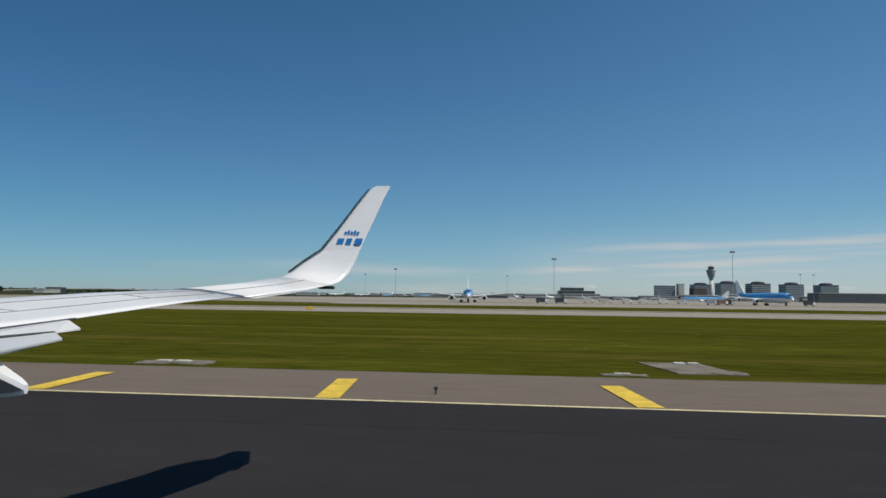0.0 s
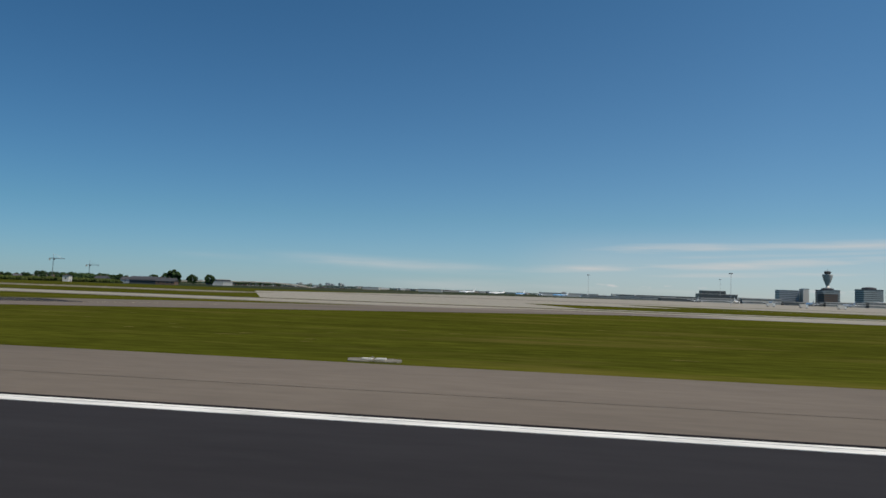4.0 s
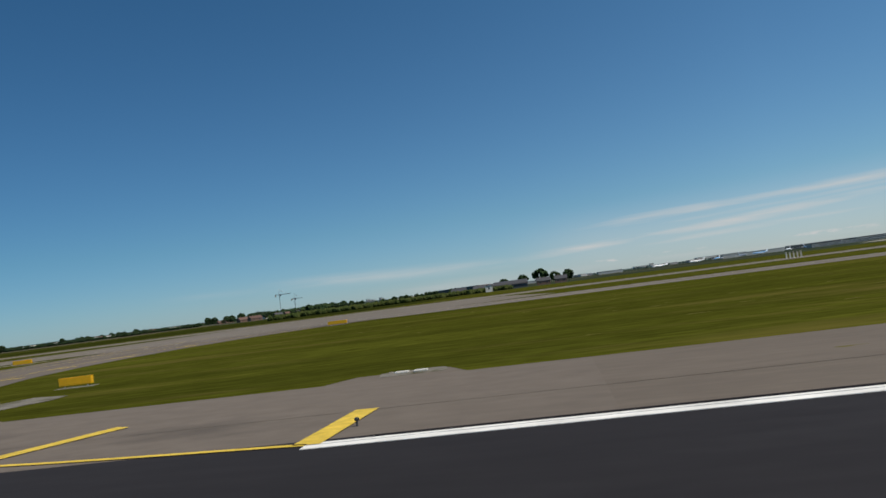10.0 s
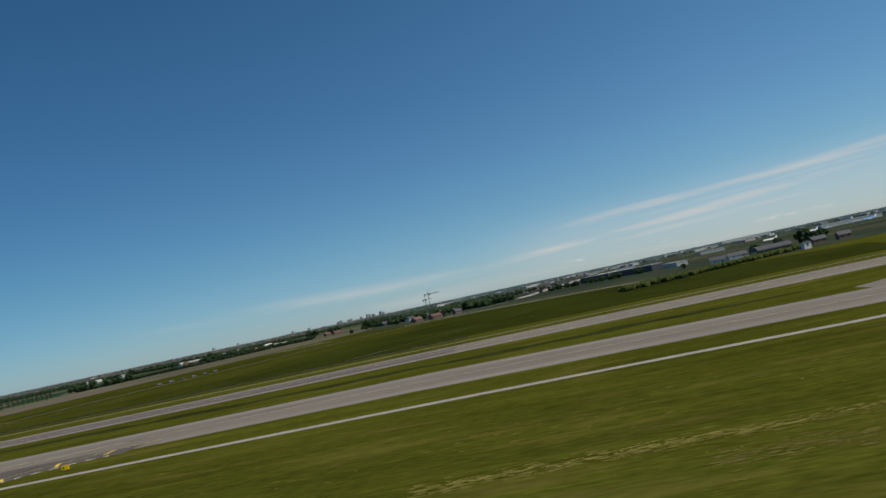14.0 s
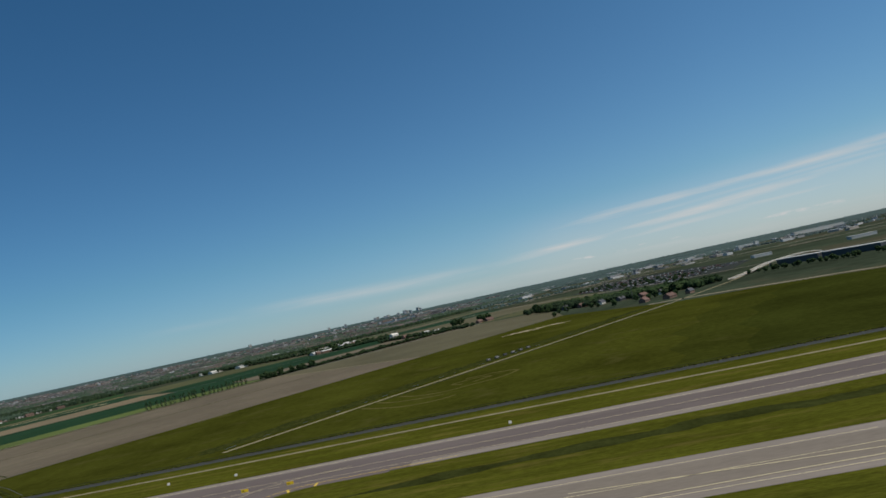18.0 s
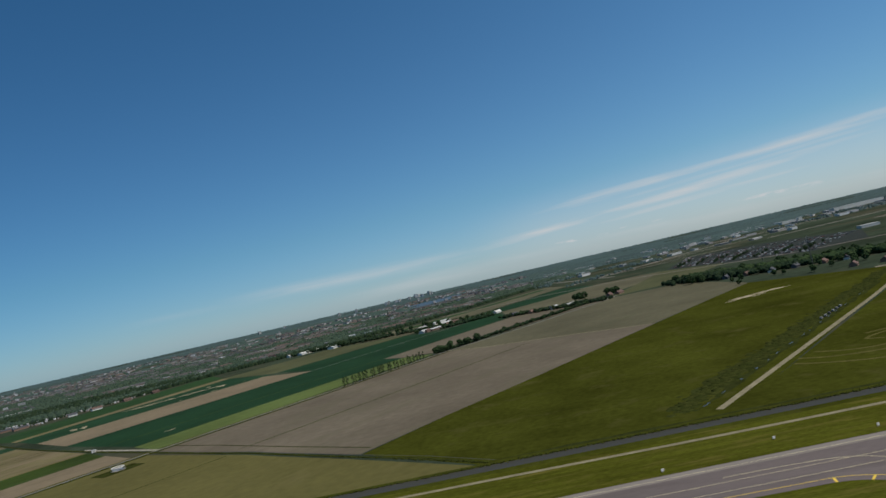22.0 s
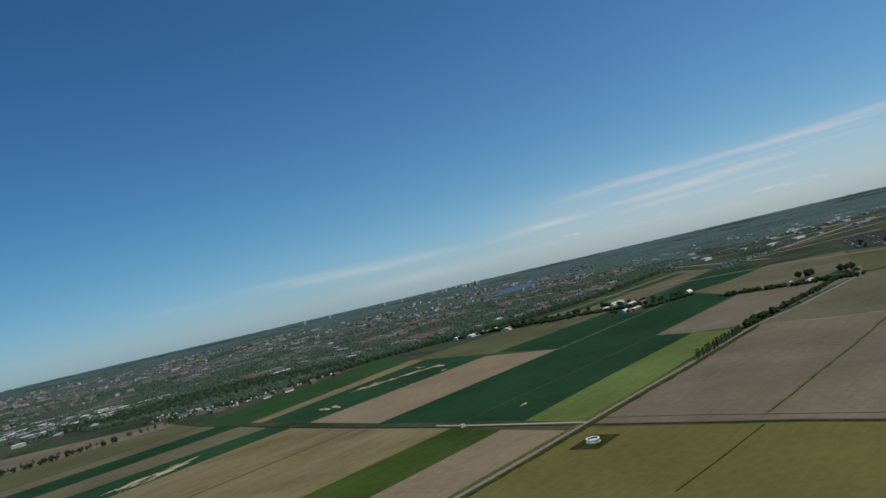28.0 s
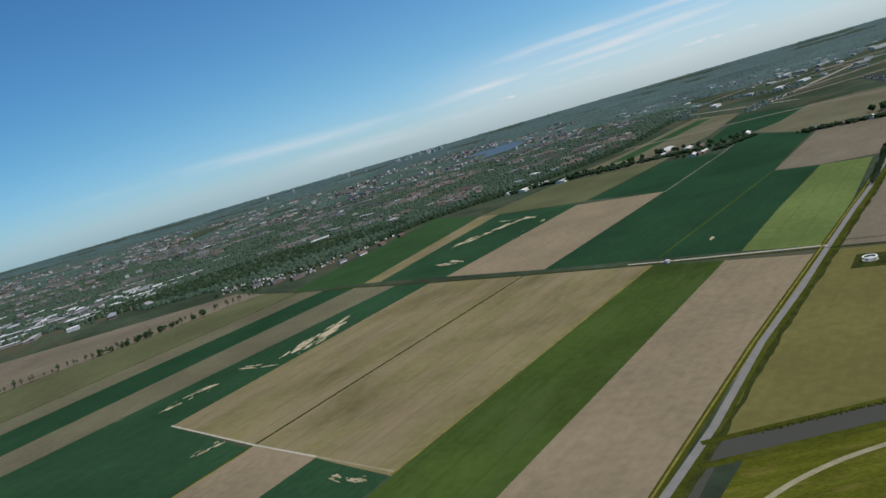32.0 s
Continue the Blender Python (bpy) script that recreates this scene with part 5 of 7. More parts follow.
t = rg.uniform(0, 1, 900)
mass("fence_bushes", "dense green bushes along the airfield fence", np.column_stack([-700 - 190 * t, 700 - 135 * t + rg.normal(0, 6, 900)]), 1.5, 2.5, 2.9, 3, "bush", "hedge_leaf")
t = rg.uniform(0, 1, 3600)
mass("canal_reeds", "tufts of reeds on the canal bank", np.column_stack([-1000 - 1180 * t, np.interp(t, (0, 0.385, 0.514, 0.935, 1), (398.6, 404, 408.6, 422.6, 425.6)) + rg.normal(0, 0.7, 3600)]), 0.35, 0.7, 0.45, 1, "reeds", "reed")
t = rg.uniform(0, 1, 700)
seg = np.array([(-1601, 413), (-1817, 602), (-1972, 724), (-2259, 960), (-2660, 1316)])
mass("ditch_reeds", "tufts of reeds along the field ditch", np.column_stack([np.interp(t, np.linspace(0, 1, 5), seg[:, 0]), np.interp(t, np.linspace(0, 1, 5), seg[:, 1])]) + rg.normal(0, 0.4, (700, 2)), 0.3, 0.65, 0.5, 2, "reeds", "reed")

EDGE_X = [-9000, -5000, -3450, -2960, -2680, -2420, -2150, -1800, -1450, -1000, 0, 1500, 6000]
EDGE_Y = [2600, 2200, 1640, 1580, 1490, 1830, 1930, 2230, 2800, 3300, 3900, 3600, 3600]


def beyond(x, y, off=0.0):
    return y > np.interp(x, EDGE_X, EDGE_Y) + off


def sow(n, x0, x1, y0, y1, off=0.0, clump=None, power=1.0):
    """Random spots past the edge of the fields."""
    out = []
    while len(out) < n:
        x = rg.uniform(x0, x1, n * 2)
        y = y0 + (y1 - y0) * rg.uniform(0, 1, n * 2) ** power
        ok = beyond(x, y, off)
        if clump:
            ok &= np.array([noise.noise((a * clump, b * clump, 3.1)) for a, b in zip(x, y)]) > 0.02
        ok &= ~inside(x, y, LAKE) & ~inside(x, y + 200, LAKE)
        ok &= ~((x > -1500) & (y < 5200))
        out += list(zip(x[ok], y[ok]))
    return out[:n]


LAKE = [(-2330, 4560), (-2170, 4680), (-1950, 4760), (-1890, 4340), (-2030, 3950), (-2200, 3900), (-2150, 4250)]


def inside(x, y, poly):
    """Which of the spots lie in an outline."""
    hit = np.zeros(len(x), bool)
    for (xa, ya), (xb, yb) in zip(poly, poly[1:] + poly[:1]):
        hit ^= ((ya > y) != (yb > y)) & (x < (xb - xa) * (y - ya) / (yb - ya) + xa)
    return hit


def tufts(name, label, x, y, r, h, mat="haze_leaf", fine=True):
    """Many small tree crowns in one mesh: domes near by, plain caps far off."""
    n = len(x)
    a = np.arange(5) * 2 * math.pi / 5
    ring = np.stack([np.cos(a), np.sin(a), 0 * a], -1)
    v = np.concatenate([[(0, 0, 1.0)], ring * 0.82 + (0, 0, 0.66), ring * 1.0 + (0, 0, 0.04)]) if fine else np.concatenate([[(0, 0, 1.0)], ring + (0, 0, 0.05)])
    k = len(v)
    f = [(0, i + 1, (i + 1) % 5 + 1) for i in range(5)]
    if fine:
        f += [(i + 1, i + 6, (i + 1) % 5 + 1) for i in range(5)] + [((i + 1) % 5 + 1, i + 6, (i + 1) % 5 + 6) for i in range(5)]
    vv = v[None] * (1 + 0.2 * rg.uniform(-1, 1, (n, k, 1)))
    t = rg.uniform(0, 6.28, n)[:, None]
    px = (vv[:, :, 0] * np.cos(t) - vv[:, :, 1] * np.sin(t)) * r[:, None] + x[:, None]
    py = (vv[:, :, 0] * np.sin(t) + vv[:, :, 1] * np.cos(t)) * r[:, None] + y[:, None]
    co = np.stack([px, py, vv[:, :, 2] * h[:, None]], -1).reshape(-1, 3) * S
    idx = (np.array(f)[None] + k * np.arange(n)[:, None, None]).reshape(-1)
    me = bpy.data.meshes.new(name)
    me.vertices.add(len(co))
    me.vertices.foreach_set("co", co.ravel())
    me.loops.add(len(idx))
    me.loops.foreach_set("vertex_index", idx.astype(np.int32))
    me.polygons.add(len(idx) // 3)
    me.polygons.foreach_set("loop_start", np.arange(0, len(idx), 3, dtype=np.int32))
    me.update(calc_edges=True)
    me.shade_smooth()
    me.materials.append(M[mat])
    return tagged(new(name, me), label, "woods", kind="stuff")


def grain(x, y, scale, seed):
    return np.array([noise.noise((p * scale, q * scale, seed)) for p, q in zip(x, y)])


def cloud_of(n, x0, x1, y0, y1, keep):
    """Random spots that pass a test, at least n of them drawn."""
    x, y = rg.uniform(x0, x1, n), rg.uniform(y0, y1, n)
    ok = keep(x, y) & ~inside(x, y, LAKE) & ~inside(x, y + 190, LAKE)
    return x[ok], y[ok]


# the wood between the fields and the town, and the belt along the field edge
x, y = cloud_of(5200, -3300, -2480, 1560, 2080, lambda x, y: (y > np.interp(x, (-3300, -3000, -2850, -2650, -2480), (1730, 1690, 1730, 1800, 1860))) & (y < np.interp(x, (-3300, -2900, -2480), (1830, 2040, 1960))))
tufts("wood", "dense dark green wood between fields and town", x, y, rg.uniform(4, 7.5, len(x)), rg.uniform(7, 12, len(x)), "wood_leaf")
x = rg.uniform(-2560, -1480, 1500)
y = np.interp(x, EDGE_X, EDGE_Y) + np.abs(rg.normal(0, 26, 1500))
tufts("wood_belt", "dark green belt of trees along the field edge", x, y, rg.uniform(4, 7.0, 1500), rg.uniform(6, 10, 1500), "wood_leaf")
x, y = cloud_of(900, -2900, -2560, 1500, 1760, lambda x, y: beyond(x, y, -30) & (grain(x, y, 0.02, 1.7) > 0.0))
tufts("garden_trees", "low trees and hedges among allotment gardens", x, y, rg.uniform(1.8, 3.4, len(x)), rg.uniform(3, 6, len(x)), "wood_leaf")
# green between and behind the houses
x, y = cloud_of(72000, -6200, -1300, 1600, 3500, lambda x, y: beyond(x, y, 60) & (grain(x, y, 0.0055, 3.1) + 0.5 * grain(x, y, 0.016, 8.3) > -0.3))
tufts("town_trees", "green trees among the houses of a town", x, y, rg.uniform(4, 7.5, len(x)), rg.uniform(5.5, 10, len(x)), "thin_haze_leaf")
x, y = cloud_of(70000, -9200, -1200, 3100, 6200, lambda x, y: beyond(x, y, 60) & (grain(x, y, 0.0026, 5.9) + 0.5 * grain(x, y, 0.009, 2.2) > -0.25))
tufts("far_town_trees", "green trees and copses in the far town", x, y, rg.uniform(7, 12, len(x)), rg.uniform(3.5, 7, len(x)), "mid_haze_leaf", fine=False)
# the horizon crowns carry the haze in their colour
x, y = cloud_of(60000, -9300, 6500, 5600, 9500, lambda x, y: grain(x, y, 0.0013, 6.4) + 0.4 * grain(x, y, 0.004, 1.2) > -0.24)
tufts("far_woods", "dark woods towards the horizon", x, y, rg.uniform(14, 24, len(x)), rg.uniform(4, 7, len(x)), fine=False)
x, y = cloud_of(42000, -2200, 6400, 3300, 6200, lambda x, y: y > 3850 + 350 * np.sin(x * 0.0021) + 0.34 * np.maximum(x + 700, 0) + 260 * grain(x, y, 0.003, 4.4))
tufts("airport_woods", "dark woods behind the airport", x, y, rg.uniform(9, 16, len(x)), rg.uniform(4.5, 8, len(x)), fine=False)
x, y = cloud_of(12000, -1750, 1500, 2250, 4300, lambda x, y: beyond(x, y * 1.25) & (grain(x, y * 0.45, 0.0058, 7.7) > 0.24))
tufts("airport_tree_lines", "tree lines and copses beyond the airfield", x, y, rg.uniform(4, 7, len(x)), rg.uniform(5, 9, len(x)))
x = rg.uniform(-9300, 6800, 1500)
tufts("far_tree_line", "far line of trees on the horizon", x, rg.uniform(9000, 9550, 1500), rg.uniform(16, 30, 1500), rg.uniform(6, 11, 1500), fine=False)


# ---- town houses as masses ----
def house_mass(name, label, spots, size, height, roof, wall_mat, roof_mat, way=None):
    n = len(spots)
    p = np.array(spots)
    ang = (np.round(rg.uniform(0, 2, n)) * math.pi / 2 + 0.63 + 0.25 * np.sin(p[:, 0] * 0.004) + 0.2 * np.cos(p[:, 1] * 0.005))
    if way is not None:
        ang = way
    w, d = rg.uniform(*size[0], n), rg.uniform(*size[1], n)
    h = rg.uniform(*height, n)
    ca, sa = np.cos(ang), np.sin(ang)

    def at_local(lx, ly, lz):
        return np.stack([p[:, 0] + lx * ca - ly * sa, p[:, 1] + lx * sa + ly * ca, lz], -1)
    walls, roofs = [], []
    for z in (0 * h, h):
        for sx, sy in ((-1, -1), (1, -1), (1, 1), (-1, 1)):
            walls.append(at_local(sx * w / 2, sy * d / 2, z))
    e = 1.06
    for sx, sy in ((-1, -1), (1, -1), (1, 1), (-1, 1)):
        roofs.append(at_local(sx * w / 2 * e, sy * d / 2 * e, h))
    for sx in (-1, 1):
        roofs.append(at_local(sx * w / 2 * (e if roof > 1 else 0.9), 0 * d, h + roof))
    wv, rv = np.stack(walls, 1), np.stack(roofs, 1)
    wf = [(0, 1, 5, 4), (1, 2, 6, 5), (2, 3, 7, 6), (3, 0, 4, 7), (4, 5, 6, 7)]
    rf = [(0, 1, 5, 4), (2, 3, 4, 5), (1, 2, 5), (3, 0, 4), (3, 2, 1, 0)]
    for nm, vv, ff, mat, lab in ((name + "_walls", wv, wf, wall_mat, label + " walls"), (name + "_roofs", rv, rf, roof_mat, label + " roofs")):
        k = vv.shape[1]
        me = bpy.data.meshes.new(nm)
        me.from_pydata((vv.reshape(-1, 3) * S).tolist(), [], [tuple(i + k * j for i in f) for j in range(n) for f in ff])
        me.materials.append(mat)
        tagged(new(nm, me), lab, "houses", kind="stuff")


M["town_wall"] = island("town_walls", [(0.30, 0.265, 0.235), (0.20, 0.145, 0.115), (0.42, 0.40, 0.38), (0.19, 0.15, 0.13), (0.26, 0.22, 0.19)])
M["town_roof"] = island("town_roofs", [(0.074, 0.062, 0.056), (0.068, 0.066, 0.064), (0.060, 0.061, 0.063), (0.080, 0.067, 0.060), (0.11, 0.107, 0.104), (0.078, 0.077, 0.076)])
M["hall_roof"] = island("hall_roofs", [(0.34, 0.34, 0.34), (0.52, 0.52, 0.51), (0.20, 0.20, 0.21), (0.40, 0.38, 0.35), (0.26, 0.25, 0.24)])
M["block_wall"] = island("block_walls", [(0.34, 0.33, 0.32), (0.48, 0.47, 0.45), (0.24, 0.21, 0.19), (0.30, 0.27, 0.24)])
M["red_roof"] = island("red_tile_roofs", [(0.088, 0.064, 0.054), (0.074, 0.066, 0.060), (0.098, 0.070, 0.058), (0.066, 0.064, 0.062), (0.13, 0.125, 0.12)])
M["pale_wall"] = island("pale_tower_walls", [(0.34, 0.335, 0.33), (0.26, 0.255, 0.25), (0.44, 0.44, 0.43), (0.22, 0.20, 0.18)])


def rows_of_houses(x0, x1, y0, y1, step, keep):
    """Streets of parallel terraces: spots and the way each row runs."""
    spots, ways = [], []
    for cx in np.arange(x0, x1, step):
        for cy in np.arange(y0, y1, step):
            px, py = cx + rg.uniform(-0.3, 0.3) * step, cy + rg.uniform(-0.3, 0.3) * step
            if not beyond(px, py, 110) or noise.noise((px * 0.004, py * 0.004, 9.1)) < keep or (px > -3350 and px < -2450 and py < 2090):
                continue
            way = 0.63 + 0.5 * noise.noise((px * 0.0016, py * 0.0016, 2.0)) + (math.pi / 2 if rg.uniform() < 0.35 else 0)
            for r in range(int(rg.integers(2, 5))):
                for q in (-0.5, 0.5):
                    if rg.uniform() < 0.82:
                        u, v = q * step * 0.46, (r - 1.5) * 24
                        spots.append((px + u * math.cos(way) - v * math.sin(way), py + u * math.sin(way) + v * math.cos(way)))
                        ways.append(way)
    return spots, np.array(ways)


sp, wy = rows_of_houses(-2500, -1700, 1950, 3300, 105, -0.02)
house_mass("terraced_house", "red-roofed brick terraced house", sp, ((26, 46), (8, 10)), (5, 6.5), 3.6, M["town_wall"], M["red_roof"], wy)
sp, wy = rows_of_houses(-5200, -2500, 1700, 3500, 118, 0.02)
house_mass("grey_terrace", "grey-roofed terraced house", sp, ((28, 52), (8, 11)), (5, 8), 3.0, M["town_wall"], M["town_roof"], wy)
house_mass("far_house", "small far town house", sow(1500, -7500, -1500, 3200, 5600, 300, 0.0025, 1.5), ((14, 44), (9, 14)), (6, 11), 3.0, M["town_wall"], M["town_roof"])
house_mass("flat_hall", "flat-roofed pale hall", sow(240, -7500, -1500, 1950, 5200, 140, None, 1.4), ((22, 60), (14, 26)), (5, 9), 0.5, M["town_wall"], M["hall_roof"])
house_mass("flat_block", "pale block of flats", sow(130, -8000, -1900, 2500, 6000, 300, 0.002), ((10, 26), (10, 14)), (9, 19), 0.5, M["pale_wall"], M["hall_roof"])
house_mass("works_hall", "pale airport works hall", [(a, b) for a, b in zip(rg.uniform(-900, 3000, 110), rg.uniform(3000, 4300, 110))], ((16, 60), (12, 26)), (5, 9), 0.5, M["hall_roof"], M["hall_roof"])

t = rg.uniform(0, 1, 1500)
tagged(tufts("track_reeds", "soft tufts of dark reeds beside the meadow track", -1490 + 360 * t + rg.normal(0, 4.5, 1500), 438 + 467 * t + rg.normal(0, 4.5, 1500), rg.uniform(1.6, 4.0, 1500), rg.uniform(0.12, 0.3, 1500), "belt_reed"), category="reeds")
t = rg.uniform(0, 1, 300)
mass("village_trees", "dense trees round the houses near the airfield", np.column_stack([-1245 + 225 * t, 1400 - 300 * t + rg.normal(12, 18, 300)]), 3.5, 6.0, 9, 3)
t = rg.uniform(0, 1, 620)
mass("village_belt", "long dark belt of trees behind the meadow", np.column_stack([np.interp(t, (0, 0.3, 0.6, 1), (-1268, -1215, -1150, -1010)), np.interp(t, (0, 0.3, 0.6, 1), (1400, 1290, 1205, 1118))]) + rg.normal(0, 15, (620, 2)) + (8, 24), 2.8, 5.0, 6.5, 3, mat="wood_leaf")
t = rg.uniform(0, 1, 150)
mass("village_grove", "tall dark grove among the houses", np.column_stack([-1236 + 40 * t, 1352 - 90 * t]) + rg.normal(0, 8, (150, 2)), 3.5, 6.0, 10, 3, mat="wood_leaf")
t = rg.uniform(0, 1, 220)
mass("farm_belt", "dark trees and bushes round the farms", np.column_stack([-1640 - 105 * t, 1704 - 66 * t]) + rg.normal(0, 6, (220, 2)), 2.0, 3.8, 5.0, 2, mat="wood_leaf")
t = rg.uniform(0, 1, 160)
mass("shed_belt", "dark trees and bushes round the long sheds", np.column_stack([-1765 - 110 * t, 1735 + 62 * t]) + rg.normal(0, 8, (160, 2)), 2.0, 3.8, 5.0, 2, mat="wood_leaf")
t = rg.uniform(0, 1, 460)
mass("edge_belt", "dark trees and bushes along the edge of town", np.column_stack([np.interp(t, (0, 0.4, 1), (-1905, -2010, -2270)), np.interp(t, (0, 0.4, 1), (1800, 1860, 1935))]) + rg.normal(0, 13, (460, 2)), 2.5, 4.5, 6.5, 2, mat="wood_leaf")
t = rg.uniform(0, 1, 260)
mass("barn_belt", "dark trees and bushes round the barns", np.column_stack([np.interp(t, (0, 0.5, 1), (-1405, -1500, -1600)), np.interp(t, (0, 0.5, 1), (1402, 1470, 1538))]) + rg.normal(0, 8, (260, 2)), 2.0, 4.0, 5.0, 2, mat="wood_leaf")
house_mass("edge_hall", "grey industrial hall beyond the ploughed field", [(a, b) for a, b in zip(rg.uniform(-4300, -3120, 150), rg.uniform(1640, 2150, 150))], ((18, 70), (12, 28)), (5, 9), 0.5, M["town_wall"], M["hall_roof"])
t = rg.uniform(0, 1, 420)
mass("road_hedge", "dense dark hedge along the country road", np.column_stack([-1700 + 270 * t, 1095 + 325 * t]) + rg.normal(0, 2.5, (420, 2)), 1.5, 2.8, 4.0, 2, "hedge", "wood_leaf")
house_mass("plain_hall", "low pale hall on the plain beyond the airfield", [(a, b) for a, b in zip(rg.uniform(-1500, 200, 60), rg.uniform(2500, 4600, 60))], ((20, 70), (14, 26)), (5, 9), 0.5, M["block_wall"], M["hall_roof"])


# ---- aircraft ----
def ellipse_ring(x, y, z, ry, rz, n=14):
    return [(x, y + ry * math.cos(2 * math.pi * i / n), z + rz * math.sin(2 * math.pi * i / n)) for i in range(n)]


def aircraft(name, length, span, top, label, engines=2, double_deck=False):
    """An airliner with its nose towards +x, wheels on the ground."""
    k = length / 64.0
    r = 3.0 * k
    zc = 5.2 * k
    a = thing(name, 0, 0, label=label, category="aircraft")
    prof = [(32, 0.08, -0.5), (31.2, 0.35, -0.3), (29, 0.72, -0.08), (25.5, 0.97, 0), (10, 1, 0), (-12, 1, 0), (-22, 0.78, 0.25), (-29, 0.35, 0.6), (-32, 0.08, 0.75)]
    part("fuselage", loft([ellipse_ring(x * k, 0, zc + dz * r, s * r, s * r * (1.12 if double_deck and x > 8 else 1)) for x, s, dz in prof]), M["acwhite"], a, smooth=True)
    up = bmesh.new()
    rings = []
    for x, s, dz in prof[1:-1]:
        rings.append([up.verts.new((x * k, 1.012 * s * r * math.cos(t), zc + dz * r + 1.015 * s * r * (1.12 if double_deck and x > 8 else 1) * math.sin(t))) for t in (math.pi * (-0.02 + 1.04 * i / 8) for i in range(9))])
    for p, q in zip(rings, rings[1:]):
        for i in range(8):
            up.faces.new((p[i], p[i + 1], q[i + 1], q[i]))
    part("upper_fuselage", up, top, a, smooth=True)
    part("cockpit_window", boxm(28.6 * k, 30.2 * k, -1.3 * k, 1.3 * k, zc + 0.5 * r, zc + 0.72 * r, bevel=0.1), M["glass"], a)
    hs = span / 2
    for s in (1, -1):
        def sec(xl, xt, y, z, th):
            return [(xl, s * y, z), (xl * 0.7 + xt * 0.3, s * y, z + th), (xt, s * y, z), (xl * 0.6 + xt * 0.4, s * y, z - th * 0.6)]
        part("wing", loft([sec(9 * k, -6 * k, 2.5 * k, zc - 1.3 * k, 0.7 * k), sec(-1 * k, -8 * k, hs * 0.4, zc - 0.5 * k, 0.4 * k), sec(-13 * k, -15.5 * k, hs, zc + 1.2 * k, 0.12 * k)]), M["acwhite"], a)
        part("tailplane", loft([sec(-24 * k, -30 * k, 0.5 * k, zc + 1.8 * k, 0.3 * k), sec(-30 * k, -32.5 * k, 10 * k, zc + 2.6 * k, 0.1 * k)]), M["acwhite"], a)
        for e in range(engines // 2):
            ye, xe = hs * (0.33 + 0.3 * e), (4.5 - 7 * e) * k
            eng = part("engine", loft([ellipse_ring(xe + dx * k, s * ye, zc - 2.4 * k + e * k, q * k, q * k, 10) for dx, q in ((3.2, 1.35), (2.2, 1.6), (0, 1.55), (-2.2, 0.9))]), M["acwhite"], a, smooth=True)
            part("intake", loft([ellipse_ring(xe + 3.22 * k, s * ye, zc - 2.4 * k + e * k, 1.2 * k, 1.2 * k, 10), ellipse_ring(xe + 3.3 * k, s * ye, zc - 2.4 * k + e * k, 1.15 * k, 1.15 * k, 10)]), M["black"], eng)
        part("main_gear", boxm(-4 * k, -1 * k, s * 4.2 * k - 0.9 * k, s * 4.2 * k + 0.9 * k, 0, 1.5 * k, bevel=0.2 * k), M["black"], a)
    part("fin", loft([[(-21 * k, -0.25 * k, zc + 2.5 * k), (-30.5 * k, -0.25 * k, zc + 2.5 * k), (-30.5 * k, 0.25 * k, zc + 2.5 * k), (-21 * k, 0.25 * k, zc + 2.5 * k)],
                      [(-29.5 * k, -0.1 * k, zc + 12 * k), (-33 * k, -0.1 * k, zc + 12 * k), (-33 * k, 0.1 * k, zc + 12 * k), (-29.5 * k, 0.1 * k, zc + 12 * k)]]), M["acwhite"], a)
    part("nose_gear", boxm(24 * k, 25 * k, -0.5 * k, 0.5 * k, 0, 2.4 * k, bevel=0.1 * k), M["black"], a)
    return a


jet = aircraft("wide_body_jet", 64, 60, M["blue"], "wide-body jet with sky-blue top taxiing on the apron")
jet.matrix_basis = at(-18, 440, 0, -85)
jumbo = aircraft("jumbo_jet", 70, 62, M["blue"], "four-engined jumbo jet with sky-blue top on the apron", 4, True)
jumbo.matrix_basis = at(178, 507, 0, -74, 0.92)
small_jet = aircraft("narrow_body_jet", 38, 34, M["blue"], "narrow-body jet with sky-blue top at a pier")
small_jet.matrix_basis = at(190, 717, 0, 172, 1.15)
white_jet = aircraft("narrow_body_jet", 38, 34, M["acwhite"], "white narrow-body jet parked at a pier")
white_jet.matrix_basis = at(0, 1190, 0, 80)
for i, x in enumerate((55, 110, 165, 225, 290, 350, 410, 470, 530, 600)):
    put_copy(small_jet if i % 3 else white_jet, x, 1180 + 8 * (i % 2), 0, 70 + 9 * (i % 4))["group"] = "jets at the pier"
for i, (x, y) in enumerate(((-350, 1560), (-300, 1600), (-255, 1570), (-211, 1600), (-160, 1580), (-110, 1610), (-420, 1600), (-60, 1570))):
    put_copy(small_jet if i % 2 else white_jet, x, y, 0, 200 + 40 * (i % 3))["group"] = "jets on the far apron"


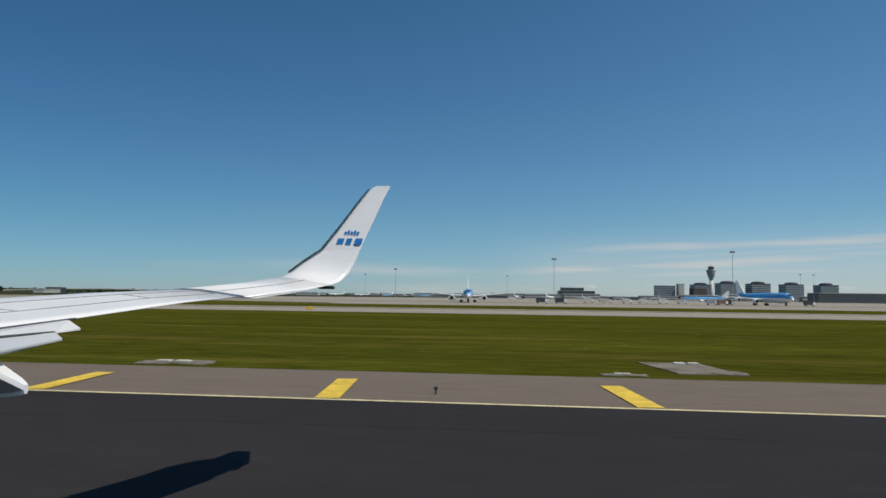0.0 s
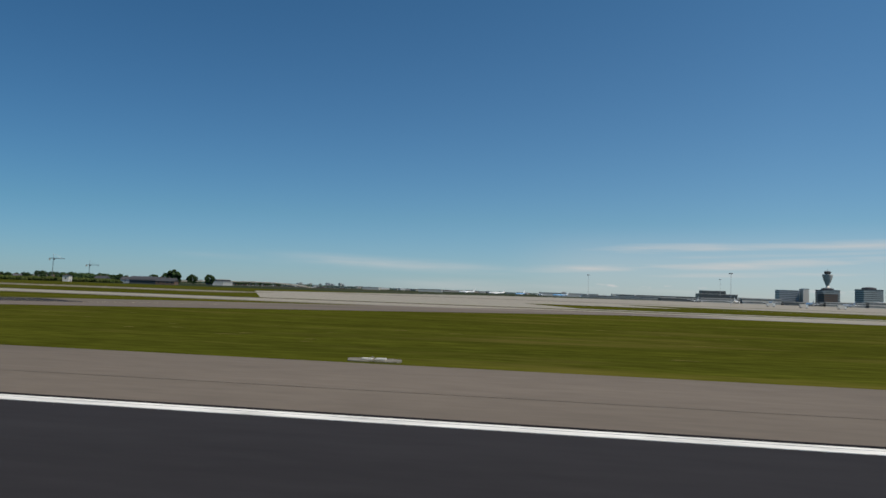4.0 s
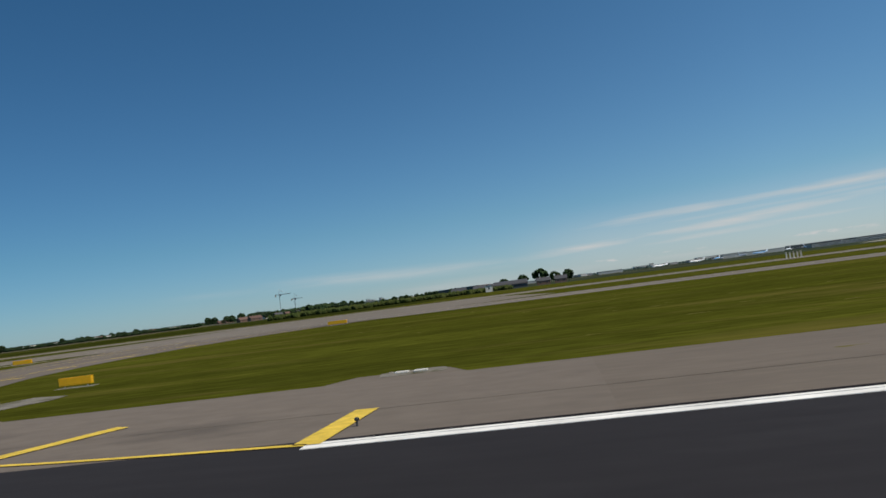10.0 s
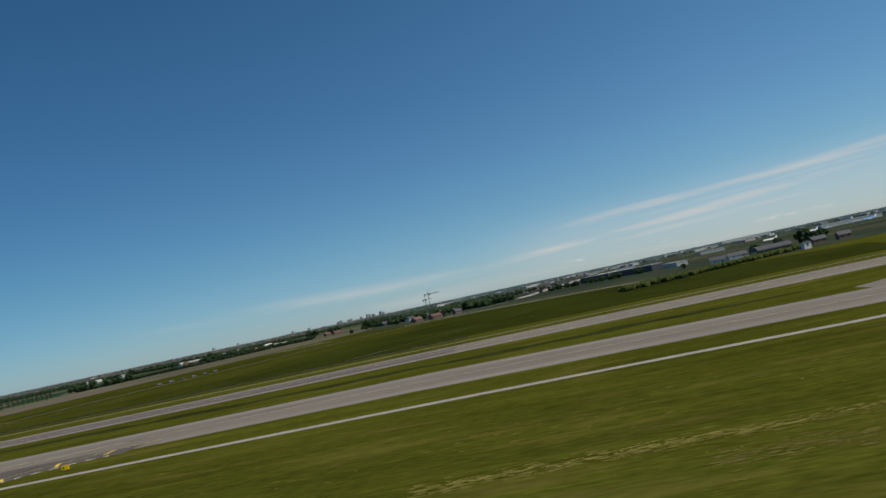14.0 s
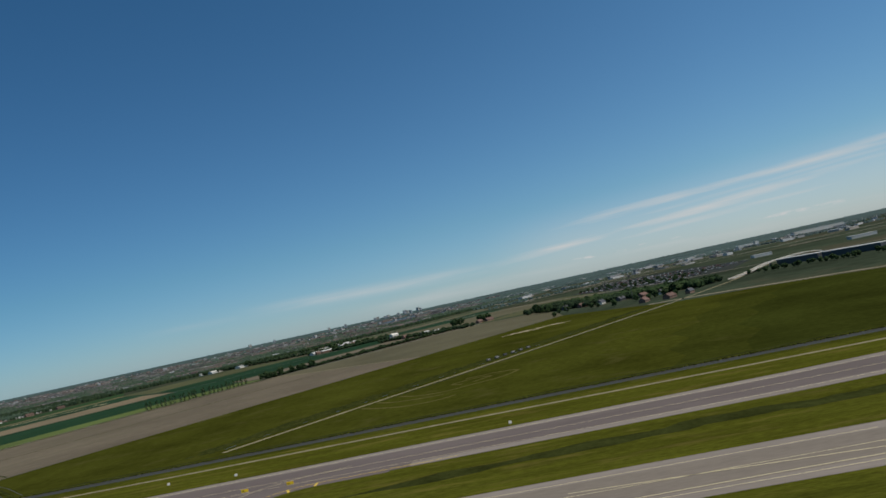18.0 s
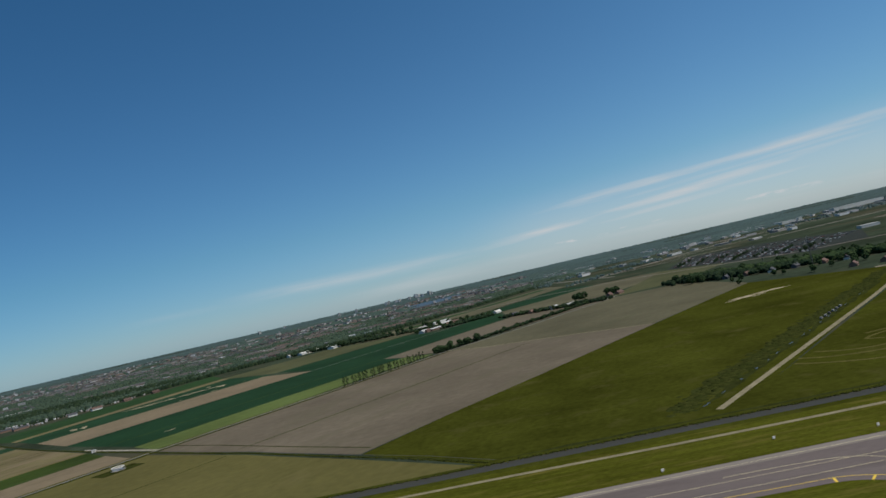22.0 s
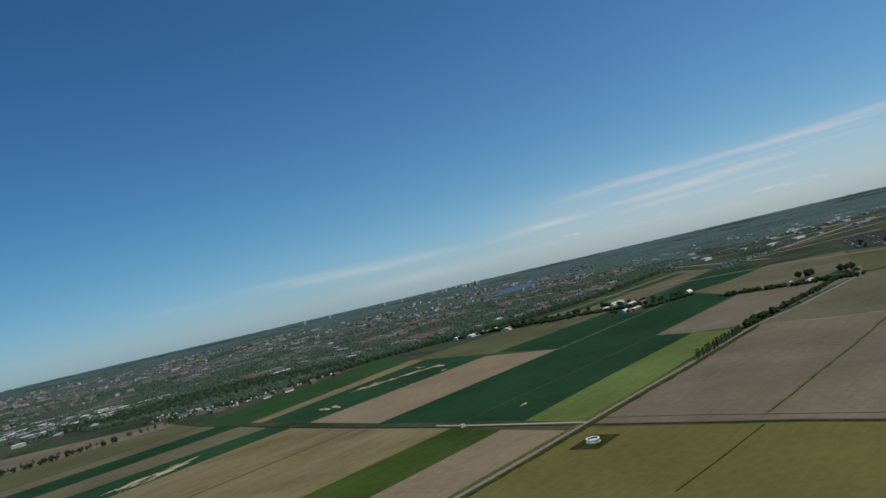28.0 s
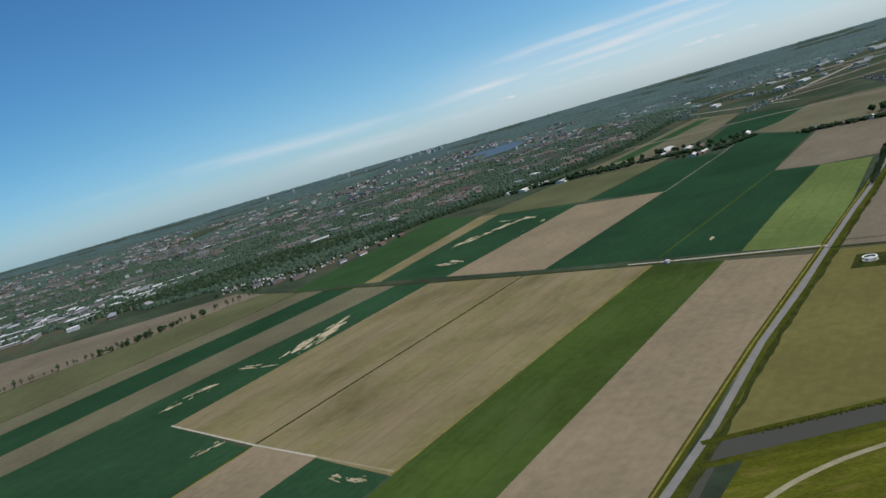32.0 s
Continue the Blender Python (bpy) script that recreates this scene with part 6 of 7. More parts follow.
# ---- airport buildings ----
def block(name, x, y, w, d, h, turn, label, wall, floors, dome=False, glass=True, cat="building"):
    b = thing(name, x, y, 0, turn, label, cat)
    body = part("wall", boxm(-w / 2, w / 2, -d / 2, d / 2, 0, h), wall, b)
    fh = h / floors
    if glass:
        for f in range(floors):
            z0 = f * fh + fh * 0.35
            win = part("window_band", boxm(-w / 2 - 0.15, w / 2 + 0.15, -d / 2 - 0.15, d / 2 + 0.15, z0, z0 + fh * 0.42), M["tinted"], b, "grey-green band of windows")
            for k in range(5):
                xx = -w / 2 + w * (k + 0.5) / 5
                part("mullion", boxm(xx - 0.25, xx + 0.25, -d / 2 - 0.3, d / 2 + 0.3, z0, z0 + fh * 0.42), wall, win)
    part("roof", boxm(-w / 2 - 0.4, w / 2 + 0.4, -d / 2 - 0.4, d / 2 + 0.4, h, h + 0.8), M["slate"] if dome else M["cladding"], b)
    if dome:
        part("roof_drum", loft([[(q * w * 0.36 * math.cos(a), q * d * 0.36 * math.sin(a), h + z) for a in (2 * math.pi * i / 20 for i in range(20))] for q, z in ((1, 0.8), (1, 3.5), (0.8, 5.2), (0.3, 6.2))]), M["slate"], b, "low dark drum on the roof")
    return b


for x, y in ((474, 1954), (486, 1745), (562, 1766), (656, 1819), (752, 1860)):
    block("office_block", x, y, 44, 36, 40, 8, "grey-green office block with banded windows and dark drum roof", M["office"], 9, True)["group"] = "office blocks"
block("office_block", 390, 2000, 50, 30, 37, 4, "dark glazed airport office block", M["steel"], 8)
block("office_block", 430, 1992, 15, 24, 42, 4, "narrow white windowless office slab", M["plaster"], 1, glass=False)
block("office_block", 455, 1900, 34, 30, 30, 8, "reddish brick airport office block", M["brick"], 6)
block("terminal_block", 126, 1626, 80, 32, 17, 4, "dark stepped airport office block", M["dark"], 7)
block("terminal_block", 117, 1623, 50, 24, 24, 4, "dark stepped airport office block", M["dark"], 8)
block("terminal_block", 500, 1130, 112, 36, 14, 4, "low dark flat-roofed airport building", M["dark"], 6)
block("terminal_block", 640, 1140, 160, 36, 12, 4, "low dark flat-roofed airport building", M["dark"], 6)
for i, x in enumerate(range(-20, 760, 65)):
    block("pier", x, 1250, 62, 24, 5 + 2 * (i % 3), 3, "low airport pier with glazed front", M["cladding"] if i % 3 else M["dark"], 2)["group"] = "airport piers"
block("cargo_hall", -124, 1420, 100, 24, 5, 2, "long low pale cargo hall", M["cladding"], 2)
block("cargo_hall", -30, 1460, 80, 24, 6.5, 2, "long low pale cargo hall", M["cladding"], 2)
block("cargo_hall", 60, 1900, 240, 40, 10, 2, "long low dark-roofed cargo hall", M["dark"], 2)
block("cargo_hall", -190, 1750, 140, 40, 8, 2, "long pale metal cargo hall", M["cladding"], 2, glass=False)
block("cargo_hall", -520, 1700, 56, 24, 6, 2, "long pale metal cargo hall", M["cladding"], 2, glass=False)
block("cargo_hall", -700, 1830, 44, 24, 6, 2, "pale warehouse near the airport", M["cladding"], 2, glass=False)
block("maintenance_hangar", 220, 3830, 250, 50, 17, 3, "very long white maintenance hangar", M["plaster"], 1, glass=False, cat="hangar")
block("maintenance_hangar", -200, 3620, 90, 40, 12, 3, "long white hangar with tall end", M["plaster"], 1, glass=False, cat="hangar")
block("maintenance_hangar", -158, 3600, 18, 18, 18, 3, "tall white tower beside a hangar", M["plaster"], 1, glass=False, cat="hangar")

tower = thing("control_tower", 560, 2190, 0, label="tall grey control tower with flared cab", category="control tower")


def turned(profile, n=20):
    return loft([[(r * math.cos(2 * math.pi * i / n), r * math.sin(2 * math.pi * i / n), z) for i in range(n)] for r, z in profile])


part("shaft", turned([(8, 0), (5.5, 25), (4.8, 58)]), M["plaster"], tower, smooth=True)
cab = part("cab", turned([(4.9, 58), (7, 65), (11, 75), (13.5, 85), (13.5, 88)]), M["cladding"], tower, "grey flared upper storeys")
part("gallery", turned([(13.9, 88), (13.9, 89.5)]), M["plaster"], cab)
part("glazing", turned([(7, 89.5), (9, 96)]), M["glass"], tower, "outward-leaning glass cab")
part("roof", turned([(10, 96), (9, 98), (4, 100)]), M["slate"], tower)
part("antenna", tube([(0, 0, 100), (0, 0, 108)], 0.5, 6, 0.4), M["steel"], tower)


def mast(x, y, h):
    m = thing("light_mast", x, y, 0, label="tall floodlight mast on the apron", category="light mast", group="light masts")
    part("pole", tube([(0, 0, 0), (0, 0, h)], 0.2, 8, 0.55), M["steel"], m)
    head = part("lamp_frame", turned([(0.6, h), (1.5, h + 0.2), (1.5, h + 0.5), (0.5, h + 0.7)], 12), M["steel"], m)
    for k in range(6):
        a = math.pi * k / 3
        part("lamp", boxm(1.25 * math.cos(a) - 0.25, 1.25 * math.cos(a) + 0.25, 1.25 * math.sin(a) - 0.25, 1.25 * math.sin(a) + 0.25, h - 0.35, h + 0.1), M["dark"], head)


for x, y, h in ((-94, 600, 26), (34, 419, 26), (140, 440, 32), (-10, 1000, 32), (345, 900, 34), (362, 905, 34), (-190, 900, 30), (500, 800, 34)):
    mast(x, y, h)


def crane(x, y, h, turn):
    c = thing("tower_crane", x, y, 0, turn, "slim tower crane above the trees", "crane", "tower cranes")
    part("mast", boxm(-0.35, 0.35, -0.35, 0.35, 0, h), M["dark"], c)
    part("jib", boxm(-7, 19, -0.4, 0.4, h - 3, h - 2.1), M["dark"], c)
    part("counterweight", boxm(-7, -5, -1, 1, h - 5.5, h - 3), M["concrete"], c)
    part("operator_cabin", boxm(0.9, 2.6, -1, 1, h - 5.2, h - 3), M["glass"], c)
    part("apex", tube([(0, 0, h - 2), (0, 0, h + 6)], 0.5, 5, 0.3), M["steel"], c)
    part("tie_bar", tube([(0, 0, h + 6), (14, 0, h - 1.8)], 0.15, 4), M["steel"], c)


crane(-1115, 1152, 40, 20)
crane(-1140, 1290, 33, 60)


def sign(x, y, w, h, face, label, turn=0, marks=2, cabinet="orange"):
    s = thing("airfield_sign", x, y, 0, turn, label, "sign")
    part("cabinet", boxm(-w / 2, w / 2, -0.18, 0.18, 0.25, 0.25 + h, bevel=0.03), M[cabinet], s)
    fc = part("face", boxm(-w / 2 + 0.08, w / 2 - 0.08, -0.2, -0.185, 0.33, 0.17 + h), face, s)
    for k in range(marks):
        x0 = -w * 0.3 + k * w * 0.6 / max(1, marks) + 0.05
        part("mark", boxm(x0, x0 + w * 0.16, -0.215, -0.2, 0.25 + h * 0.28, 0.25 + h * 0.72), M["black"], fc)
    for dx in (-w * 0.35, w * 0.35):
        part("leg", tube([(dx, 0, 0), (dx, 0, 0.3)], 0.05, 6), M["steel"], s)
    part("pad", boxm(-w / 2 - 0.2, w / 2 + 0.2, -0.6, 0.6, -0.02, 0.06), M["concrete"], s)


sign(-119, 44.3, 0.8, 1.05, M["orange"], "narrow orange sign cabinet seen from its edge", 70, 0)
sign(-605.2, 45.5, 1.0, 0.85, M["signy"], "yellow airfield sign with black marks and white edges", 38, 2, "plaster")
sign(-706.4, 61, 3.4, 0.75, M["orange"], "long orange airfield sign in the grass", 0, 0)
sign(-713.5, 167, 5.0, 0.8, M["orange"], "long orange airfield sign in the grass", -6, 0)
sign(-793, 160, 5.2, 1.0, M["orange"], "long orange airfield sign in the grass", 0, 0)
sign(-794, 114, 2.4, 1.0, M["black"], "black airfield sign with pale edge", -10, 1)
sign(-36.4, 176, 1.8, 0.6, M["signy"], "yellow airfield sign across the grass", 0, 0)
sign(-1090, 178, 2.0, 1.2, M["signy"], "yellow airfield sign near a taxiway", 0, 1)
sign(-1383, 300, 3, 1.2, M["signy"], "yellow airfield sign near a taxiway", 0, 1)
sign(-1404, 302, 3, 1.2, M["signy"], "yellow airfield sign near a taxiway", 0, 1)
sign(-787, 49.5, 1.5, 1.0, M["signy"], "yellow airfield sign with black marks on a pale pad", 18, 3)
sb = thing("blue_board", -504, 92, 0, 10, "blue-grey board beside the service road", "sign")
sb.scale = (1.5, 1.5, 1.1)
part("board", boxm(-0.6, 0.6, -0.1, 0.1, 0.4, 1.2, bevel=0.03), painted("blue_grey_board", (0.05, 0.07, 0.10), 0.6), sb)
for dx in (-0.45, 0.45):
    part("post", tube([(dx, 0, 0), (dx, 0, 0.5)], 0.06, 6), M["steel"], sb)


def pit(x, y, w, d, long_ramp=False):
    """A concrete cable pit with raised pale covers at the edge of the grass."""
    p = thing("cable_pit", x, y, 0, 0, "pale concrete cable pit in the grass edge", "cable pit", "cable pits")
    q = random.Random(int(x * 7 + y))
    ring = [(-0.5, -0.5), (-0.2, -0.55), (0.15, -0.5), (0.5, -0.52), (0.56, -0.1), (0.48, 0.3), (0.3, 0.5), (-0.05, 0.44), (-0.35, 0.52), (-0.55, 0.2)]
    part("slab", prism([(w * (a + q.uniform(-0.05, 0.05)), d * (b + q.uniform(-0.07, 0.07))) for a, b in ring], 0, 0.08), M["old_concrete"], p)
    up = d * 1.9 if long_ramp else 0
    for k in range(2):
        a, b = w * (-0.26 + 0.25 * k) + q.uniform(-0.1, 0.1), q.uniform(-0.12, 0.12)
        part("cover", boxm(a, a + w * 0.2, up + b - d * 0.14, up + b + d * 0.1, 0.07, 0.17, bevel=0.03), M["plaster"], p)
    for k in range(3):
        a, b, r = q.uniform(-0.55, 0.5) * w, q.uniform(-0.4, 0.5) * d, q.uniform(0.08, 0.2)
        part("chunk", boxm(a, a + r * 2, b, b + r, 0, 0.15, taper=0.7, bevel=0.03), M["concrete"], p)
    if long_ramp:
        part("apron_slab", prism([(-w / 2, -d / 2), (w / 2, -d / 2), (w * 0.2, d * 2.2), (-w * 0.9, d * 2.2)], 0.0, 0.075), M["old_concrete"], p)


for x, y, w, d, lr in ((-2, 40.5, 4.2, 2.4, False), (24, 39.5, 2.2, 1.0, False), (29, 42, 3.5, 2.5, True), (-59.3, 41.2, 3.6, 2.2, False), (-171.5, 39.6, 3.8, 2.2, False), (-250, 40, 3, 2, False),
                       (-372, 46, 1.6, 1.0, False), (-369, 41.5, 1.6, 1.0, False), (-532, 41, 3.5, 2.2, False), (-586, 41, 3.6, 2.2, False), (-617, 42, 3.2, 2.2, False),
                       (-670, 40.5, 4.0, 2.2, False), (-727, 71, 2.2, 1.0, False), (-815, 42.8, 3.4, 1.6, False), (-459.5, 51.5, 3.2, 2.4, True), (-300, 40, 3, 2, False)):
    pit(x, y, w, d, lr)
for x0, x1, y0, y1 in ((-782.6, -780.6, 41.1, 43.2), (-780.5, -778.4, 41.1, 43.5)):
    flat("corner_slab", [(x0, y0), (x1, y0), (x1, y1), (x0 + 0.5, y1 - 0.4)], 0.085, M["concrete"], "worn concrete slab at an exit corner", "slab")
pit(-779, 48.8, 1.3, 1.0)
flat("worn_pad", [(-708.5, 46.2), (-706.8, 50), (-705.2, 54), (-701, 52.5), (-700.5, 50), (-703, 44)], 0.072, M["old_concrete"], "worn concrete pad at the edge of a grass island", "slab")
flat("worn_pad", [(-783.4, 41), (-783, 44.6), (-781, 45.2), (-778, 45), (-777.8, 41)], 0.072, M["old_concrete"], "worn concrete pad at an exit corner", "slab")
for cx, cy in ((-779.2, 64), (-779.6, 70), (-779.4, 96), (-779.9, 104), (-780.2, 112), (-778.8, 56)):
    flat("gravel_spot", [(cx - 0.9, cy - 0.3), (cx + 0.5, cy - 0.7), (cx + 0.9, cy + 0.2), (cx + 0.1, cy + 0.9), (cx - 0.7, cy + 0.5)], 0.07, M["concrete"], "spot of pale gravel in the grass edge", "ground")
flat("worn_verge", [(-675, 37.9), (-673.5, 40.8), (-668, 41), (-666.5, 37.9)], 0.062, M["shoulder"], "worn grey patch of verge", "ground")


def edge_light(x, y):
    e = thing("edge_light", x, y, 0.06, 0, "small dark runway edge light on a short stem", "airfield light", "runway edge lights")
    part("stem", tube([(0, 0, 0), (0, 0, 0.18)], 0.04, 6), M["dark"], e)
    part("lamp", turned([(0.04, 0.18), (0.09, 0.21), (0.09, 0.28), (0.04, 0.32)], 8), M["glass"], e)


for x in (15, -41.2, -98, -156, -213, -270, -327, -555, -612, -669, -840, -897):
    edge_light(x, 30 if x > 0 else 24.6)
for x, y in ((-373, 36), (-365, 29), (-495, 43)):
    edge_light(x, y)
strip("worn_patch", arc(-584, 15, 0.3, 0, 360, 20, 0.25), 0.05, 0.1, painted("scraped_asphalt", (0.075, 0.07, 0.066), 0.9), "faint ring of scraped asphalt", "road marking")


# ---- houses, farms, sheds ----
def house(name, x, y, w, d, h, roof_h, turn, wall, roof, label, windows=2):
    o = thing(name, x, y, 0, turn, label, "house" if "house" in name else "shed")
    part("wall", boxm(-w / 2, w / 2, -d / 2, d / 2, 0, h), wall, o)
    bm = bmesh.new()
    e = 0.5
    vs = [bm.verts.new(p) for p in ((-w / 2 - e, -d / 2 - e, h - 0.1), (w / 2 + e, -d / 2 - e, h - 0.1), (w / 2 + e, d / 2 + e, h - 0.1), (-w / 2 - e, d / 2 + e, h - 0.1), (-w / 2 - e, 0, h + roof_h), (w / 2 + e, 0, h + roof_h))]
    for f in ((0, 1, 5, 4), (2, 3, 4, 5), (1, 2, 5), (3, 0, 4), (3, 2, 1, 0)):
        bm.faces.new([vs[i] for i in f])
    r = part("roof", bm, roof, o)
    if windows:
        for s in (-1, 1):
            for k in range(windows):
                xx = -w / 2 + w * (k + 0.5) / windows
                part("window", boxm(xx - 0.7, xx + 0.7, s * d / 2 - 0.06, s * d / 2 + 0.06, h * 0.4, h * 0.75), M["glass"], o)
        part("door", boxm(w / 2 - 0.05, w / 2 + 0.06, -0.6, 0.6, 0, min(2.2, h * 0.8)), M["dark"], o)
        part("chimney", boxm(-w * 0.2 - 0.4, -w * 0.2 + 0.4, -0.4, 0.4, h + roof_h * 0.6, h + roof_h + 1.0), M["brick"], r)
    return o


house("white_house", -717, 650, 6.5, 6, 6, 0.5, 5, M["plaster"], M["slate"], "square white building with one dark window", 1)
hg = thing("curved_hangar", -704, 775, 0, 5, "grey aircraft hangar with curved roof", "hangar")
part("wall", boxm(-18, 18, -10, 10, 0, 4), M["dark"], hg)
part("roof", loft([[(x, 10.8 * math.cos(a), 4 + 4.6 * math.sin(a)) for a in (math.pi * i / 10 for i in range(11))] for x in (-18.6, 18.6)]), M["slate"], hg, "dark curved metal roof")
part("door", boxm(-18.2, -18, -7, 7, 0, 3.8), M["cladding"], hg)
for x, y, w, d, tn in ((-735, 790, 22, 10, 10), (-760, 770, 16, 9, -8), (-668, 745, 14, 9, 4), (-650, 730, 12, 8, 0)):
    house("brick_house", x, y, w, d, 4, 3.5, tn, M["brick"] if w < 16 else M["steel"], M["slate"], "low house with pitched roof behind the fence")
for k in range(5):
    pl = thing("marker_post", -554 - 1.5 * k, 324, 0, label="white post on the grass beside a taxiway", category="post", group="white posts")
    part("shaft", boxm(-0.25, 0.25, -0.25, 0.25, 0, 2.8, bevel=0.05), M["plaster"], pl)
    part("cap", boxm(-0.29, 0.29, -0.29, 0.29, 2.4, 2.6), M["tile"], pl)
rh = random.Random(9)


def homestead(x, y, w, lab, wall, roof):
    """A farm house, or a long low shed where it is wide."""
    big = w > 24
    house("farm_shed" if big else "farm_house", x, y, w, w * (0.42 if big else 0.6), 4.5 if big else 3.5, 2.2 if big else 3.8, 53 + rh.uniform(-8, 8), M[wall], M[roof], lab, 0 if big else 2)


homestead(-1227, 1335, 34, "long pale farmhouse among trees", "plaster", "tile")
homestead(-1215, 1258, 16, "grey-roofed house among trees", "dark", "slate")
homestead(-1190, 1230, 14, "red-roofed house among trees", "brick", "tile")
homestead(-1160, 1200, 16, "grey-roofed white house among trees", "plaster", "slate")
homestead(-1130, 1180, 14, "grey-roofed house among trees", "dark", "slate")
homestead(-1100, 1150, 18, "red-roofed house among trees", "brick", "tile")
homestead(-1075, 1128, 13, "small white house among trees", "plaster", "slate")
homestead(-1365, 1480, 18, "red-roofed farmhouse beside a big tree", "brick", "tile")
homestead(-1385, 1478, 14, "red-roofed farmhouse beside a big tree", "brick", "tile")
homestead(-1468, 1456, 34, "white-roofed barn at a farm", "plaster", "cladding")
homestead(-1500, 1470, 20, "white-roofed barn at a farm", "plaster", "cladding")
homestead(-1545, 1490, 14, "small brick farmhouse at a farm", "brick", "tile")
homestead(-1582, 1530, 18, "dark timber barn at a farm", "dark", "slate")
homestead(-1625, 1766, 20, "small white shed in the fields", "plaster", "plaster")
homestead(-1795, 1650, 24, "grey barn among farm trees", "steel", "cladding")
homestead(-1770, 1655, 30, "low brick barn with pale roof", "brick", "cladding")
homestead(-1785, 1642, 14, "red-roofed farmhouse among trees", "brick", "tile")
homestead(-2250, 1925, 44, "large white-roofed hall at the edge of town", "plaster", "plaster")
homestead(-1785, 1890, 60, "long white greenhouse shed at a farm", "plaster", "cladding")
homestead(-1760, 1790, 40, "low brick barn with pale roof", "brick", "cladding")
homestead(-1735, 1770, 26, "low red-roofed barn at a farm", "brick", "tile")
homestead(-1820, 1800, 28, "low brick barn with pale roof", "brick", "cladding")
homestead(-2152, 1900, 62, "large white-roofed hall at the edge of town", "plaster", "plaster")
homestead(-2058, 1860, 56, "large pale shed at the edge of town", "plaster", "cladding")
homestead(-2110, 1905, 40, "grey shed at the edge of town", "cladding", "cladding")
homestead(-1960, 1880, 16, "white house at the field edge", "plaster", "slate")
homestead(-1930, 1870, 14, "brick house at the field edge", "brick", "tile")
homestead(-2200, 1905, 30, "white-roofed shed at the edge of town", "plaster", "plaster")
homestead(-2690, 1480, 30, "tan apartment house by the fields", "brick", "slate")
homestead(-2740, 1500, 26, "tan apartment house by the fields", "brick", "slate")
homestead(-2790, 1520, 24, "large white house by the fields", "plaster", "slate")
homestead(-1060, 1000, 12, "brick shed near the cranes", "brick", "slate")
homestead(-1090, 985, 18, "brick house near the cranes", "brick", "tile")
homestead(-1120, 1010, 16, "brick house near the cranes", "brick", "tile")
homestead(-2560, 1560, 22, "white house in gardens at the wood edge", "plaster", "tile")
homestead(-2520, 1620, 18, "red-roofed house in gardens at the wood edge", "brick", "tile")
homestead(-2480, 1680, 18, "red-roofed house in gardens at the wood edge", "brick", "tile")
homestead(-2600, 1530, 18, "white house in gardens at the wood edge", "plaster", "slate")

# gardens and small houses along the wood edge
gx = rg.uniform(-2900, -2480, 110)
house_mass("garden_house", "small pale garden house", [(a, np.interp(a, EDGE_X, EDGE_Y) + b) for a, b in zip(gx, rg.uniform(-12, 95, 110))], ((3, 5.5), (2.5, 4)), (2.2, 3.0), 1.2, M["town_wall"], M["hall_roof"])

hut = thing("pump_hut", -2104, 829, 0, 40, "small white hut beside the ditch track", "hut")
part("wall", boxm(-2.4, 2.4, -1.9, 1.9, 0, 3, bevel=0.08), M["plaster"], hut)
part("roof", boxm(-2.7, 2.7, -2.2, 2.2, 3, 3.35, bevel=0.08), M["cladding"], hut)
part("door", boxm(-0.5, 0.5, -1.96, -1.9, 0, 2.1), M["dark"], hut)

flat("tank_plot", [(-1996, 652), (-1972, 636), (-1948, 668), (-1972, 685)], 0.11, M["ditch"], "dark overgrown plot round a beacon", "ground")
tank = thing("beacon_platform", -1973, 662, 0, 0, "round white-rimmed steel platform on posts in a meadow", "beacon")
part("deck", boxm(-5, 5, -4, 4, 0.2, 3.0, taper=0.8), M["steel"], tank, "grey equipment box")
part("rim", loft([[(r * math.cos(2 * math.pi * i / 32), r * math.sin(2 * math.pi * i / 32), z) for i in range(32)] for r, z in ((8.4, 3.6), (8.8, 4.0), (8.4, 4.5), (7.0, 4.6), (6.6, 4.1), (7.0, 3.6), (8.4, 3.6))], False), M["plaster"], tank, "white ring")
part("hut", boxm(-2, 2, -2, 2, 0, 3.3, bevel=0.1), M["cladding"], tank)
for k in range(10):
    a = 2 * math.pi * k / 10
    part("post", tube([(7.8 * math.cos(a), 7.8 * math.sin(a), 0), (7.8 * math.cos(a), 7.8 * math.sin(a), 3.5)], 0.18, 6), M["steel"], tank)
tank.scale = (0.72, 0.72, 0.72)
part("footing", turned([(9.5, 0), (9.5, 0.15), (9.0, 0.2)], 24), M["concrete"], tank)
flat("reed_plot", [(-1985, 473), (-1972, 480), (-1958, 466), (-1970, 456)], 0.12, M["ditch"], "dark square plot in a meadow", "ground")

# flyover with ramp
fly = thing("flyover", 0, 0, 0, label="pale concrete road flyover on piers", category="bridge")
deck = []
for (x, y), z in (((-972, 1122), 0.3), ((-950, 1150), 1.6), ((-927, 1176), 3.2), ((-895, 1225), 5.4), ((-863, 1272), 7.2), ((-814, 1316), 8.5), ((-775, 1345), 8.0), ((-745, 1385), 4.5), ((-722, 1425), 0.3)):
    d = Vector((0.86, 0.5, 0)).cross(Vector((0, 0, 1))) * 6
    deck.append([(x + d.x, y + d.y, z - 1.2), (x - d.x, y - d.y, z - 1.2), (x - d.x, y - d.y, z), (x + d.x, y + d.y, z)])
part("deck", loft(deck), M["concrete"], fly)
for x, y in ((-863, 1272), (-838, 1294), (-814, 1316), (-794, 1330)):
    part("pier", boxm(x - 1, x + 1, y - 4, y + 4, 0, 6.2), M["concrete"], fly)
for q in (0, 1):
    part("parapet", tube([(r[q + 2 if q == 0 else 3][0], r[2 if q == 0 else 3][1], r[2][2] + 0.5) for r in deck], 0.35, 6), M["plaster"], fly)
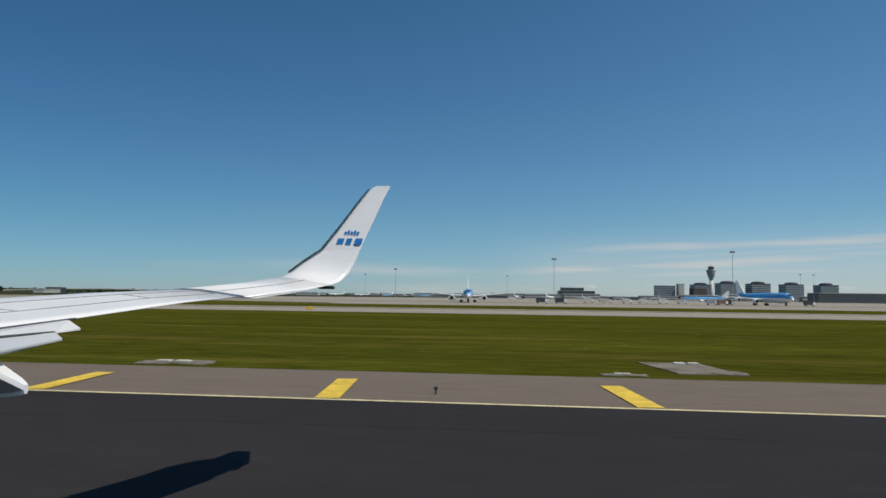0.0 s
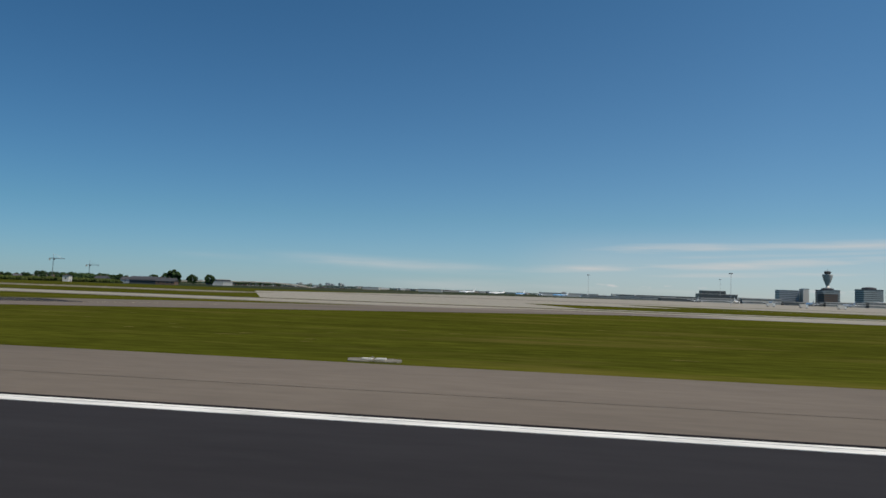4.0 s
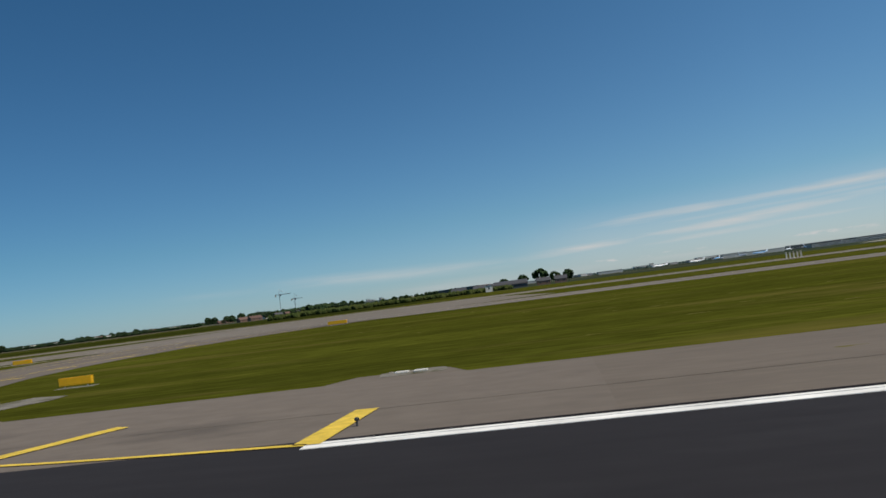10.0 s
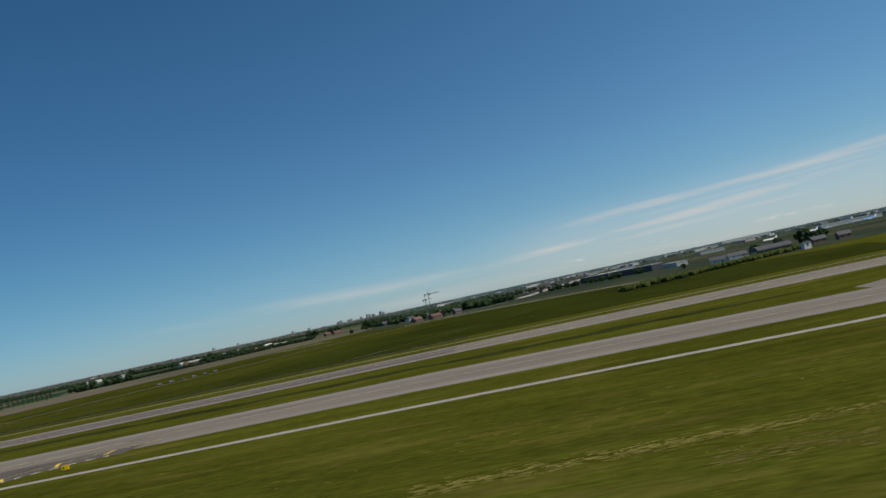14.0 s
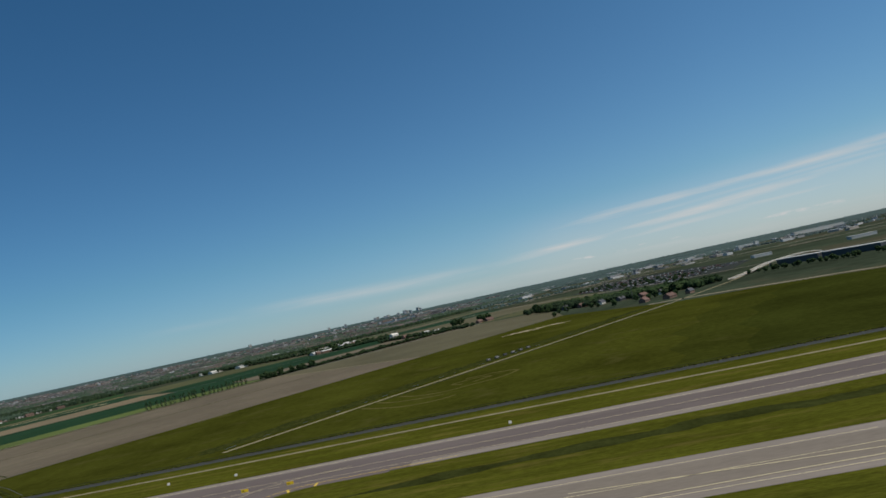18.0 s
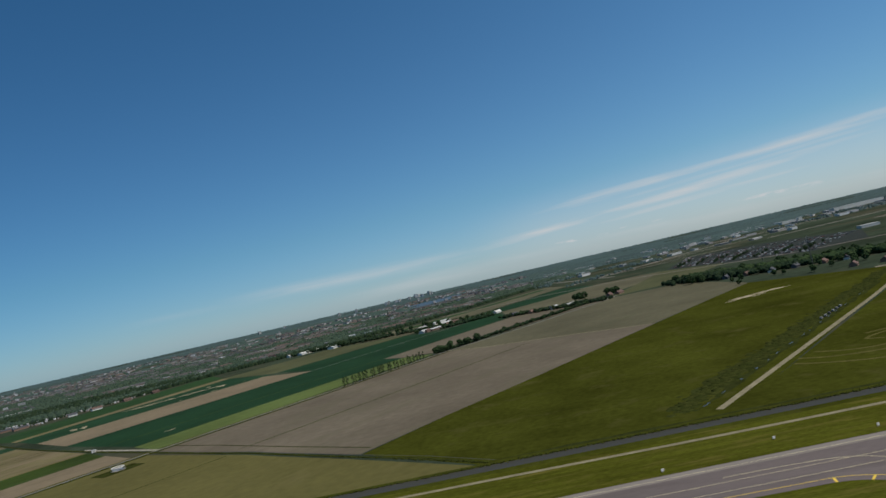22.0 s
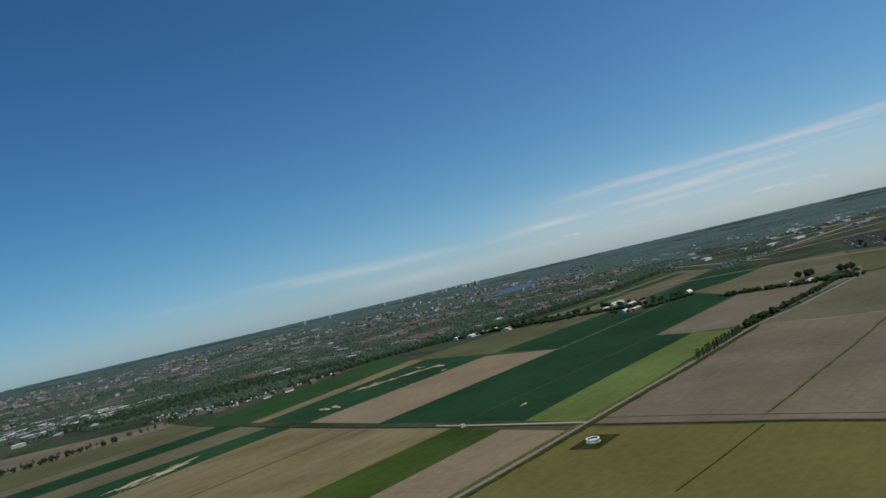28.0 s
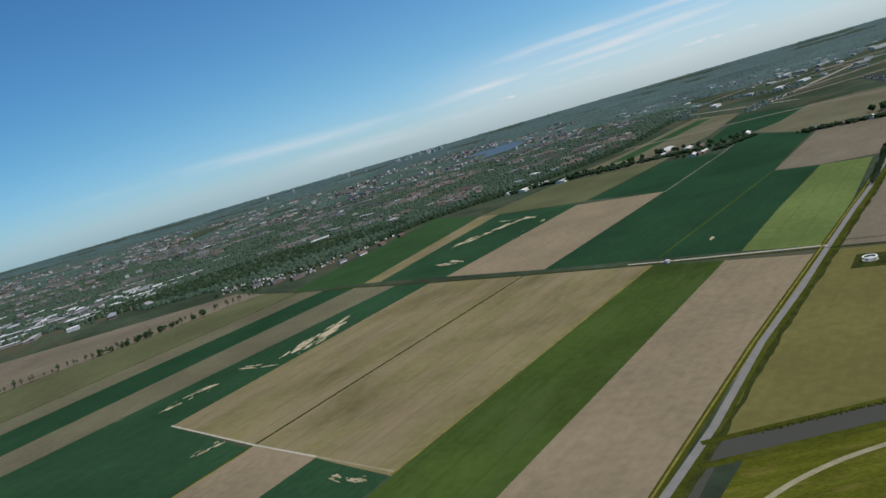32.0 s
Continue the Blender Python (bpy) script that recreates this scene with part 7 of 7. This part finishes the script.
for x, y, w in ((-835, 1208, 76), (-786, 1130, 94)):
    block("dark_hall", x, y, w, 22, 9, -58, "long dark flat-roofed hall beside the flyover", M["dark"], 2, glass=False)

grove(broad, scatter(-930, 1150, -800, 1010, 26, 10), "trees before the halls", 0.4, 0.65)
block("pale_hall", -744, 1052, 54, 16, 5.5, -80, "low pale hall beside a dark one", M["cladding"], 2, glass=False)


M["van_paint"] = painted("dull_grey_van_paint", (0.16, 0.155, 0.145), 0.7, rand=0.6, spec=0.1)


def van(x, y, turn):
    v = thing("parked_van", x, y, 0.1, turn, "pale grey van parked on the meadow track", "van", "vans on the track")
    part("body", boxm(-2.2, 2.2, -0.95, 0.95, 0.4, 1.9, taper=0.92, bevel=0.12), M["van_paint"], v)
    part("window", boxm(0.4, 1.8, -0.96, 0.96, 1.1, 1.6), M["glass"], v)
    for sx in (-1.5, 1.5):
        for sy in (-0.95, 0.95):
            part("wheel", tube([(sx, sy - 0.12, 0.36), (sx, sy + 0.12, 0.36)], 0.36, 10), M["black"], v)


for k in range(6):
    van(-1318 + 7.2 * k, 648 + 8.9 * k, 52)

# ---- car park ----
M["lot"] = surface("car_park_asphalt", (0.036, 0.042, 0.038), 0.15, 0.05, 1.0, rough=0.95, spec=0.0)
flat("car_park", [(-1165, 1960), (-1070, 1625), (-991, 1450), (-870, 1480), (-735, 1790), (-820, 2200), (-1000, 2410)], 0.06, M["lot"], "large asphalt car park", "car park")
M["cars"] = island("car_paint", [(0.24, 0.24, 0.23), (0.05, 0.05, 0.05), (0.60, 0.59, 0.56), (0.08, 0.085, 0.09), (0.14, 0.14, 0.135), (0.16, 0.05, 0.04), (0.04, 0.04, 0.042)], 0.7, spec=0.15)
cv, cf = [], []
CAR_V = np.array([(-2.2, -0.9, 0.3), (2.2, -0.9, 0.3), (2.2, 0.9, 0.3), (-2.2, 0.9, 0.3), (-2.2, -0.9, 0.85), (2.2, -0.9, 0.85), (2.2, 0.9, 0.85), (-2.2, 0.9, 0.85), (-1.5, -0.75, 1.5), (0.8, -0.75, 1.5), (0.8, 0.75, 1.5), (-1.5, 0.75, 1.5)])
CAR_F = [(0, 1, 5, 4), (1, 2, 6, 5), (2, 3, 7, 6), (3, 0, 4, 7), (4, 5, 9, 8), (5, 6, 10, 9), (6, 7, 11, 10), (7, 4, 8, 11), (8, 9, 10, 11)]
n = 0
for i in range(46):
    for j in range(60):
        u, v = (i + 0.5) / 46, (j + 0.5) / 60
        if rg.uniform() < 0.3 or i % 6 >= 4 or noise.noise((i * 0.22, j * 0.13, 4.0)) < -0.25:
            continue
        a = np.array((-1152, 1950)) * (1 - u) + np.array((-985, 1462)) * u
        b = np.array((-1000, 2400)) * (1 - u) + np.array((-745, 1790)) * u
        c = a * (1 - v) + b * v
        cv.append(CAR_V @ np.array([[0.8, -0.6, 0], [0.6, 0.8, 0], [0, 0, 1]]) + (c[0], c[1], 0.06))
        cf += [tuple(k + 12 * n for k in f) for f in CAR_F]
        n += 1
me = bpy.data.meshes.new("parked_cars")
me.from_pydata((np.concatenate(cv) * S).tolist(), [], cf)
me.materials.append(M["cars"])
tagged(new("parked_cars", me), "hundreds of parked cars in rows", "cars", kind="stuff")

# ---- far airport strips, lake, city towers ----
for pts, w in (([(-1400, 2300), (-600, 3100), (800, 3300)], 40), ([(-900, 3250), (600, 3500)], 30), ([(-700, 2500), (900, 2750)], 45), ([(-500, 2200), (900, 2300)], 35), ([(-1000, 3000), (-200, 3250), (900, 3420)], 25), ([(-1600, 2900), (-700, 3600), (300, 4000)], 22), ([(-1300, 2500), (-500, 2850)], 26), ([(-1500, 3500), (-600, 4100)], 24), ([(-900, 3900), (600, 4500)], 30), ([(-900, 3340), (-600, 3225)], 40), ([(-400, 4270), (60, 3910)], 44), ([(-1250, 2415), (-850, 2432)], 24), ([(-1500, 3190), (-1370, 2650), (-1265, 2250)], 20)):
    strip("far_taxiway", pts, w * 0.6, 0.07, M["pale_edge"], "pale far taxiway strip", "taxiway")
strip("motorway", [(-1900, 2250), (-1450, 2050), (-1250, 1900), (-1000, 1520), (-800, 1420), (-300, 1300)], 14, 0.09, M["shoulder"], "grey motorway behind the fields", "road")
flat("lake", LAKE, 0.2, M["lake"], "pale blue lake among woods", "water")
for i, (x, h) in enumerate(((-2958, 44), (-2935, 52), (-2860, 38), (-2810, 46), (-2634, 62), (-2610, 52), (-2560, 44), (-2487, 62), (-2470, 48), (-2700, 46), (-3300, 44), (-3500, 48), (-4100, 44), (-4400, 52))):
    block("city_tower", x, 7500 + 40 * (i % 3), 24 + 6 * (i % 3), 26, h * 0.72, 10 * i, "tall grey tower block in the far city", M["cladding"] if i % 2 else M["steel"], 4)["group"] = "far city towers"

# small vehicles on the apron
def truck(x, y, turn, body, label):
    v = thing("service_truck", x, y, 0.05, turn, label, "truck", "apron vehicles")
    v.scale = (0.85, 0.85, 0.85)
    part("cargo_box", boxm(-4, 2, -1.3, 1.3, 1, 4, bevel=0.05), body, v)
    cabp = part("cab", boxm(2.1, 4, -1.25, 1.25, 0.7, 3.0, bevel=0.15), M["acwhite"], v)
    part("windscreen", boxm(3.95, 4.05, -1.1, 1.1, 1.9, 2.8), M["glass"], cabp)
    for sx in (-2.8, 3):
        for sy in (-1.2, 1.2):
            part("wheel", tube([(sx, sy - 0.2, 0.5), (sx, sy + 0.2, 0.5)], 0.5, 10), M["black"], v)


for x, y, t_, m_, l_ in ((38, 420, 0, "dark", "dark low-loader on the apron"), (27, 419, 4, "dark", "dark low-loader on the apron"), (146, 486, 10, "brick", "reddish catering truck beside a jet"), (152, 491, 70, "brick", "reddish catering truck beside a jet"), (141, 493, 0, "steel", "grey catering truck beside a jet"),
                         (198, 480, 8, "dark", "dark tug near the nose of a jet"), (90, 700, 15, "steel", "grey service truck on the apron"), (62, 516, 2, "plaster", "white box truck on the apron"), (75, 520, -4, "plaster", "white box truck on the apron"), (89, 518, 3, "plaster", "white box truck on the apron"), (101, 523, 0, "plaster", "white box truck on the apron"), (114, 519, 5, "plaster", "white box truck on the apron"), (128, 524, -3, "plaster", "white box truck on the apron"), (5, 640, 0, "plaster", "white box truck on the apron"), (-22, 650, 3, "plaster", "white box truck on the apron"), (-50, 646, -3, "plaster", "white box truck on the apron")):
    truck(x, y, t_, M[m_], l_)

for x, y in ((-1466, 352), (-1520, 338), (-1425, 341), (-1290, 338)):
    mb = thing("marker_board", x, y, 0, 20, "small pale marker board on the grass", "marker", "taxiway markers")
    part("board", boxm(-0.7, 0.7, -0.15, 0.15, 0.3, 1.5, bevel=0.05), M["plaster"], mb)
    part("post", tube([(0, 0, 0), (0, 0, 0.35)], 0.08, 6), M["steel"], mb)
cp = random.Random(3)
for k in range(7):
    u = (k + 0.5) / 7
    a, b = Vector((-1152 + 167 * u, 1950 - 488 * u)), Vector((-1000 + 255 * u, 2400 - 610 * u))
    grove(round_tree, [tuple(a.lerp(b, v) + Vector((cp.uniform(-6, 6), cp.uniform(-6, 6)))) for v in (0.02, 0.08, 0.14, 0.2, 0.28, 0.36, 0.45)], "trees in the car park", 0.5, 0.8)
